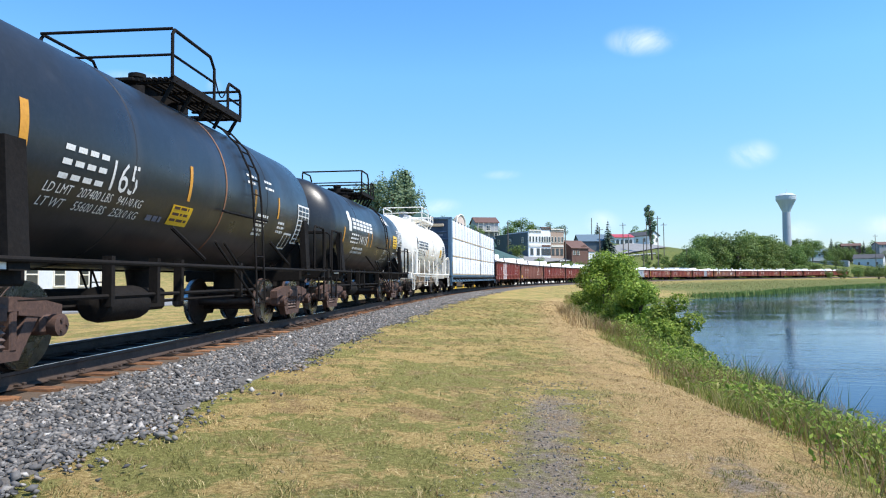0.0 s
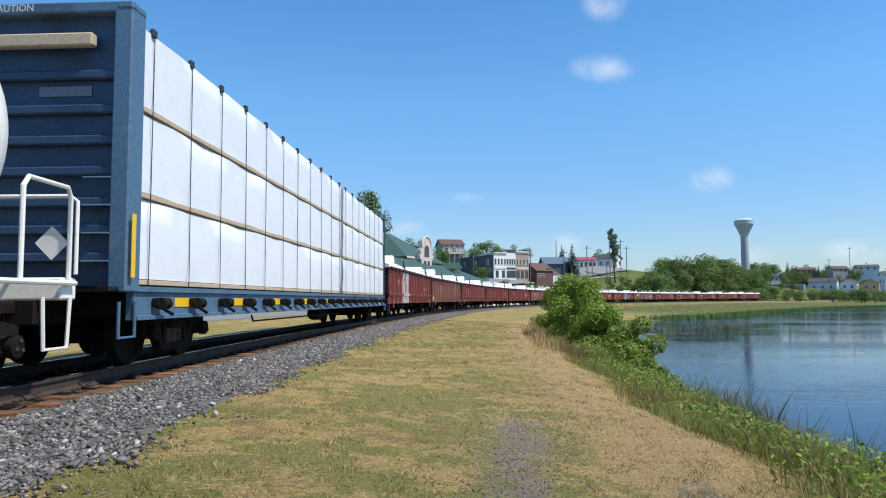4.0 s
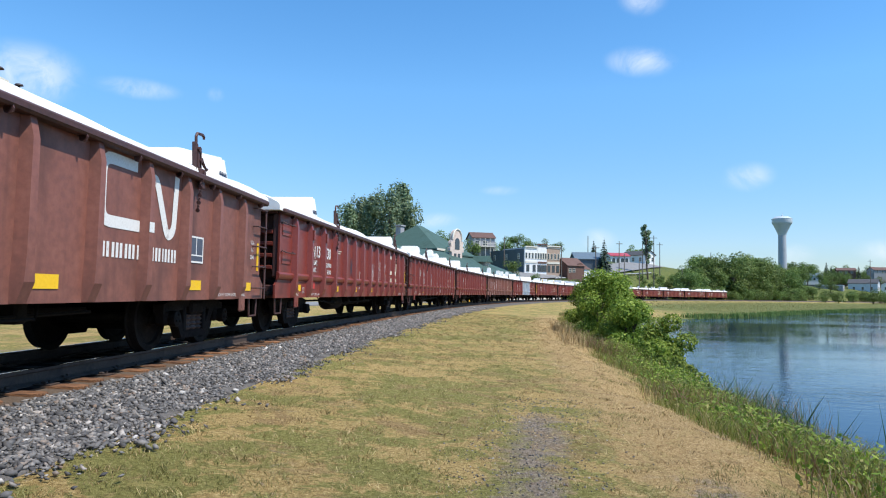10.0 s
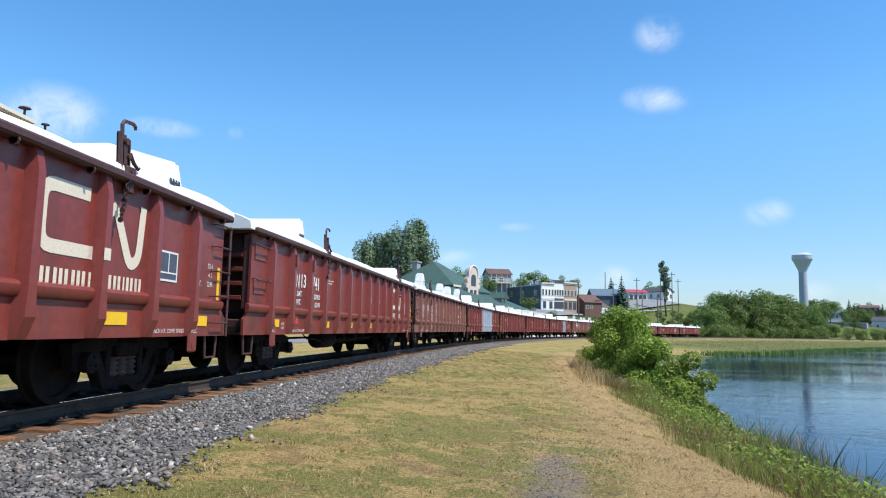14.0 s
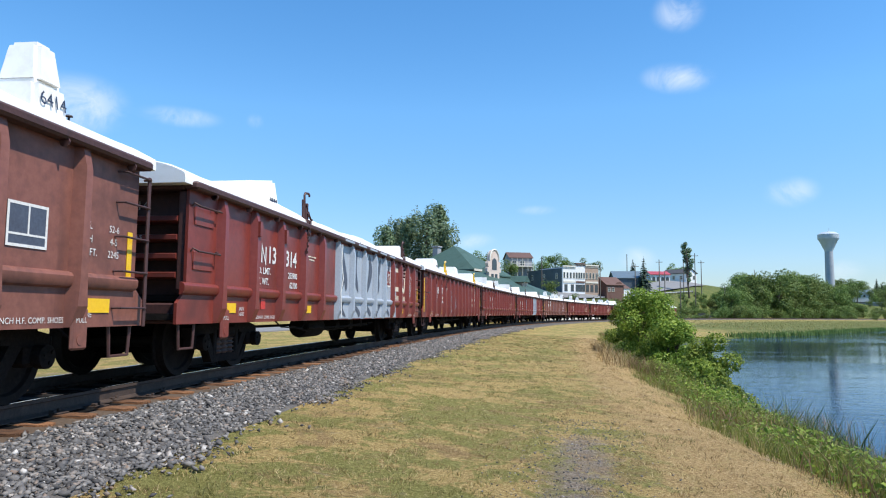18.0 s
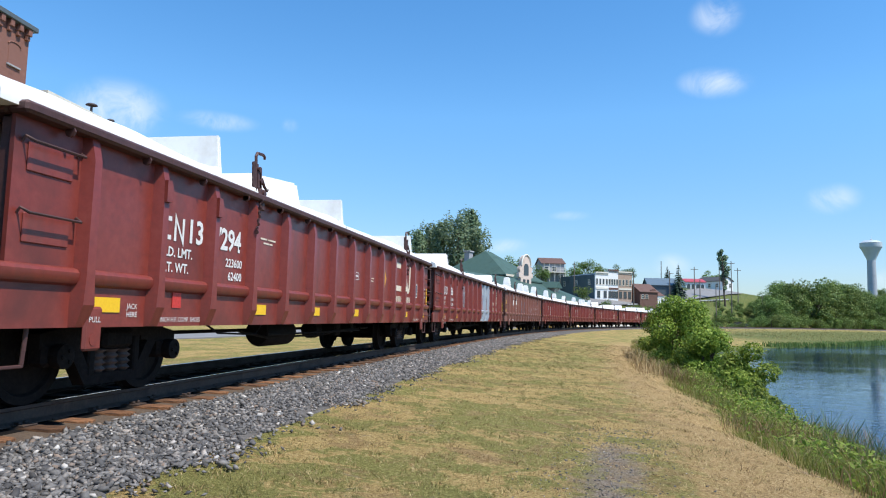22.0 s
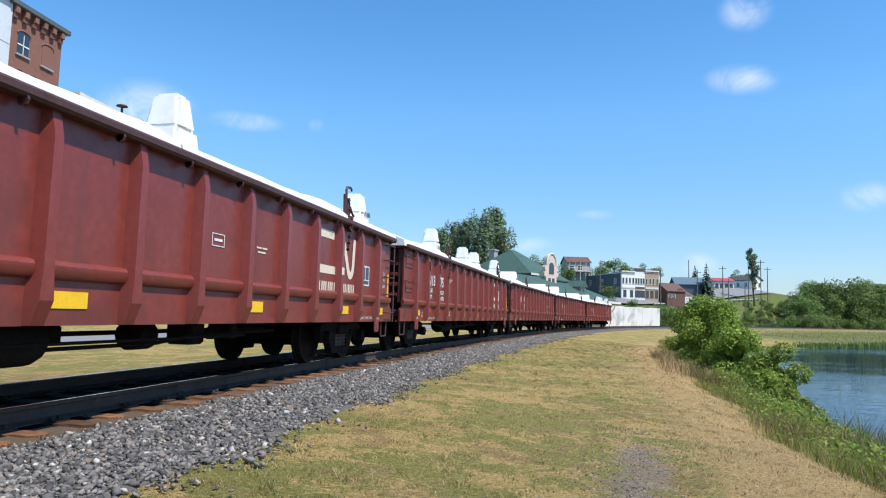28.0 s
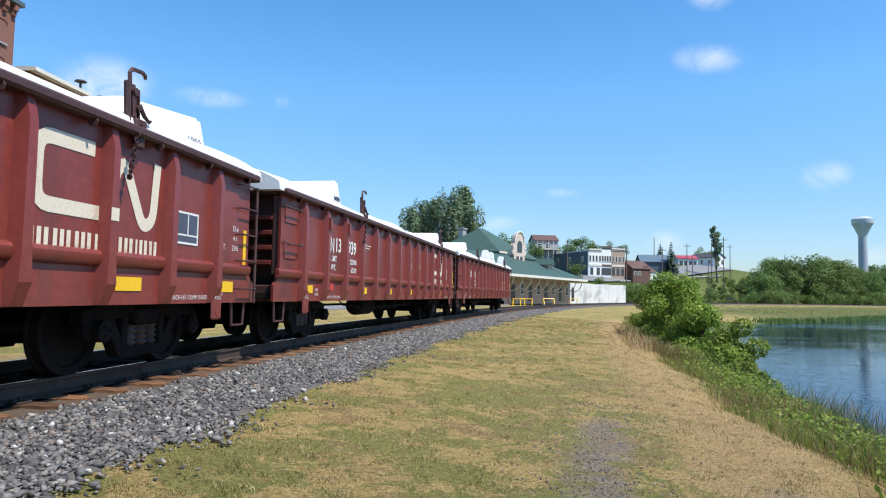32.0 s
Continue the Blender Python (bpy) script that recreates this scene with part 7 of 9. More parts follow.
def tree(kind, variant, at, scale=1.0, label="", name="tree", group=""):
    trunk, crown = kept(("tree", kind, variant), lambda: tree_parts(None, kind, 10.0, 100 + variant * 7 + len(kind)))
    e = thing(name, label, "shrub" if name == "shrub" else "tree", at @ Matrix.Scale(scale, 4), group)
    part("trunk", trunk, None, e)
    part("crown", crown, None, e)
    return e


def stand(az, d, kind, variant, height, label, name="tree", group="", dz=0.0):
    x, y, _ = polar(az, d)
    z = float(ground_z(x, y)[0]) + dz
    return tree(kind, variant, pose(x, y, z, 0, 0, (az * 77 + d * 13) % 360), height / 10.0, label, name, group)


# the tree group behind the station, and those behind the shops
for az, d, ht, v in ((-7.6, 150, 16.5, 0), (-6.6, 156, 19.0, 1), (-5.4, 150, 18.0, 0), (-4.2, 146, 20.8, 1), (-3.3, 152, 20.2, 0), (-2.5, 148, 17.5, 1)):
    stand(az, d, "poplar", v, ht, "tall grey-green poplar tree behind the station", group="station trees")
for az, d, ht, v in ((5.6, 245, 8.6, 0), (6.5, 250, 9.6, 1), (7.3, 255, 8.4, 2), (8.8, 250, 8.0, 0), (9.6, 262, 7.2, 1), (2.6, 205, 8, 2), (4.6, 230, 7.4, 1), (0.3, 190, 10.0, 0), (1.0, 200, 10.0, 2),
                     (15.4, 305, 8.5, 0), (16.1, 310, 8.0, 1)):
    stand(az, d, "broad", v, ht, "leafy green tree among the town houses", group="town trees")
stand(13.38, 228, "spruce", 0, 11.5, "dark green spruce beside the road")
stand(12.55, 246, "spruce", 0, 9.0, "small dark spruce behind the shops")
stand(16.75, 246, "ragged", 0, 18.5, "tall thin ragged tree with a bare crooked crown")
for az, d, ht in ((31.2, 440, 12), (27.6, 445, 11), (29.2, 448, 14), (29.5, 446, 11), (34.2, 455, 14), (38.5, 450, 15)):
    stand(az, d, "spruce", 0, ht, "dark spruce among the far houses", group="far spruces")

# wooded slope above the bend of the track
AZ_ = np.degrees(np.arctan2(X_, Y_))[880:2400]
DIST_ = np.hypot(X_, Y_)[880:2400]


def beyond(az, more):
    """Distance at a bearing: that of the track and so many metres more."""
    return float(np.interp(az, AZ_, DIST_)) + more


rngt = random.Random(21)
for k in range(70):
    az = 18.9 + 8.6 * rngt.random()
    d = beyond(az, rngt.uniform(17, 55))
    top = np.interp(az, [18.9, 19.6, 20.6, 21.4, 22.4, 23.4, 24.6, 25.6, 27.5], [1.9, 2.5, 3.2, 3.75, 3.8, 3.6, 3.2, 2.8, 2.3])
    x, y, _ = polar(az, d)
    z = float(ground_z(x, y)[0])
    want = high(top, d) - z
    ht = max(3.5, min(18, want * rngt.choice((0.5, 0.62, 0.75, 0.88, 1.0))))
    tree("broad", k % 3, pose(x, y, z - ht * 0.14, 0, 0, rngt.uniform(0, 360)), ht * 1.08 / 10, "dense green tree on the slope above the track", "tree", "slope trees")
for k in range(60):
    az = rngt.uniform(18.6, 27.6)
    d = beyond(az, rngt.uniform(9, 20))
    x, y, _ = polar(az, d)
    tree("shrub", k % 3, pose(x, y, float(ground_z(x, y)[0]) - 0.4, 0, 0, rngt.uniform(0, 360)), rngt.uniform(3.0, 6.0) / 10, "dense green shrub at the foot of the wooded slope", "shrub", "slope shrubs")
for k in range(34):
    az = rngt.uniform(13.0, 19.0)
    d = beyond(az, rngt.uniform(7, 11) if k % 2 else rngt.uniform(10, 24))
    x, y, _ = polar(az, d)
    tree("shrub", k % 3, pose(x, y, float(ground_z(x, y)[0]) - 0.1, 0, 0, rngt.uniform(0, 360)), rngt.uniform(1.0, 2.2) / 10, "low green shrub on the grassy embankment", "shrub", "embankment shrubs")
for k in range(40):
    az = rngt.uniform(26.5, 41.0)
    d = beyond(az, rngt.uniform(12, 30)) if k % 3 else beyond(az, rngt.uniform(70, 120))
    x, y, _ = polar(az, d)
    tree("shrub", k % 3, pose(x, y, float(ground_z(x, y)[0]) - 0.2, 0, 0, rngt.uniform(0, 360)), rngt.uniform(3.0, 5.0) / 10 * (1.0 if k % 3 else 1.9), "green shrub in front of the far houses", "shrub", "far shrubs")
for az, d, ht in ((9.4, 158, 5.0), (10.1, 160, 5.5), (10.8, 165, 4.2), (5.9, 178, 4.6)):
    stand(az, d, "shrub", 1, ht, "green shrub below the shops", "shrub", "shop shrubs")


# ---- the railway station ----
def station():
    e = thing("railway_station", "brick railway station with green hipped roofs and a curved stone gable", "station", pose(1.9, 95.0, 0.3, 0, 0, 90 - 25.7))
    # local x runs along the platform, +y away from the track
    L = 30.0
    part("low_wall", Build().box(-8, L - 1.8, 2.6, 9.5, -0.6, 3.4), M_BRICKT, e, "buff brick wall")
    r = Build()
    v = [(-8, 0, 3.25), (L, 0, 3.25), (L, 12.4, 3.25), (-8, 12.4, 3.25), (-8, 0, 3.5), (L, 0, 3.5), (L, 12.4, 3.5), (-8, 12.4, 3.5), (-8, 6.2, 6.8), (L - 10.5, 6.2, 6.8)]
    r.add(v, [(3, 2, 1, 0), (0, 1, 5, 4), (1, 2, 6, 5), (2, 3, 7, 6), (3, 0, 4, 7), (4, 5, 9, 8), (6, 7, 8, 9), (5, 6, 9), (7, 4, 8)])
    part("low_roof", r, M_GROOF, e, "long green shingle roof over the platform")
    part("fascia", Build().box(-8, L + 0.05, -0.08, -0.01, 3.2, 3.56).box(L + 0.01, L + 0.09, -0.05, 12.4, 3.2, 3.56), M_TRIM, e, "cream fascia board")
    for k in range(10):
        x = 0.5 + k * 3.1
        b = Build()
        pts = [(x, 2.6 - 2.2 * math.sin(a), 1.2 + 2.0 * (1 - math.cos(a))) for a in (0, 0.3, 0.6, 0.9, 1.2, 1.5)]
        b.tube(pts, 0.075, 6)
        b.box(x - 0.09, x + 0.09, 0.3, 2.6, 3.05, 3.22)
        part("roof_bracket", b, M_TRIM, e, "curved cream roof bracket")
        if k % 2 == 0:
            window(e, Matrix.Translation((x + 1.5, 2.6, 0.9)), 1.1, 1.5, M_TRIM, rows=2)
        else:
            part("door", Build().box(x + 0.9, x + 2.1, 2.54, 2.62, -0.2, 2.2), M_DTRIM, e, "dark platform door")
    # two-storey block
    bx, by = 18.0, 14.0
    part("block_wall", Build().box(bx - 5.4, bx + 5.4, by - 5.0, by + 6.0, -0.6, 7.3), M_BRICKT, e, "two-storey brick wall")
    part("block_roof", hip_roof(10.8, 11.0, 7.3, 4.5, 1.9, 0.9).moved(Matrix.Translation((bx, by + 0.5, 0))), M_GROOF, e, "steep green hipped roof")
    part("eaves_board", Build().box(bx - 6.3, bx + 6.3, by - 5.95, by - 5.88, 7.22, 7.55).box(bx + 6.28, bx + 6.35, by - 5.9, by + 6.9, 7.22, 7.55), M_TRIM, e)
    for q in (-3.6, -1.2, 1.2, 3.6):
        window(e, Matrix.Translation((bx + q, by - 5.0, 5.3)), 0.9, 1.4, M_TRIM, rows=2)
    part("chimney", Build().box(bx - 2.8, bx - 1.5, by + 2.6, by + 3.6, 7.3, 11.5, 0.06).box(bx - 2.95, bx - 1.35, by + 2.45, by + 3.75, 11.5, 11.75, 0.04), M_GREYB, e)
    # middle wing behind the gable
    part("wing_wall", Build().box(14.0, 20.0, 5.6, 9.6, 0, 6.4), M_BRICKT, e)
    part("wing_roof", hip_roof(6.0, 4.0, 6.4, 1.9, 2.5, 0.5).moved(Matrix.Translation((17.0, 7.6, 0))), M_GROOF, e)
    for q in (15.0, 16.1, 17.2):
        window(e, Matrix.Translation((q, 5.6, 4.8)), 0.7, 1.2, M_TRIM, rows=2)
    # curved stone gable
    g = Build()
    out = [(-1.25, 0), (-1.25, 4.6), (-1.65, 4.7), (-1.65, 5.2), (-1.35, 5.35), (-1.55, 5.9), (-1.4, 6.2), (-1.1, 6.3)] + [(1.1 * math.cos(a), 6.4 + 1.5 * math.sin(a)) for a in [math.pi * (1 - k / 12) for k in range(13)]] + [(1.1, 6.3), (1.4, 6.2), (1.55, 5.9), (1.35, 5.35), (1.65, 5.2), (1.65, 4.7), (1.25, 4.6), (1.25, 0)]
    g.prism(out, -0.25, 0.25, "y")
    gm = Matrix.Translation((12.4, 5.2, 1.9)) @ Matrix.Rotation(radians(-12), 4, "Z") @ Matrix.Scale(1.08, 4)
    gb = part("stone_gable", g.moved(gm), M_STONEC, e, "curved cream stone gable with scrolls")
    rim = Build().tube([(1.12 * math.cos(math.pi * (1 - k / 14)), -0.28, 6.4 + 1.52 * math.sin(math.pi * (1 - k / 14))) for k in range(15)], 0.12, 6)
    part("gable_coping", rim.moved(gm), M_TRIM, gb)
    arch = [(-0.55, 5.0), (-0.55, 6.1)] + [(0.55 * math.cos(a), 6.1 + 0.55 * math.sin(a)) for a in [math.pi * (1 - k / 8) for k in range(9)]] + [(0.55, 5.0)]
    part("arched_window", Build().prism(arch, -0.3, -0.2, "y").moved(gm), M_PANE, gb)
    for q in (-0.45, 0.45):
        part("gable_window", Build().box(q - 0.28, q + 0.28, -0.3, -0.2, 2.6, 4.4).moved(gm), M_PANE, gb)
    # dormer on the low roof
    part("dormer", Build().box(18.6, 20.6, 2.8, 5.5, 4.4, 5.7), M_BRICKT, e)
    part("dormer_roof", Build().prism([(18.2, 5.65), (21.0, 5.65), (19.6, 6.7)], 2.3, 6.0, "y"), M_GROOF, e)
    window(e, Matrix.Translation((19.6, 2.8, 4.75)), 1.0, 0.8, M_TRIM)
    return e


station()


def trestle(at):
    e = thing("yellow_trestle", "bright yellow steel wheel-stop trestle beside the track", "trestle", at, "trestles")
    for sx in (-0.7, 0.7):
        part("leg_frame", Build().tube([(sx, -0.5, 0), (sx, 0, 0.95), (sx, 0.5, 0)], 0.05, 6), M_YEL, e)
    part("crossbar", Build().tube([(-0.75, 0, 0.95), (0.75, 0, 0.95)], 0.06, 6), M_YEL, e)


for az, d in ((2.1, 86), (3.9, 92), (5.9, 104), (1.5, 85)):
    x, y, _ = polar(az, d)
    trestle(pose(x, y, float(ground_z(x, y)[0]), 0, 0, -20 + az * 9))


def white_wall():
    a, c = Vector(polar(5.6, 130)), Vector(polar(9.95, 150))
    d = c - a
    e = thing("concrete_wall", "stained white-painted concrete retaining wall", "wall", pose(a.x, a.y, 0, 0, 0, math.degrees(math.atan2(d.y, d.x))))
    n = 6
    for k in range(n):
        x0, x1 = d.length * k / n, d.length * (k + 1) / n
        part("wall_panel", Build().box(x0 + 0.02, x1 - 0.02, 0, 0.5, -1.2, 3.35 + 0.08 * (k % 2), 0.03), M_CONC, e)


white_wall()


# ---- shops on the hill ----
def shops():
    a0 = Vector((23.25, 188.6, 0))
    u = Vector((0.9, 0.4359, 0)).normalized()
    turn = math.degrees(math.atan2(u.y, u.x))
    z = high(1.67, 190) - 0.3

    def shop(x0, x1, h, wall, label, upper, lower, side=None, cornice=M_TRIM, deep=18.5):
        w = x1 - x0
        c = a0 + u * ((x0 + x1) / 2)
        e = thing("shop_building", label, "shop", pose(c.x, c.y, z, 0, 0, turn), "main street shops")
        part("front_wall", Build().box(-w / 2 + 0.01, w / 2 - 0.01, 0, 0.4, -5, h), wall, e)
        part("body_wall", Build().box(-w / 2 + 0.01, w / 2 - 0.01, 0.4, deep, -5, h - 0.5), side or wall, e)
        part("cornice", Build().box(-w / 2, w / 2, -0.3, 0.45, h - 0.1, h + 0.25).box(-w / 2, w / 2, -0.15, 0.02, h - 0.45, h - 0.3), cornice, e)
        part("shop_sign_board", Build().box(-w / 2 + 0.15, w / 2 - 0.15, -0.14, -0.01, 3.1, 3.6), cornice, e)
        for k in range(upper):
            window(e, Matrix.Translation((-w / 2 + w * (k + 0.5) / upper, 0, 4.4)), 0.5, 1.5, M_TRIM)
        for k in range(lower):
            window(e, Matrix.Translation((-w / 2 + w * (k + 0.5) / lower, 0, 0.9)), 0.8, 1.7, M_DTRIM)
        part("roof", Build().box(-w / 2 + 0.2, w / 2 - 0.2, 0.5, deep - 0.2, h - 0.52, h - 0.4), M_DROOF, e)
        if side:
            for q, zz in ((3, 4.4), (9.5, 4.4), (16, 4.4)):
                window(e, Matrix.Translation((-w / 2, q, zz)) @ Matrix.Rotation(-1.5708, 4, "Z"), 0.9, 1.3, M_TRIM, rows=2)
        return e
    shop(0, 4.09, 7.5, M_WHITEW, "white two-storey shop with a slate-grey side wall", 4, 2, M_GREYW)
    shop(4.09, 7.2, 8.3, M_WHITEW, "narrow white two-storey shop with a brown cornice", 4, 3, None, M_BROOF)
    shop(7.2, 11.6, 7.9, M_BRICKT, "buff brick two-storey shop with a white ground floor", 4, 3)
    c = a0 + u * 16.0
    e = house("brick_hall", "red brick hall with a brown roof and an arched gable", pose(c.x - 1.0, c.y + 1.6, z + 0.3, 0, 0, turn) @ Matrix.Scale(0.82, 4), 7.0, 9, 2.9, M_BRICKD, M_BROOF, 2.8, wins=((-0.35, 0.8), (-0.12, 0.8)), category="hall", side_wins=False)
    g = Build().prism([(-1.5, -3), (1.5, -3), (1.5, 3.3)] + [(1.5 * math.cos(math.pi * k / 8), 3.3 + 1.5 * math.sin(math.pi * k / 8)) for k in range(1, 8)] + [(-1.5, 3.3)], -5.8, -4.9, "y")
    part("arched_gable", g.moved(Matrix.Translation((1.9, 0.5, 0)) @ Matrix.Scale(0.85, 4)), M_BRICKD, e)
    part("arched_window", Build().prism([(-0.8, 1.0), (0.8, 1.0), (0.8, 3.0)] + [(0.8 * math.cos(math.pi * k / 8), 3.0 + 0.8 * math.sin(math.pi * k / 8)) for k in range(1, 8)] + [(-0.8, 3.0)], -5.86, -5.78, "y").moved(Matrix.Translation((1.9, 0.5, 0)) @ Matrix.Scale(0.85, 4)), M_PANE, e)
    part("porch", Build().box(3.5, 6.0, -4.5, 3, -3, 2.0), M_WHITEW, e)
    part("porch_roof", Build().prism([(-4.8, 1.9), (3.2, 1.9), (-1, 3.6)], 3.4, 6.3, "x"), M_BROOF, e)


shops()
house("warehouse", "long low building with a blue metal roof", facing(12.0, 232, high(1.8, 232), 12), 9, 9, 4.0, M_GREYW, M_BLROOF, 2.4, wins=(), side_wins=False, category="building")
e = house("hillside_house", "grey two-storey house with a brown roof and a white balcony", facing(3.4, 212, high(3.1, 212), 14), 6.8, 8, 4.9, M_GREYB, M_BROOF, 1.9, wins=((-0.3, 2.7), (0.05, 2.7), (0.35, 0.4)), win=(1.2, 1.3))
part("balcony", Build().box(-3.3, 3.3, -6.0, -4.0, 2.2, 2.4), M_TRIM, e)
for k in range(5):
    part("balcony_post", Build().box(-3.25 + k * 1.6, -3.13 + k * 1.6, -6.0, -5.88, -3, 4.8), M_TRIM, e)
part("balcony_rail", Build().box(-3.3, 3.3, -6.0, -5.92, 3.2, 3.3), M_TRIM, e)
e = house("roadside_restaurant", "white roadside building with arches and a red roof", facing(14.35, 275, high(2.5, 275), 20) @ Matrix.Scale(1.1, 4), 6.5, 7, 2.5, M_WHITEW, M_REDROOF, 1.2, wins=(), side_wins=False, category="building")
for k in range(4):
    part("arch_opening", Build().prism([(-0.55, 0.2), (0.55, 0.2), (0.55, 1.3)] + [(0.55 * math.cos(math.pi * q / 6), 1.3 + 0.55 * math.sin(math.pi * q / 6)) for q in range(1, 6)] + [(-0.55, 1.3)], -3.56, -3.48, "y").moved(Matrix.Translation((-2.3 + k * 1.55, 0, 0))), M_PANE, e)
house("gabled_house", "long grey house with a white gable end and a dark roof", facing(16.0, 292, high(2.5, 292), -38) @ Matrix.Scale(1.13, 4), 10.5, 5.4, 2.9, M_WHITEW, M_DROOF, 1.6, wins=((-0.3, 0.9), (0, 0.9), (0.3, 0.9)))


for k in range(46):
    sq, dq = rngt.uniform(205, 275), -rngt.uniform(9, 20)
    x, y, _ = line(sq, dq)
    tree("shrub", k % 3, pose(x, y, float(ground_z(x, y)[0]) - 0.1, 0, 0, rngt.uniform(0, 360)), rngt.uniform(0.9, 2.6) / 10 * (1.4 if dq > -12 else 1.0), "low green shrub on the grassy embankment", "shrub", "embankment shrubs")
for k in range(46):
    sq, dq = rngt.uniform(212, 300), -rngt.uniform(10, 21)
    x, y, _ = line(sq, dq)
    tree("shrub", k % 3, pose(x, y, float(ground_z(x, y)[0]) - 0.3, 0, 0, rngt.uniform(0, 360)), rngt.uniform(1.5, 3.4) / 10, "rounded green shrub on the grassy embankment", "shrub", "embankment shrubs")
for k in range(14):
    sq = rngt.uniform(168, 205)
    x, y, _ = line(sq, -rngt.uniform(14, 19))
    tree("shrub", k % 3, pose(x, y, float(ground_z(x, y)[0]) - 0.1, 0, 0, rngt.uniform(0, 360)), rngt.uniform(1.8, 3.2) / 10, "leafy green shrub below the shops", "shrub", "embankment shrubs")


for k in range(16):
    az = rngt.uniform(24.6, 28.6)
    d = beyond(az, rngt.uniform(70, 150))
    stand(az, d, "broad", k % 3, rngt.uniform(8, 12.5), "leafy green tree below the water tower", group="tower trees")
for k in range(22):
    az = rngt.uniform(28.5, 39.0)
    d = rngt.uniform(395, 440)
    stand(az, d, "broad", k % 3, rngt.uniform(4.5, 8.5), "leafy green tree among the far houses", group="far trees")
for k in range(44):
    az = rngt.uniform(26.8, 40.0)
    stand(az, rngt.uniform(300, 372), "shrub", k % 3, rngt.uniform(3.0, 6.5), "dense dark green hedge shrub by the far shore", "shrub", "far shrubs")
for k in range(26):
    az = rngt.uniform(27.5, 40.0)
    stand(az, rngt.uniform(440, 520), "broad", k % 3, rngt.uniform(8.0, 13.0), "leafy green tree behind the far houses", group="far trees")
for k in range(16):
    az = rngt.uniform(31.0, 39.0)
    stand(az, rngt.uniform(345, 375), "shrub", k % 3, rngt.uniform(2.0, 4.0), "dense green shrub by the far shore", "shrub", "far shrubs")


# ---- street: road on the slope, guard rail, parked cars, poles ----
def strip(name, label, category, pts, wide, mat, kind="structure", thick=0.3):
    b = Build()
    n = len(pts)
    for i, q in enumerate(pts):
        a, c = Vector(pts[max(0, i - 1)]), Vector(pts[min(n - 1, i + 1)])
        d = (c - a).normalized()
        s = Vector((d.y, -d.x, 0)).normalized() * wide / 2
        for off, dz in ((-1, 0), (1, 0), (1, -thick), (-1, -thick)):
            v = Vector(q) + s * off
            b.v.append((v.x, v.y, v.z + dz))
    for i in range(n - 1):
        for k in range(4):
            b.f.append((i * 4 + k, i * 4 + (k + 1) % 4, i * 4 + 4 + (k + 1) % 4, i * 4 + 4 + k))
    b.f += [(0, 1, 2, 3), (n * 4 - 1, n * 4 - 2, n * 4 - 3, n * 4 - 4)]
    ob = new(name, b.mesh(name, mat))
    return tagged(ob, label, category, kind=kind)


def ground_strip(name, label, pts, wide, mat, lift=0.5, nx=7):
    """A road laid on the ground between places (x, y)."""
    b = Build()
    n = len(pts)
    for i, q in enumerate(pts):
        a, c = Vector(pts[max(0, i - 1)]), Vector(pts[min(n - 1, i + 1)])
        d = (c - a).normalized()
        for k in range(nx):
            o = (k / (nx - 1) - 0.5) * wide
            x, y = q[0] + d.y * o, q[1] - d.x * o
            b.v.append((x, y, float(ground_z(x, y)[0]) + lift))
    b.f = [(i * nx + k, i * nx + k + 1, (i + 1) * nx + k + 1, (i + 1) * nx + k) for i in range(n - 1) for k in range(nx - 1)]
    tagged(new(name, b.mesh(name, mat)), label, "road", kind="structure")


ground_strip("road", "pale asphalt road climbing the slope past the shops", [line(s, d)[:2] for s, d in ((168, -28), (180, -27), (192, -27), (204, -27), (216, -27.5), (228, -28.5), (240, -30), (252, -32), (264, -35), (280, -40))], 10, M_ASPHALT)
strip("station_road", "grey gravel lot and road beyond the track", "road", [(-24, -30, -0.43), (-22, 0, -0.43), (-19.5, 30, -0.42), (-16, 55, -0.4), (-9, 80, -0.35), (-2, 98, -0.3)], 7, M_ASPHALT, thick=0.2)
gr = thing("guard_rail", "weathered steel guard rail on wooden posts along the road", "guard rail")
prev = None
for k in range(34):
    x, y, _ = line(186 + k * 2.0, -21.5 - k * 0.04)
    z = float(ground_z(x, y)[0])
    part("post", Build().box(x - 0.14, x + 0.14, y - 0.14, y + 0.14, z - 0.5, z + 0.85), M_POLE, gr)
    if prev:
        part("beam", Build().tube([prev, (x, y - 0.15, z + 0.6)], 0.16, 4), M_GALV, gr)
    prev = (x, y - 0.15, z + 0.6)


def car(at, paint, label):
    e = thing("car", label, "car", at, "parked cars")
    body = [(-2.2, 0.35), (2.2, 0.35), (2.25, 0.7), (2.1, 0.95), (1.2, 1.05), (-1.9, 1.1), (-2.2, 0.95)]
    part("body", Build().prism(body, -0.88, 0.88, "y"), paint, e)
    part("cabin", Build().prism([(-1.8, 1.08), (1.1, 1.05), (0.45, 1.62), (-1.4, 1.66)], -0.76, 0.76, "y"), M_PANE, e)
    part("car_roof", Build().prism([(-1.45, 1.64), (0.5, 1.6), (0.4, 1.68), (-1.35, 1.72)], -0.72, 0.72, "y"), paint, e)
    for x in (-1.4, 1.4):
        for y in (-0.85, 0.85):
            w = part("wheel", Build().lathe([(0.0, -0.1), (0.33, -0.1), (0.33, 0.1), (0, 0.1)], 14, "y", (x, y, 0.33)), M_DTRIM, e)


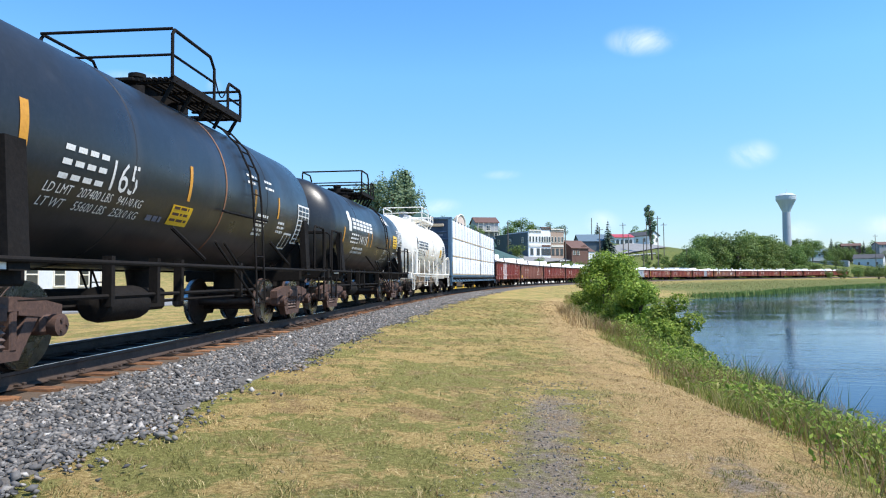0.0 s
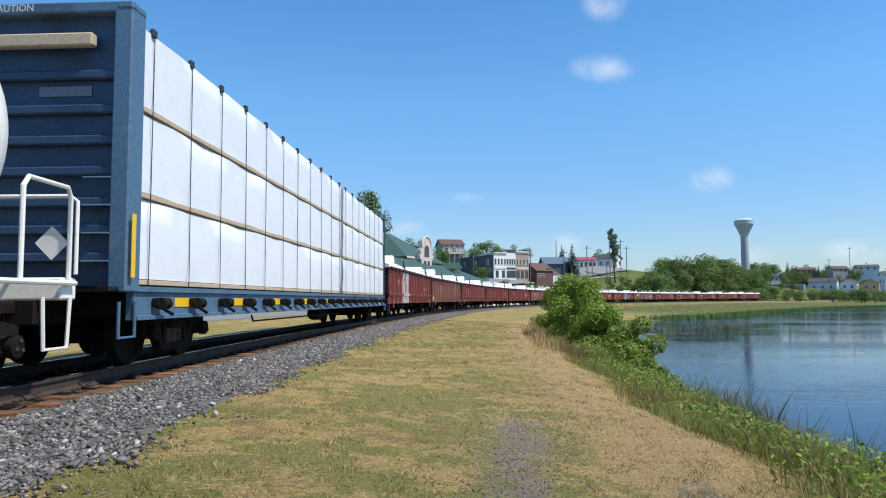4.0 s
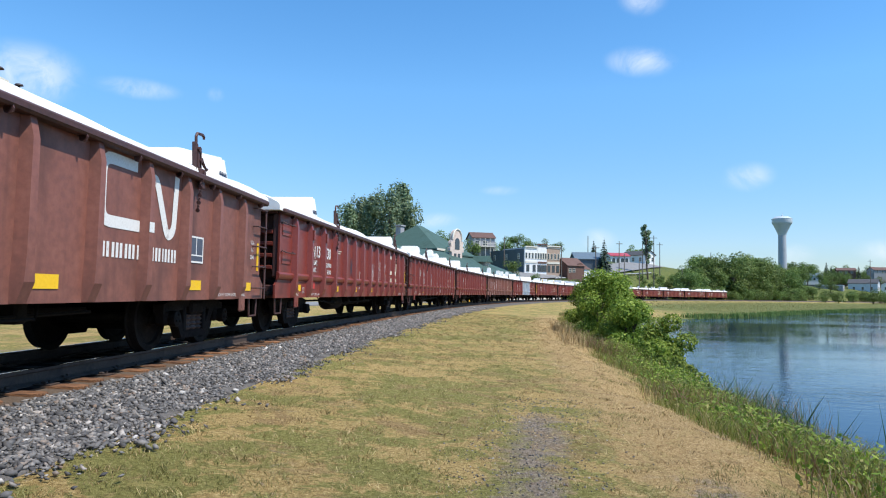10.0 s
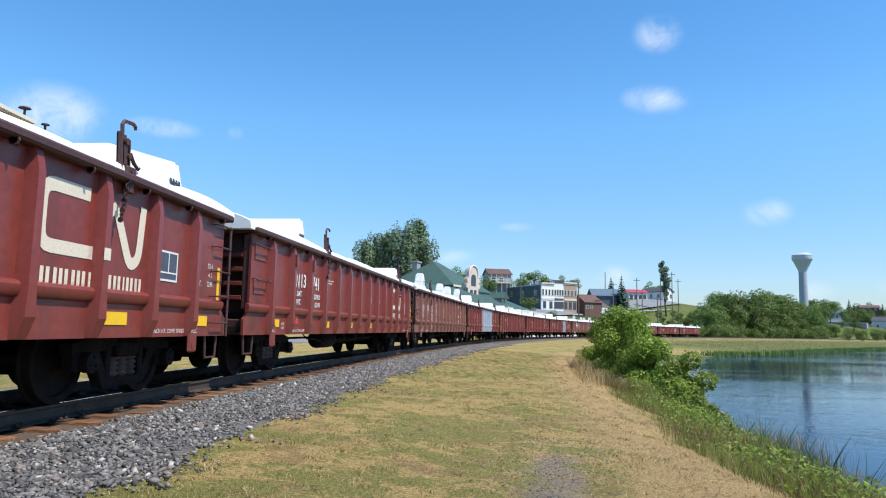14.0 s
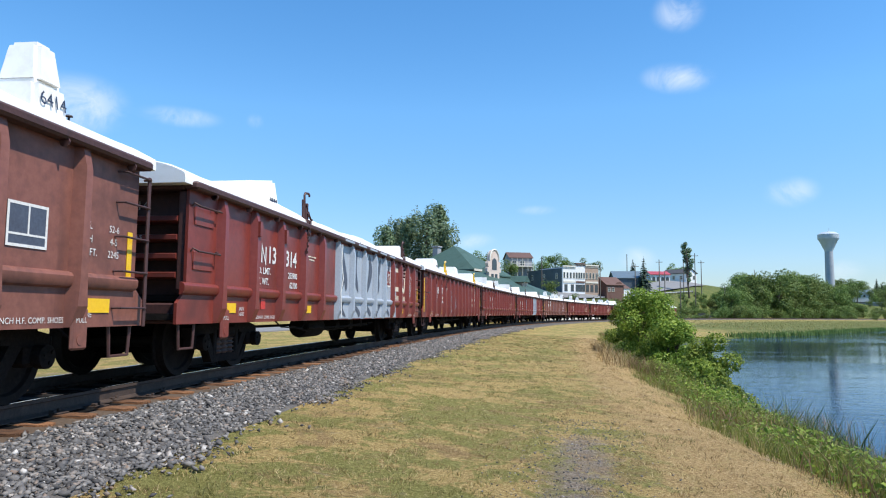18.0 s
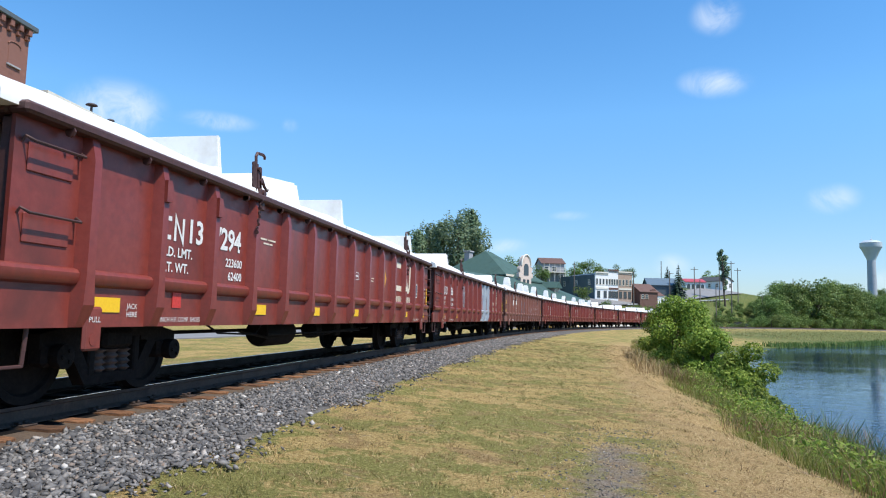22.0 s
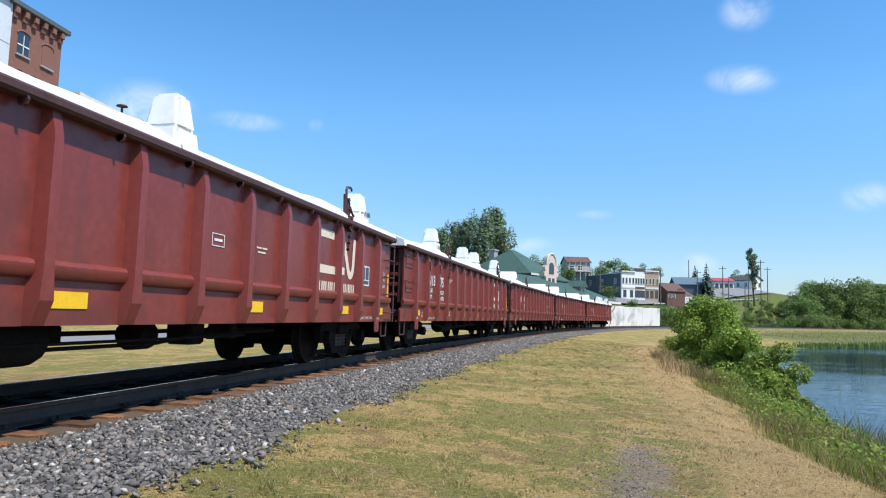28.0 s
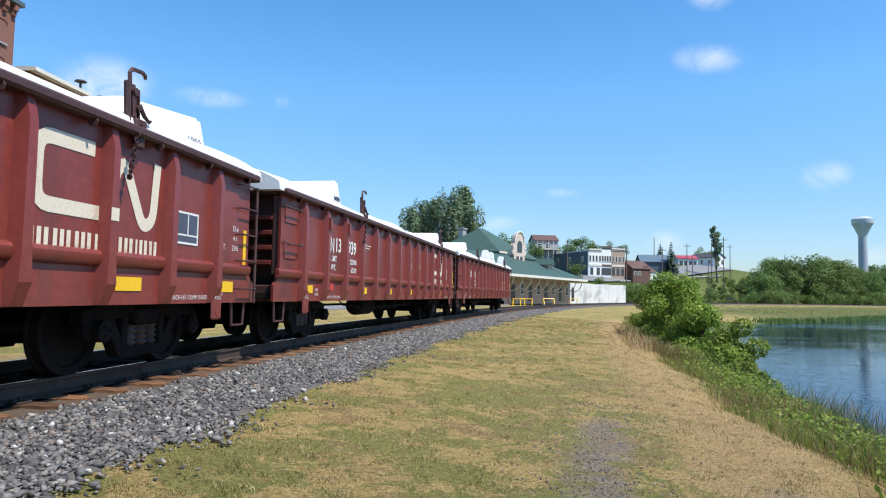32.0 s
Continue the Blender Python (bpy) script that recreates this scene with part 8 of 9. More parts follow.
M_CARG = surface("grey_green_car_paint", (0.12, 0.14, 0.13), rough=0.3)
M_CARD = surface("dark_car_paint", (0.03, 0.035, 0.045), rough=0.3)
M_CARB = surface("black_car_paint", (0.02, 0.02, 0.022), rough=0.3)
for az, d, z, paint, lab in ((17.72, 252, 11.0, M_CARG, "grey-green van parked beside the road"), (18.62, 256, 11.3, M_CARD, "dark blue car parked beside the road"), (19.2, 260, 11.6, M_CARB, "black pickup parked beside the road"),
                             (19.75, 262, 11.7, M_CARD, "dark car parked beside the road"), (15.35, 238, 10.3, M_CARD, "dark car driving on the slope road")):
    car(facing(az, beyond(az, 27), None, 10), paint, lab)


def pole(az, d, el0, el1, arms=1, lean=0.0):
    x, y, _ = polar(az, d)
    z0, z1 = min(high(el0, d), float(ground_z(x, y)[0])), high(el1, d)
    e = thing("utility_pole", "grey wooden utility pole with a crossarm", "pole", pose(x, y, 0, 0, lean, 0), "utility poles")
    part("pole_shaft", Build().tube([(0, 0, z0 - 0.5), (0, 0, z1)], [0.17, 0.12], 8), M_POLE, e)
    if arms:
        part("crossarm", Build().box(-1.1, 1.1, -0.06, 0.06, z1 - 0.9, z1 - 0.75), M_POLE, e)
        for q in (-0.95, -0.4, 0.4, 0.95):
            part("insulator", Build().lathe([(0.05, z1 - 0.75), (0.06, z1 - 0.65), (0, z1 - 0.6)], 6, "z", (q, 0, 0)), M_GALV, e)


for az, d, a, b, arms in ((12.1, 240, 2, 4.75, 0), (12.72, 215, 1.8, 4.0, 1), (14.55, 235, 2, 4.3, 1), (14.95, 214, 0.9, 3.3, 1), (16.1, 222, 0.6, 3.0, 0), (16.35, 240, 2, 4.1, 0), (17.2, 236, 1.5, 4.75, 1), (17.65, 258, 2, 4.2, 1), (19.3, 246, 0, 2.2, 0),
                          (21.4, 300, 2, 3.4, 0), (10.0, 188, 1.5, 3.9, 0), (5.35, 196, 3, 4.6, 0), (33.2, 400, 1, 3.6, 1), (31.9, 390, 1, 2.8, 1), (36.0, 400, 1, 3.2, 1)):
    pole(az, d, a, b, arms)


# ---- water tower ----
def water_tower():
    d = 430.0
    x, y, _ = polar(26.36, d)
    top, neck, lip = high(6.05, d), high(4.75, d), high(5.85, d)
    z0 = float(ground_z(x, y)[0]) - 2
    e = thing("water_tower", "pale blue-grey water tower on a concrete shaft", "water tower", pose(x, y, 0))
    part("shaft", Build().lathe([(2.4, z0), (2.1, neck - 6), (2.05, neck - 1)], 32), M_SHAFT, e)
    part("tank", Build().lathe([(2.05, neck - 1), (2.3, neck), (4.5, lip - 3.4), (5.1, lip - 2.6), (5.25, lip - 2.2), (5.25, lip), (5.05, lip + 0.15), (3.5, top - 0.3), (0.0, top)], 48), M_STEELT, e, "flared round steel tank")
    part("tank_rim", Build().lathe([(5.25, lip - 0.25), (5.35, lip - 0.2), (5.35, lip), (5.25, lip + 0.05)], 48), M_CLAD, e)
    part("antenna", Build().tube([(0.5, 0, top - 0.2), (0.5, 0, top + 2.2)], 0.08, 5).box(-0.2, 0.6, -0.3, 0.3, top - 0.3, top + 0.6), M_CLAD, e)


water_tower()

# ---- far houses across the lake ----
FAR = ((27.6, 305, 0.40, 12, 9, 4.0, M_GREYB, M_DROOF, 0.3, "flat", "grey flat-roofed block building", 8), (29.4, 300, 0.35, 13, 8, 4.3, M_GREYB, M_CLAD, 0.3, "flat", "pale grey flat-roofed garage block", -6),
       (28.3, 318, 1.2, 9, 8, 3.2, M_CLAD, M_BLROOF, 1.7, "gable", "pale blue house with a blue-grey roof", 15), (31.5, 315, 0.55, 14, 9, 4.2, M_CLAD, M_DROOF, 2.4, "gable", "pale house with a wide dark roof", -8),
       (33.1, 308, 0.55, 6, 8, 3.6, M_WHITEW, M_BROOF, 2.2, "gable", "small white house with a brown gable", 80), (34.4, 306, 0.5, 6, 8, 3.6, M_PEACH, M_BROOF, 2.0, "gable", "peach-coloured house with a brown roof", 84),
       (35.9, 322, 0.9, 14, 9, 4.6, M_WHITEW, M_DROOF, 2.3, "gable", "white bungalow with a dark roof", 20), (38.6, 318, 0.7, 10, 9, 4.0, M_CLAD, M_DROOF, 2.0, "gable", "pale house with a dark roof", -20),
       (30.4, 345, 1.7, 10, 8, 2.6, M_BROOF, M_BROOF, 1.6, "gable", "brown house with a brown roof", 5), (26.6, 338, 1.75, 12, 8, 2.6, M_CLAD, M_DROOF, 1.4, "gable", "pale house behind the trees", 0),
       (32.4, 350, 1.75, 10, 8, 2.4, M_GREYB, M_BROOF, 1.8, "gable", "grey house with a brown roof", 30), (34.2, 355, 1.8, 12, 8, 2.4, M_CLAD, M_DROOF, 1.8, "gable", "pale house on the rise", 10))
for az, d, el, w, dp, h, wall, roof, rise, shape, lab, turn in FAR:
    house("house" if shape == "gable" else "garage_block", lab + " beyond the lake", facing(az, d * 1.28, high(el, d * 1.28), turn), w * 0.9, dp * 0.9, h * 0.92, wall, roof, rise * 0.9, shape, ((-0.3, 0.9), (0.0, 0.9), (0.3, 0.9)), 6.0, group="far houses", category="house" if shape == "gable" else "building")


# ---- beyond the track on the near side: apartment roof and tall brick building ----
def apartment():
    e = thing("apartment_building", "three-storey apartment building with a brown roof and vents", "building", pose(-45.5, 71.4, -1.37) @ Matrix.Scale(1.83, 4))
    part("wall", Build().box(-8, 2.0, -7, 9.5, 0, 8.9), M_CLAD, e)
    part("roof", Build().prism([(-8.6, 8.8), (2.6, 8.8), (2.6, 9.0), (0.9, 11.9), (-4.5, 11.9), (-8.6, 9.0)], -2.5, 10.2, "y"), M_BROOF, e)
    part("brick_penthouse", Build().box(-6, 1.4, -7, -2.6, 8.9, 11.9), M_BRICKR, e)
    part("penthouse_eave", Build().box(-6.3, 1.8, -7.1, -2.4, 11.9, 12.1), M_TRIM, e)
    for q in (-6.2, -4.4):
        window(e, Matrix.Translation((1.4, q, 10.4)) @ Matrix.Rotation(1.5708, 4, "Z"), 0.9, 1.0, M_TRIM)
    for fl in range(3):
        for k in range(6):
            window(e, Matrix.Translation((2.0, -6.0 + k * 2.8, 1.0 + fl * 2.8)) @ Matrix.Rotation(1.5708, 4, "Z"), 1.1, 1.3, M_TRIM, rows=2)
    for y, hgt, cap in ((-1.6, 1.1, 0.34), (0.4, 0.75, 0.24), (3.2, 0.3, 0.26), (7.0, 0.3, 0.26)):
        v = Build().lathe([(0.07, 11.5), (0.07, 11.9 + hgt)], 10, "z", (0.6, y, 0))
        v.lathe([(cap * 0.3, 11.9 + hgt), (cap, 11.92 + hgt), (cap * 0.8, 12.0 + hgt), (0, 12.06 + hgt)], 14, "z", (0.6, y, 0))
        part("roof_vent", v, M_DTRIM, e, "dark mushroom-capped roof vent")


apartment()


def brick_building():
    """The wall that looks at the track, with real openings' frames, arches and a corbelled cornice."""
    e = thing("brick_building", "tall old red brick building with a corbelled cornice and grey cladding", "building", pose(-42.4, 55.7, -0.45))
    H = 25.6
    part("brick_wall", Build().box(-12, 0, -6.2, 0, 0, H), M_BRICKR, e)
    part("clad_wall", Build().box(-12, 0.15, -22, -6.2, 0, H + 0.3), M_CLAD, e, "pale grey sheet cladding")
    for z in (H - 3.4, H - 7.0, H - 11):
        part("cladding_joint", Build().box(0.15, 0.17, -22, -6.2, z, z + 0.05), M_GREYB, e)
    part("parapet", Build().box(-12.3, 0.55, -6.6, 0.45, H, H + 0.45, 0.05).box(-12.3, 0.6, -22.2, -6.6, H + 0.3, H + 0.75, 0.05), M_GREYW, e)
    for k in range(6):
        y = -5.9 + k * 1.1
        b = Build().box(0, 0.45, y - 0.22, y + 0.22, H - 0.6, H, 0.03).box(0, 0.28, y - 0.2, y + 0.2, H - 1.0, H - 0.6, 0.03)
        part("corbel", b, M_BRICKR, e)
    for row in range(7):
        z = H - 3.7 - row * 3.25
        for y, wd in (((-4.6, 1.3), (-1.7, 1.3)) if row % 2 == 0 else ((-4.8, 0.95), (-3.2, 0.95), (-1.6, 0.95))):
            o = part("window_bay", Build().prism([(y - wd / 2, z)] + [(y + wd / 2, z), (y + wd / 2, z + 1.7)] + [(y + wd / 2 * math.cos(math.pi * q / 6), z + 1.7 + 0.25 * math.sin(math.pi * q / 6)) for q in range(1, 6)] + [(y - wd / 2, z + 1.7)], -0.02, 0.03, "x"), M_PANE if (row == 0 and y < -4) else M_BRICKR, e, "" if row == 0 and y < -4 else "bricked-up window opening")
            part("sill", Build().box(0, 0.16, y - wd / 2 - 0.15, y + wd / 2 + 0.15, z - 0.16, z, 0.02), M_GREYB, o)
            part("arch_head", Build().tube([(0.04, y + (wd / 2 + 0.1) * math.cos(math.pi * (1 - q / 8)), z + 1.72 + 0.3 * math.sin(math.pi * (1 - q / 8))) for q in range(9)], 0.07, 5), M_BRICKR, o)
    part("sash", Build().box(0.03, 0.08, -5.25, -3.95, H - 2.95, H - 2.85).box(0.03, 0.08, -4.62, -4.58, H - 3.7, H - 2.0), M_WHITEW, e)


brick_building()


# ---- shore plants, grass and stones close to the camera ----
def bush(label, at, blobs, count, size, h, seed, mat, stems=4):
    rng = np.random.default_rng(seed)
    e = thing("bush", label, "bush", at, "shore bushes")
    part("stem", limbs(random.Random(seed), h * 0.75, 0.05, blobs, stems), M_BARK, e)
    v, f = leaf_cloud(rng, blobs, count, size)
    part("crown", raw("crown", v, f, mat), None, e)
    return e


def bush_blobs(seed, w, h, n, base=0.1):
    r = random.Random(seed)
    out = []
    for k in range(n):
        q = r.random()
        a = r.uniform(0, 6.28)
        rad = w * 0.5 * math.sqrt(max(0.05, 1 - (1.6 * abs(q - 0.35)) ** 2)) * r.uniform(0.2, 0.85)
        s = w * r.uniform(0.13, 0.22)
        out.append((rad * math.cos(a), rad * math.sin(a), h * (base + 0.78 * q), s, s, s * 0.85))
    return out


x, y, _ = polar(13.3, 30.5)
bush("dense round green bush on the lake bank", pose(x, y, -1.75), bush_blobs(3, 3.1, 4.0, 26), 16000, 0.055, 4.0, 5, M_LEAFB)
x, y, _ = polar(15.6, 27.0)
bush("leafy yellow-green bush on the lake bank", pose(x, y, -1.75), bush_blobs(4, 2.6, 2.6, 18), 9000, 0.055, 2.6, 6, M_LEAFB)
x, y, _ = polar(18.2, 23.5)
bush("spreading yellow-green bush leaning over the water", pose(x, y, -1.85), bush_blobs(7, 2.3, 2.2, 16), 7500, 0.052, 2.2, 8, M_LEAFB)
for az, d, w, h, n, seed, lab in ((12.4, 32.5, 2.4, 3.2, 9000, 11, "green bush behind the tall one on the lake bank"), (14.6, 27.6, 2.4, 2.0, 7500, 12, "low leafy bush between two taller ones on the bank"), (16.9, 25.0, 2.2, 1.9, 6500, 13, "low spreading bush on the lake bank"),
                                  (19.4, 20.8, 1.8, 1.3, 4600, 14, "small bush among the shore weeds"), (17.0, 22.0, 1.5, 1.0, 3200, 15, "small bush in the tall grass of the bank")):
    x, y, _ = polar(az, d)
    bush(lab, pose(x, y, float(ground_z(x, y)[0]) - 0.1), bush_blobs(seed, w, h, 15, 0.05), n, 0.05, h, seed, M_LEAFB)


def blades(rng, x, y, z, h, w, lean):
    """Tapered bent blades: two quads' worth as three-cornered strips."""
    n = len(x)
    a = rng.uniform(0, 6.283, n)
    ca, sa = np.cos(a), np.sin(a)
    b = rng.uniform(0, 6.283, n)
    lx, ly = np.cos(b) * lean * h, np.sin(b) * lean * h
    p0 = np.stack([x - ca * w, y - sa * w, z], 1)
    p1 = np.stack([x + ca * w, y + sa * w, z], 1)
    p2 = np.stack([x + lx * 0.35 + ca * w * 0.7, y + ly * 0.35 + sa * w * 0.7, z + h * 0.6], 1)
    p3 = np.stack([x + lx, y + ly, z + h * 0.97], 1)
    p2b = np.stack([x + lx * 0.35 - ca * w * 0.7, y + ly * 0.35 - sa * w * 0.7, z + h * 0.6], 1)
    v = np.stack([p0, p1, p2, p3, p2b], 1).reshape(-1, 3)
    f = np.arange(n)[:, None] * 5 + np.array([[0, 1, 2, 4]])
    g = np.arange(n)[:, None] * 5 + np.array([[4, 2, 3, 3]])
    return v, f, g


def blade_mesh(name, mat, rng, x, y, h, w, lean, sink=0.01):
    z = ground_z(x, y) - sink
    v, f, g = blades(rng, x, y, z, h, w, lean)
    tri = np.concatenate([f[:, [0, 1, 2]], f[:, [0, 2, 3]], g[:, [0, 1, 2]]], 0)
    return raw(name, v, tri, mat)


def scatter(rng, n, s0, s1, d0, d1, power=2.0):
    """Places beside the track, thinning with distance along it."""
    s = s0 + (s1 - s0) * rng.random(n) ** power
    s = np.where(rng.random(n) < 0.12, rng.uniform(s0 - 12, s0, n), s)
    d = rng.uniform(d0, d1, n)
    a = np.interp(s, S_, turn_)
    return np.interp(s, S_, X_) + d * np.cos(a), np.interp(s, S_, Y_) - d * np.sin(a), s, d


def patch_noise(x, y, k, seed):
    return np.array([noise.noise(Vector((a * k, b * k, seed))) for a, b in zip(x, y)])


def build_grass():
    rng = np.random.default_rng(31)
    x, y, s, d = scatter(rng, 260000, 3.4, 46, 2.5, 8.9, 1.6)
    q = patch_noise(x, y, 0.5, 3.0) + 0.55 * patch_noise(x, y, 2.0, 7.0)
    bare = np.exp(-((x - 0.72 - 0.17 * (y - 5)) / 0.5) ** 2) * (y < 9.5) + 0.9 * (patch_noise(x, y, 1.4, 11.0) > 0.36)
    keep = rng.random(len(x)) > 0.85 * np.clip(bare, 0, 1)
    keep &= rng.random(len(x)) < np.clip((d - 2.2) / 0.9, 0.12, 1)
    green = keep & (q + rng.normal(0, 0.22, len(x)) - 0.35 * ease(d, 5.5, 7.5) > 0.02)
    dry = keep & ~green
    clump = patch_noise(x, y, 4.5, 5.0)
    keep &= rng.random(len(x)) < np.clip(0.55 + 1.6 * clump, 0.12, 1)
    green &= keep
    dry &= keep
    tuft = 1 + 1.3 * np.clip(clump, 0, 1)
    far = 1 + ease(s, 8, 30) * 0.8
    for name, mat, m, h0, label in (("green_grass", M_BLADE, green, 0.034, "short green grass blades in patches"), ("dry_grass", M_STRAW, dry, 0.026, "short straw-coloured dry grass blades")):
        n = int(m.sum())
        h = h0 * rng.uniform(0.5, 1.5, n) * tuft[m]
        me = blade_mesh(name, mat, rng, x[m], y[m], h, 0.0026 * far[m] * rng.uniform(0.6, 1.5, n), 1.0)
        tagged(new(name, me), label, "grass", kind="stuff")


build_grass()


def build_litter():
    """Dead straw lying on the mown grass, and pebbles on the worn path."""
    rng = np.random.default_rng(41)
    x, y, s, d = scatter(rng, 20000, 3.4, 40, 3.2, 8.8, 1.3)
    q = patch_noise(x, y, 0.7, 17.0)
    keep = rng.random(len(x)) < np.clip(0.45 + 1.5 * q + 0.3 * ease(d, 5.5, 7.5), 0.08, 1)
    x, y, s = x[keep], y[keep], s[keep]
    n = len(x)
    a = rng.uniform(0, 6.283, n)
    ln = rng.uniform(0.01, 0.035, n) * (1 + 0.5 * ease(s, 8, 25))
    w = rng.uniform(0.0008, 0.0018, n) * (1 + 1.2 * ease(s, 8, 25))
    z = ground_z(x, y) + rng.uniform(0.012, 0.035, n)
    dx, dy = np.cos(a) * ln, np.sin(a) * ln
    px, py = -np.sin(a) * w, np.cos(a) * w
    up = rng.uniform(-0.012, 0.02, n)
    v = np.stack([np.stack([x - dx - px, y - dy - py, z - up], 1), np.stack([x + dx - px, y + dy - py, z + up], 1), np.stack([x + dx + px, y + dy + py, z + up], 1), np.stack([x - dx + px, y - dy + py, z - up], 1)], 1).reshape(-1, 3)
    tagged(new("straw_litter", raw("straw_litter", v, np.arange(len(v)).reshape(-1, 4), M_STRAW)), "loose dead straw lying on the mown grass", "straw", kind="stuff")


build_litter()


def build_shore():
    rng = np.random.default_rng(32)
    x, y, s, d = scatter(rng, 80000, 1.0, 62, 8.3, 11.3, 1.5)
    keep = rng.random(len(x)) < np.clip((d - 8.0 + 0.5 * np.sin(s * 0.7)) / 1.2, 0.05, 1)
    x, y, s, d = x[keep], y[keep], s[keep], d[keep]
    q = patch_noise(x, y, 0.45, 13.0)
    h = (0.18 + 0.32 * np.clip((d - 8.3) / 1.6, 0, 1)) * rng.uniform(0.45, 1.4, len(x)) * (1 + 0.7 * q)
    dry = (q + rng.normal(0, 0.25, len(x)) > 0.42) | (rng.random(len(x)) < 0.1)
    for name, mat, m, label in (("shore_weeds", M_WEED, ~dry, "tall green weeds and grass along the lake shore"), ("dry_shore_grass", M_REED, dry, "tall dry grass stalks along the lake shore")):
        n = int(m.sum())
        me = blade_mesh(name, mat, rng, x[m], y[m], h[m], 0.0042 * rng.uniform(0.6, 1.6, n), 0.5)
        tagged(new(name, me), label, "shore plants", kind="stuff")
    # broad weed leaves
    n = 90000
    x, y, s, d = scatter(rng, n, 1.0, 58, 8.5, 11.3, 1.5)
    q = patch_noise(x, y, 0.6, 23.0)
    keep = (q + rng.normal(0, 0.25, n) > -0.2) & (rng.random(n) < np.clip((d - 8.5) / 1.0, 0.1, 1))
    x, y, d = x[keep], y[keep], d[keep]
    z = ground_z(x, y) + rng.uniform(0.05, 0.55, len(x)) * np.clip((d - 8.2) / 1.3, 0.25, 1)
    c = np.stack([x, y, z], 1)
    nrm = rng.normal(size=(len(x), 3)) * 0.6 + np.array([0, -0.2, 0.8])
    nrm /= np.linalg.norm(nrm, axis=1, keepdims=True)
    a = np.cross(nrm, rng.normal(size=(len(x), 3)))
    a /= np.linalg.norm(a, axis=1, keepdims=True)
    b = np.cross(nrm, a)
    sz = 0.032 * rng.uniform(0.6, 1.6, (len(x), 1))
    v = np.stack([c - a * sz, c + b * sz * 0.5, c + a * sz, c - b * sz * 0.5], 1).reshape(-1, 3)
    half_ = len(v) // 16 * 8
    for mat, piece in ((M_WEED, v[:half_ // 2]), (M_LEAFB, v[half_ // 2:])):
        tagged(new("weed_leaves", raw("weed_leaves", piece[:len(piece) // 4 * 4], np.arange(len(piece) // 4 * 4).reshape(-1, 4), mat)), "broad green weed leaves along the lake shore", "shore plants", kind="stuff")
    # dark broad sedge by the water, and tall dry grass in front of the bushes
    x, y, s, d = scatter(rng, 4200, 1.0, 46, 9.9, 11.5, 1.5)
    k = (patch_noise(x, y, 0.5, 37.0) + rng.normal(0, 0.15, len(x))) > 0.02
    n = int(k.sum())
    me = blade_mesh("sedge", M_SEDGE, rng, x[k], y[k], rng.uniform(0.5, 1.15, n), 0.009 * rng.uniform(0.6, 1.4, n), 0.35)
    tagged(new("sedge", me), "dark green broad-bladed sedge by the water", "reeds", kind="stuff")
    x, y, s, d = scatter(rng, 2600, 21, 40, 7.7, 9.1, 1.2)
    k = (s > 21) & (patch_noise(x, y, 0.6, 43.0) + rng.normal(0, 0.2, len(x)) > -0.05)
    n = int(k.sum())
    me = blade_mesh("tall_dry_grass", M_STRAW, rng, x[k], y[k], rng.uniform(0.2, 0.5, n) * np.clip((d[k] - 7.0) / 0.9, 0.4, 1.2), 0.006 * rng.uniform(0.6, 1.4, n), 0.5)
    tagged(new("tall_dry_grass", me), "tall straw-coloured grass in front of the bushes", "grass", kind="stuff")
    # reeds standing in the water's edge: a tan clump close by, a reddish one further on
    parts = []
    for az, dist, n, hgt, spread in ((30.5, 12.2, 900, 0.7, 0.7), (26.0, 17.0, 450, 0.5, 0.8), (25.0, 20.0, 300, 0.5, 0.9), (28.0, 14.5, 250, 0.5, 0.8)):
        cx, cy, _ = polar(az, dist)
        parts.append((cx + rng.normal(0, spread * 0.5, n), cy + rng.normal(0, spread, n), hgt * rng.uniform(0.5, 1.2, n)))
    x, y, h = (np.concatenate([p[k] for p in parts]) for k in range(3))
    z = np.maximum(ground_z(x, y), WATER_Z - 0.05)
    v, f, g = blades(rng, x, y, z, h, 0.004 * rng.uniform(0.6, 1.4, len(x)), 0.35)
    tri = np.concatenate([f[:, [0, 1, 2]], f[:, [0, 2, 3]], g[:, [0, 1, 2]]], 0)
    tagged(new("dry_reeds", raw("dry_reeds", v, tri, M_REED)), "tan dry reeds at the water's edge", "reeds", kind="stuff")
    # reeds along the far shore
    n = 9000
    s = rng.uniform(95, 300, n)
    d = np.interp(s, SHORE_AT, SHORE) + rng.uniform(-2.5, 0.6, n)
    a = np.interp(s, S_, turn_)
    x, y = np.interp(s, S_, X_) + d * np.cos(a), np.interp(s, S_, Y_) - d * np.sin(a)
    h = rng.uniform(0.3, 0.8, n)
    me = blade_mesh("far_reeds", M_LEAF, rng, x, y, h, 0.05 * rng.uniform(0.7, 1.3, n), 0.3)
    tagged(new("far_reeds", me), "green reeds along the far shore", "reeds", kind="stuff")
    # rough grass on the flat between the lake and the bend
    n = 9000
    s = rng.uniform(130, 300, n)
    d = 3.0 + rng.random(n) * (np.interp(s, SHORE_AT, SHORE) - 3)
    a = np.interp(s, S_, turn_)
    x, y = np.interp(s, S_, X_) + d * np.cos(a), np.interp(s, S_, Y_) - d * np.sin(a)
    m = (patch_noise(x, y, 0.06, 3.0) + rng.normal(0, 0.3, n)) > -0.35
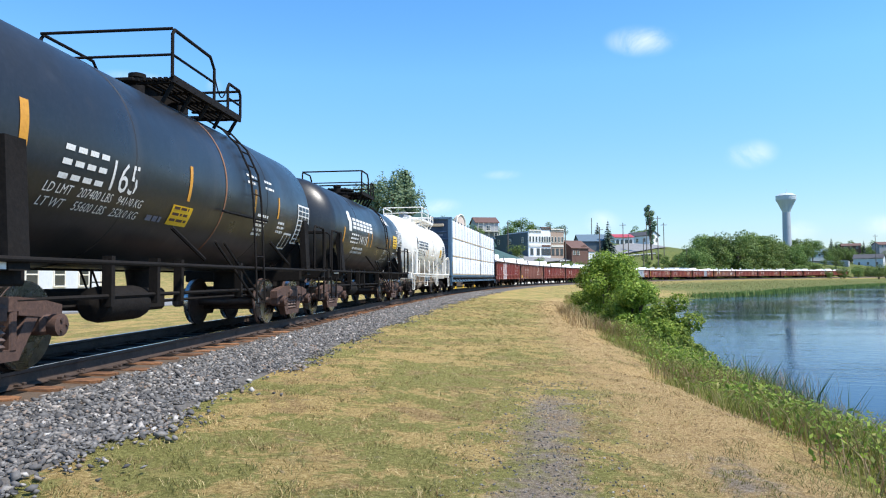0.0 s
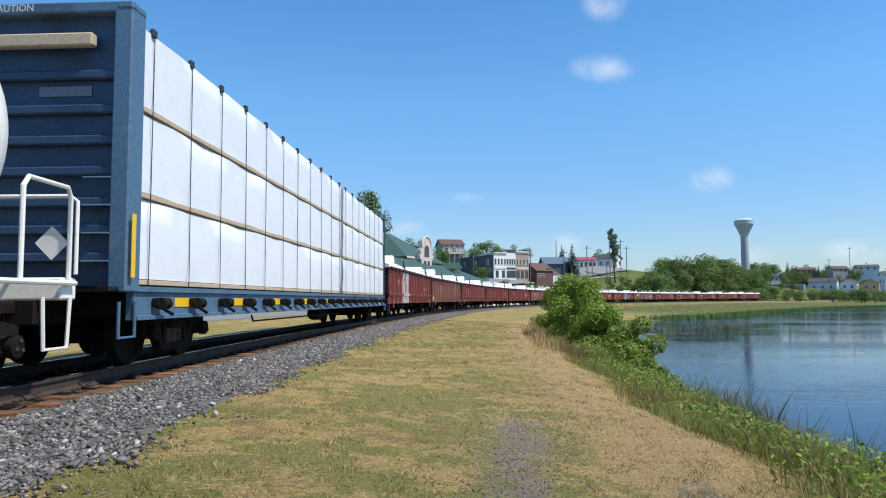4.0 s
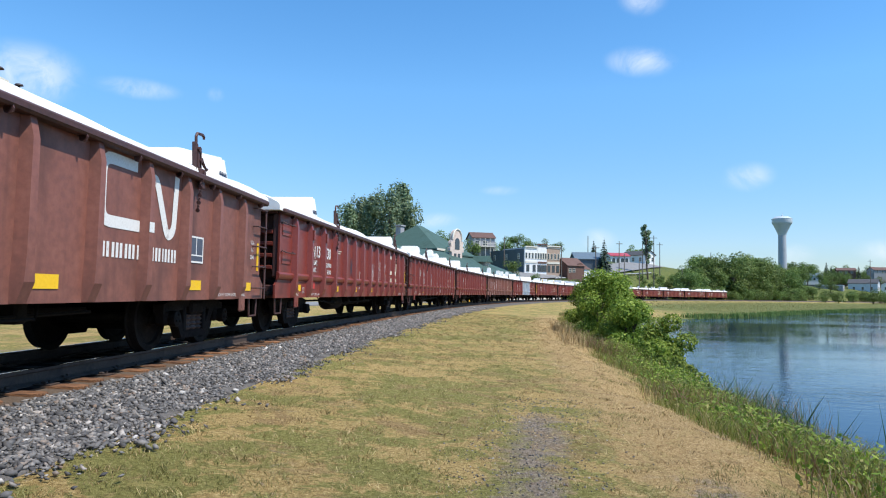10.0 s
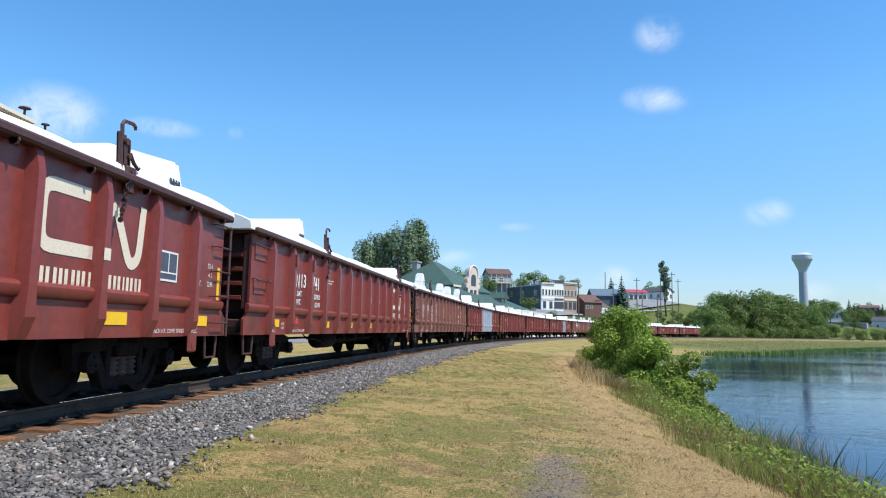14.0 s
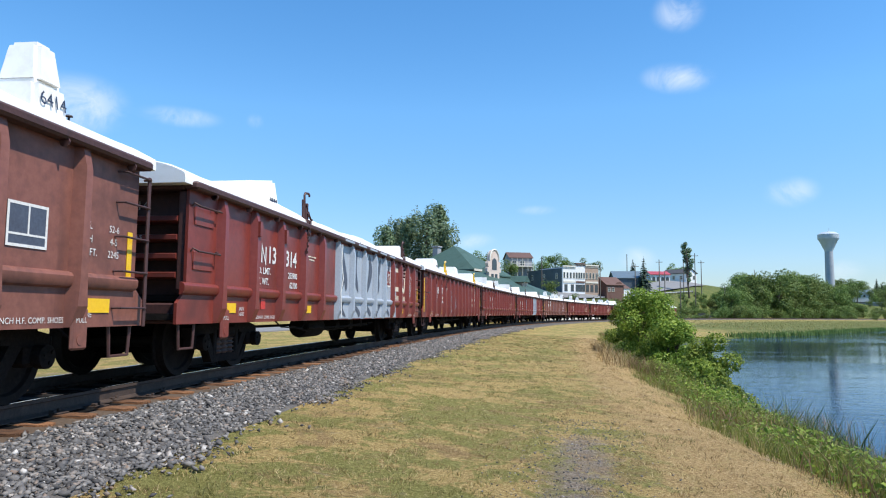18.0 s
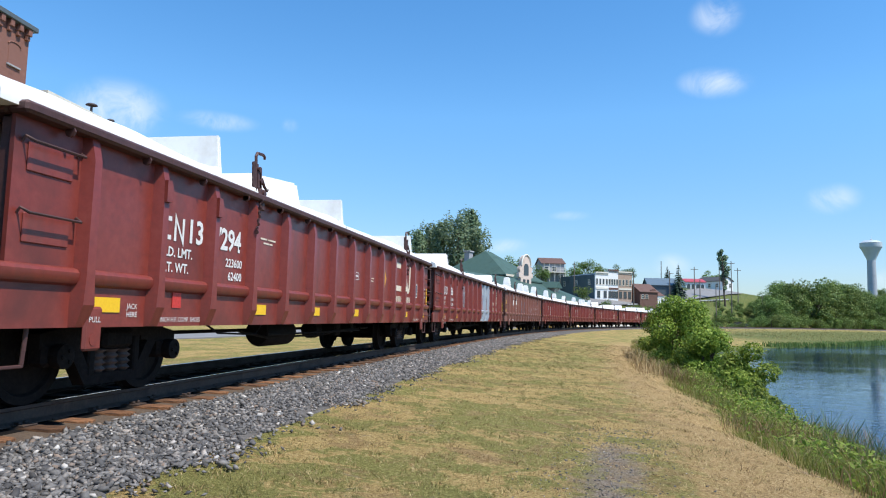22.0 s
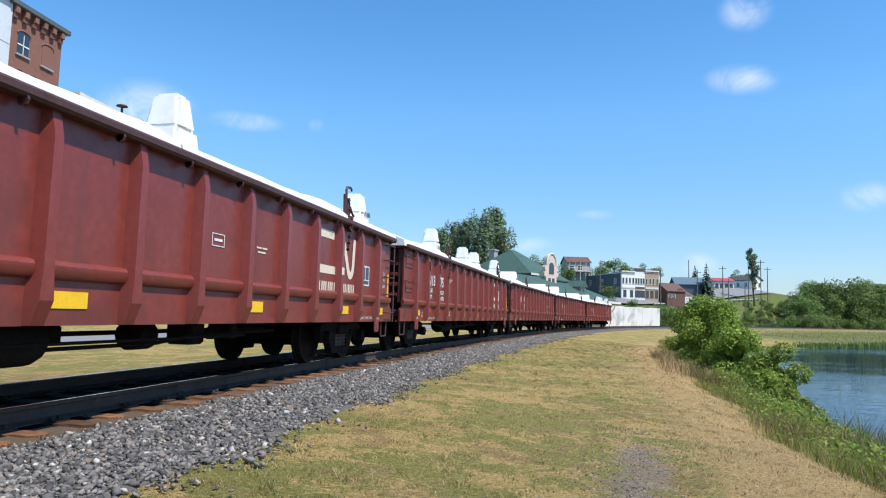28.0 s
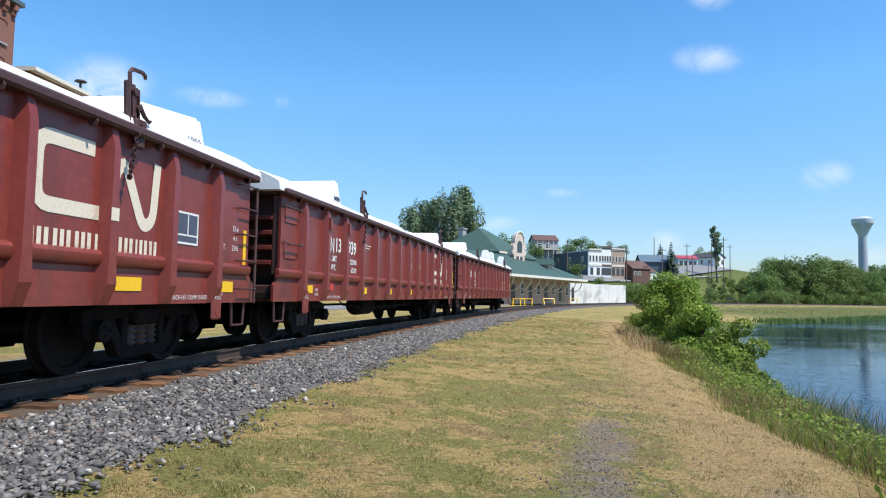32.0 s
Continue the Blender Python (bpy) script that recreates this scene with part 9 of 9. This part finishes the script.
    for name, mat, k in (("meadow_grass", M_BLADE, m), ("dry_meadow_grass", M_STRAW, ~m)):
        me = blade_mesh(name, mat, rng, x[k], y[k], rng.uniform(0.12, 0.3, int(k.sum())), 0.03, 0.4)
        tagged(new(name, me), "rough grass on the flat beside the lake", "grass", kind="stuff")


build_shore()


def build_stones():
    """Crushed stones on the ballast shoulder, lying at all angles."""
    rng = np.random.default_rng(33)
    base = np.array([(1, 0, 0), (-1, 0, 0), (0, 1, 0), (0, -1, 0), (0, 0, 1), (0, 0, -1), (0.6, 0.6, 0.55), (-0.6, -0.55, 0.6)], float)
    tri = np.array([(0, 6, 4), (6, 2, 4), (0, 2, 6), (2, 1, 4), (1, 7, 4), (7, 3, 4), (1, 3, 7), (3, 0, 4), (2, 0, 5), (1, 2, 5), (3, 1, 5), (0, 3, 5)])
    x, y, s, d = scatter(rng, 78000, 1.5, 60, 1.3, 3.3, 1.9)
    n = len(x)
    z = np.interp(d, [0.9, 1.5, 2.05, 2.55, 2.75], [-0.19, -0.21, -0.27, -0.345, -0.36])
    size = rng.uniform(0.013, 0.032, n) * (1 + 0.35 * ease(s, 10, 45)) * np.where(rng.random(n) < 0.1, 1.5, 1)
    edge = 2.75 + 0.16 * np.sin(s * 1.3) + 0.12 * np.sin(s * 3.1 + 1) + 0.08 * np.sin(s * 7.7)
    keep = rng.random(n) < np.clip((d - 1.0) / 0.5, 0.25, 1) * np.clip((edge - d) / 0.35, np.where(d > edge + 0.15, 0.006, 0.06), 1)
    # pebbles on the worn path through the grass
    m2 = 1700
    y2 = 3.5 + 6.5 * rng.random(m2) ** 1.3
    x2 = 0.72 + 0.17 * (y2 - 5) + rng.normal(0, 0.36, m2)
    x, y, z = np.concatenate([x[keep], x2]), np.concatenate([y[keep], y2]), np.concatenate([z[keep], ground_z(x2, y2)])
    size = np.concatenate([size[keep], rng.uniform(0.004, 0.014, m2)])
    n = len(x)
    tilt = rng.normal(0, 0.42, (n, 2))
    spin = rng.uniform(0, 6.283, n)
    q = np.stack([np.cos(spin / 2), np.sin(tilt[:, 0] / 2), np.sin(tilt[:, 1] / 2), np.sin(spin / 2)], 1)
    q /= np.linalg.norm(q, axis=1, keepdims=True)
    w, i, j, k = q.T
    R = np.stack([1 - 2 * (j * j + k * k), 2 * (i * j - k * w), 2 * (i * k + j * w), 2 * (i * j + k * w), 1 - 2 * (i * i + k * k), 2 * (j * k - i * w), 2 * (i * k - j * w), 2 * (j * k + i * w), 1 - 2 * (i * i + j * j)], 1).reshape(n, 3, 3)
    shape = base[None] * rng.uniform(0.55, 1.35, (n, 8, 1)) * np.stack([rng.uniform(0.9, 1.5, n), rng.uniform(0.6, 1.1, n), rng.uniform(0.4, 0.8, n)], 1)[:, None]
    v = np.einsum("nij,nkj->nki", R, shape * size[:, None, None]) + np.stack([x, y, z + size * 0.3], 1)[:, None]
    f = (np.arange(n)[:, None, None] * 8 + tri[None]).reshape(-1, 3)
    m, nn, l, p = shader("loose_stones")
    g = nn.new("ShaderNodeNewGeometry")
    tcn = nn.new("ShaderNodeTexCoord")
    c = ramp(nn, l, g.outputs["Random Per Island"], [(0.0, (0.05, 0.047, 0.046)), (0.3, (0.105, 0.099, 0.095)), (0.65, (0.18, 0.168, 0.157)), (0.86, (0.27, 0.245, 0.22)), (0.93, (0.22, 0.15, 0.105)), (1.0, (0.55, 0.52, 0.48))])
    c = blend(nn, l, span(nn, l, noise_of(nn, l, tcn.outputs["Object"], 60, 3), 0.4, 0.7, 0, 0.4), c, (0.075, 0.07, 0.067))
    l.new(c, p.inputs["Base Color"])
    p.inputs["Roughness"].default_value = 0.85
    tagged(new("ballast_stones", raw("ballast_stones", v.reshape(-1, 3), f, m)), "loose grey crushed stones beside the track", "stones", kind="stuff")


build_stones()


# ---- the train's parts in order, and how it rolls ----
def panel(k):
    return -GON_L / 2 + k * 1.182


def tag_pink(e, X):
    painted(e, 4, 5, M_TAGW, SHARED[("gon", "red")])
    scrawl(e, X + 0.009, rib_y(4.1), rib_y(6.0), 0.9, 2.2, M_OX, 11, 0.06, 5)
    scrawl(e, X + 0.012, rib_y(4.1), rib_y(6.0), 0.9, 2.1, M_TAGK, 12, 0.018, 6)
    scrawl(e, X + 0.004, panel(7.1), panel(7.8), 1.3, 2.0, M_TAGG, 13, 0.025, 4)


def tag_dark(e, X):
    scrawl(e, X, panel(5.25), panel(5.8), 1.3, 2.0, M_TAGK, 21, 0.035, 3)
    scrawl(e, X, panel(6.2), panel(6.8), 0.95, 1.5, M_TAGW, 22, 0.025, 5)
    for k in (7.6, 8.6, 9.5, 10.3):
        scrawl(e, X, panel(k), panel(k + 0.4), 1.0, 1.9, M_TAGW, int(k * 10), 0.02, 2)


def tag_white(e, X):
    scrawl(e, X, panel(5.3), panel(5.8), 0.95, 1.85, M_TAGW, 31, 0.035, 5)
    scrawl(e, X, panel(7.15), panel(8.3), 0.85, 1.5, M_TAGW, 32, 0.028, 6)
    scrawl(e, X, panel(4.7), panel(4.9), 1.4, 1.7, M_TAGW, 33, 0.03, 1)


def tag_many(e, X):
    for k, z0, z1, s in ((3.1, 0.95, 1.8, 41), (4.1, 1.2, 2.1, 42), (6.15, 1.45, 1.95, 43), (8.1, 1.1, 1.6, 44), (9.1, 1.0, 1.6, 45), (1.1, 1.4, 2.1, 46)):
        scrawl(e, X, panel(k), panel(k + 0.75), z0, z1, M_TAGW, s, 0.024, 6)
    for k in (5.85, 8.55):
        plaque("upright_reflector", M_YEL, e, X, panel(k), panel(k) + 0.1, GON_H0 + 0.55, GON_H0 + 1.2)


def tag_grey(e, X):
    painted(e, 6, 10, M_TAGG, SHARED[("gon", "red")])
    plaque("spray_paint", M_TAGG, e, GON_W - 0.001, rib_y(11) + 0.1, rib_y(11.6), GON_H0 + 0.02, GON_H0 + 0.8)
    wedge_shapes(e, X + 0.008, [rib_y(k + 0.52) for k in range(6, 11)], M_TAGK, 51)
    wedge_shapes(e, X + 0.010, [rib_y(k + 0.3) for k in (6, 8, 9)], M_TAGK, 57)
    edge = [(rib_y(6) + 0.06, 2.36), (rib_y(6) + 0.0, 1.98), (rib_y(6) + 0.14, 1.62), (rib_y(6) - 0.02, 1.3), (rib_y(6) + 0.08, 0.78)]
    part("spray_stroke", ribbon_line(edge, 0.06, GON_W + 0.122), M_MARK, e, "white jagged edge of the spray piece", 0)
    plaque("spray_paint", M_MARK, e, X + 0.002, rib_y(10) + 0.42, rib_y(10) + 0.95, 1.62, 2.12, "white-edged spray panel")
    plaque("spray_paint", M_OX, e, X + 0.005, rib_y(10) + 0.47, rib_y(10) + 0.90, 1.67, 2.07, "red spray panel")
    scrawl(e, X + 0.010, rib_y(10) + 0.5, rib_y(10) + 0.86, 1.75, 2.0, M_MARK, 58, 0.016, 4)
    for k in range(6, 11):
        plaque("spray_paint", M_TAGG, e, GON_W + 0.139, rib_y(k) + 0.2, rib_y(k) + 0.95, GON_H1 - 0.075, GON_H1 - 0.03)
    scrawl(e, X + 0.006, panel(11.1), panel(11.7), 1.9, 2.2, M_TAGW, 52, 0.02, 4)
    scrawl(e, X + 0.006, panel(12.1), panel(12.7), 1.6, 2.1, M_TAGW, 53, 0.02, 3)


def tag_thin(e, X):
    for k in (5, 6, 8, 9):
        scrawl(e, X, panel(k + 0.15), panel(k + 0.85), 0.95, 2.0, M_TAGG, 60 + k, 0.014, 5)
    plaque("upright_reflector", M_YEL, e, X, -GON_L / 2 + 0.17, -GON_L / 2 + 0.27, GON_H0 + 0.2, GON_H0 + 1.45)


def tag_diamond(e, X):
    y, z = panel(9.5), 1.75
    b = Build().prism([(y - 0.3, z), (y, z - 0.42), (y + 0.3, z + 0.02), (y + 0.02, z + 0.38)], X, X + 0.006, "x")
    part("yellow_diamond", b, M_AMB, e, "rough yellow painted diamond")


def tag_red(e, X):
    scrawl(e, X, rib_y(4.15), rib_y(4.85), 1.3, 2.15, M_TAGG, 71, 0.02, 9)
    painted(e, 8, 9, M_TAGG, SHARED[("gon", "red")])
    scrawl(e, X + 0.008, rib_y(8.2), rib_y(9.8), 0.95, 2.1, M_REDL, 72, 0.03, 4)
    scrawl(e, X + 0.008, rib_y(8.1), rib_y(9.9), 0.9, 2.2, M_TAGK, 74, 0.02, 6)
    scrawl(e, X + 0.006, panel(9.2), panel(9.8), 1.2, 1.9, M_TAGG, 73, 0.02, 5)


def tag_brown(e, X):
    for r_, z in enumerate((2.12, 1.8)):
        bars(e, X + 0.004, panel(2.2), z + 0.2, [[(0, 0.16), (0.2, 0.36), (0.4, 0.56), (0.6, 0.76), (1.12, 1.28), (1.32, 1.44), (1.48, 1.64)]], M_MARK, 0.26)
    for k in (5, 6):
        scrawl(e, X, panel(k + 0.1), panel(k + 0.9), 0.9, 2.0, M_TAGB, 80 + k, 0.05, 4)
    scrawl(e, X, panel(8.1), panel(9.9), 0.8, 2.1, M_TAGG, 83, 0.018, 8)
    plaque("primer_patch", M_TAGW, e, X, panel(7.3), panel(7.3) + 0.5, GON_H0 + 0.02, GON_H0 + 0.3, "pale primer patch")
    for k in (0.25, 1.2, 4.1, 6.9, 9.2):
        plaque("upright_reflector", M_YEL, e, X + 0.003, panel(k), panel(k) + 0.1, GON_H0 + 0.55, GON_H0 + 1.2)


FRONT_AT = [0, 3, 6, 9, 12, 15, 18, 21, 24, 27, 30, 32]
FRONT_S = [68.35, 42.14, 15.27, -12.12, -39.94, -68.12, -96.61, -125.41, -154.52, -183.99, -213.9, -234.13]
PITCH = 17.4547


def make_train():
    """Pairs of a thing and its middle's distance behind the first gondola's leading coupler."""
    tanks = make_tanks()
    made = [(tanks["tank_a"], -57.4, 4.6), (tanks["tank_b"], -44.7, 4.6), (tanks["tank_c"], -31.5, 4.6)]
    made += [(make_flat(), -12.35, 9.5), (make_lumber(), -12.35, 9.5)]
    numbers = ["137766", "188202", "137530", "137036", "137741", "137125", "137314", "188207", "137294", "137056", "137114", "137420", "137275", "137709", "137939", "137288"]
    forms = [(0, 3), (0, 3), (0, 3), (4, 3), (0, 3), (1, 1), (0, 3), (4, 4), (5, 5), (0, 3), (1, 1), (1, 2), (1, 1), (0, 3), (0, 3), (0, 2)]
    tags = {0: ("and pale graffiti", tag_pink), 2: ("and dark graffiti", tag_dark), 3: ("and white scrawls", tag_white), 5: ("and many scrawls", tag_many), 6: ("and large grey graffiti", tag_grey), 7: ("and thin grey scrawls", tag_thin), 8: ("and a yellow diamond", tag_diamond), 9: ("and red-grey graffiti", tag_red), 10: ("and dark scrawls", tag_brown)}
    for i, n in enumerate(numbers):
        w = gondola(i, n, "plain" if i in (1, 7) else "belt", forms[i], tags.get(i), i in (1, 5, 10), M_YEL if i == 7 else M_RIM, {3: ((8.5, 2), (10.8, 4)), 5: ((8.8, 2), (11.4, 2)), 7: ((9.6, 4),), 8: ((7.2, 3), (9.4, 5)), 10: ((8.5, 2), (11.0, 2)), 11: ((9.0, 2),), 12: ((8.7, 2), (10.7, 2)), 15: ((9.5, 2), (11.2, 2))}.get(i, ()))
        made.append((w, (i + 0.5) * PITCH, 6.2))
    return made


TRAIN = make_train()


def front(t):
    """Where the first gondola's coupler is at t seconds: the train gathers speed slowly."""
    return float(np.polyval(np.polyfit(FRONT_AT, FRONT_S, 4), t))


def motions():
    ts = [k * 0.5 for k in range(65)]
    for w, off, base in TRAIN:
        rows = []
        for t in ts:
            s = front(t) + off
            x0, y0, _ = line(s - base)
            x1, y1, _ = line(s + base)
            rows.append((t, pose((x0 + x1) / 2, (y0 + y1) / 2, 0, 0, 0, -math.degrees(math.atan2(x1 - x0, y1 - y0)))))
        walk(w, rows)
    roll_ts = [k / 15 for k in range(481)]
    turns = [math.degrees((front(t) - front(0)) / 0.457) for t in roll_ts]
    for w, q in ROLLING:
        walk(w, [(t, pose(0, q, 0.457, -a, 0, 0)) for t, a in zip(roll_ts, turns)])


motions()
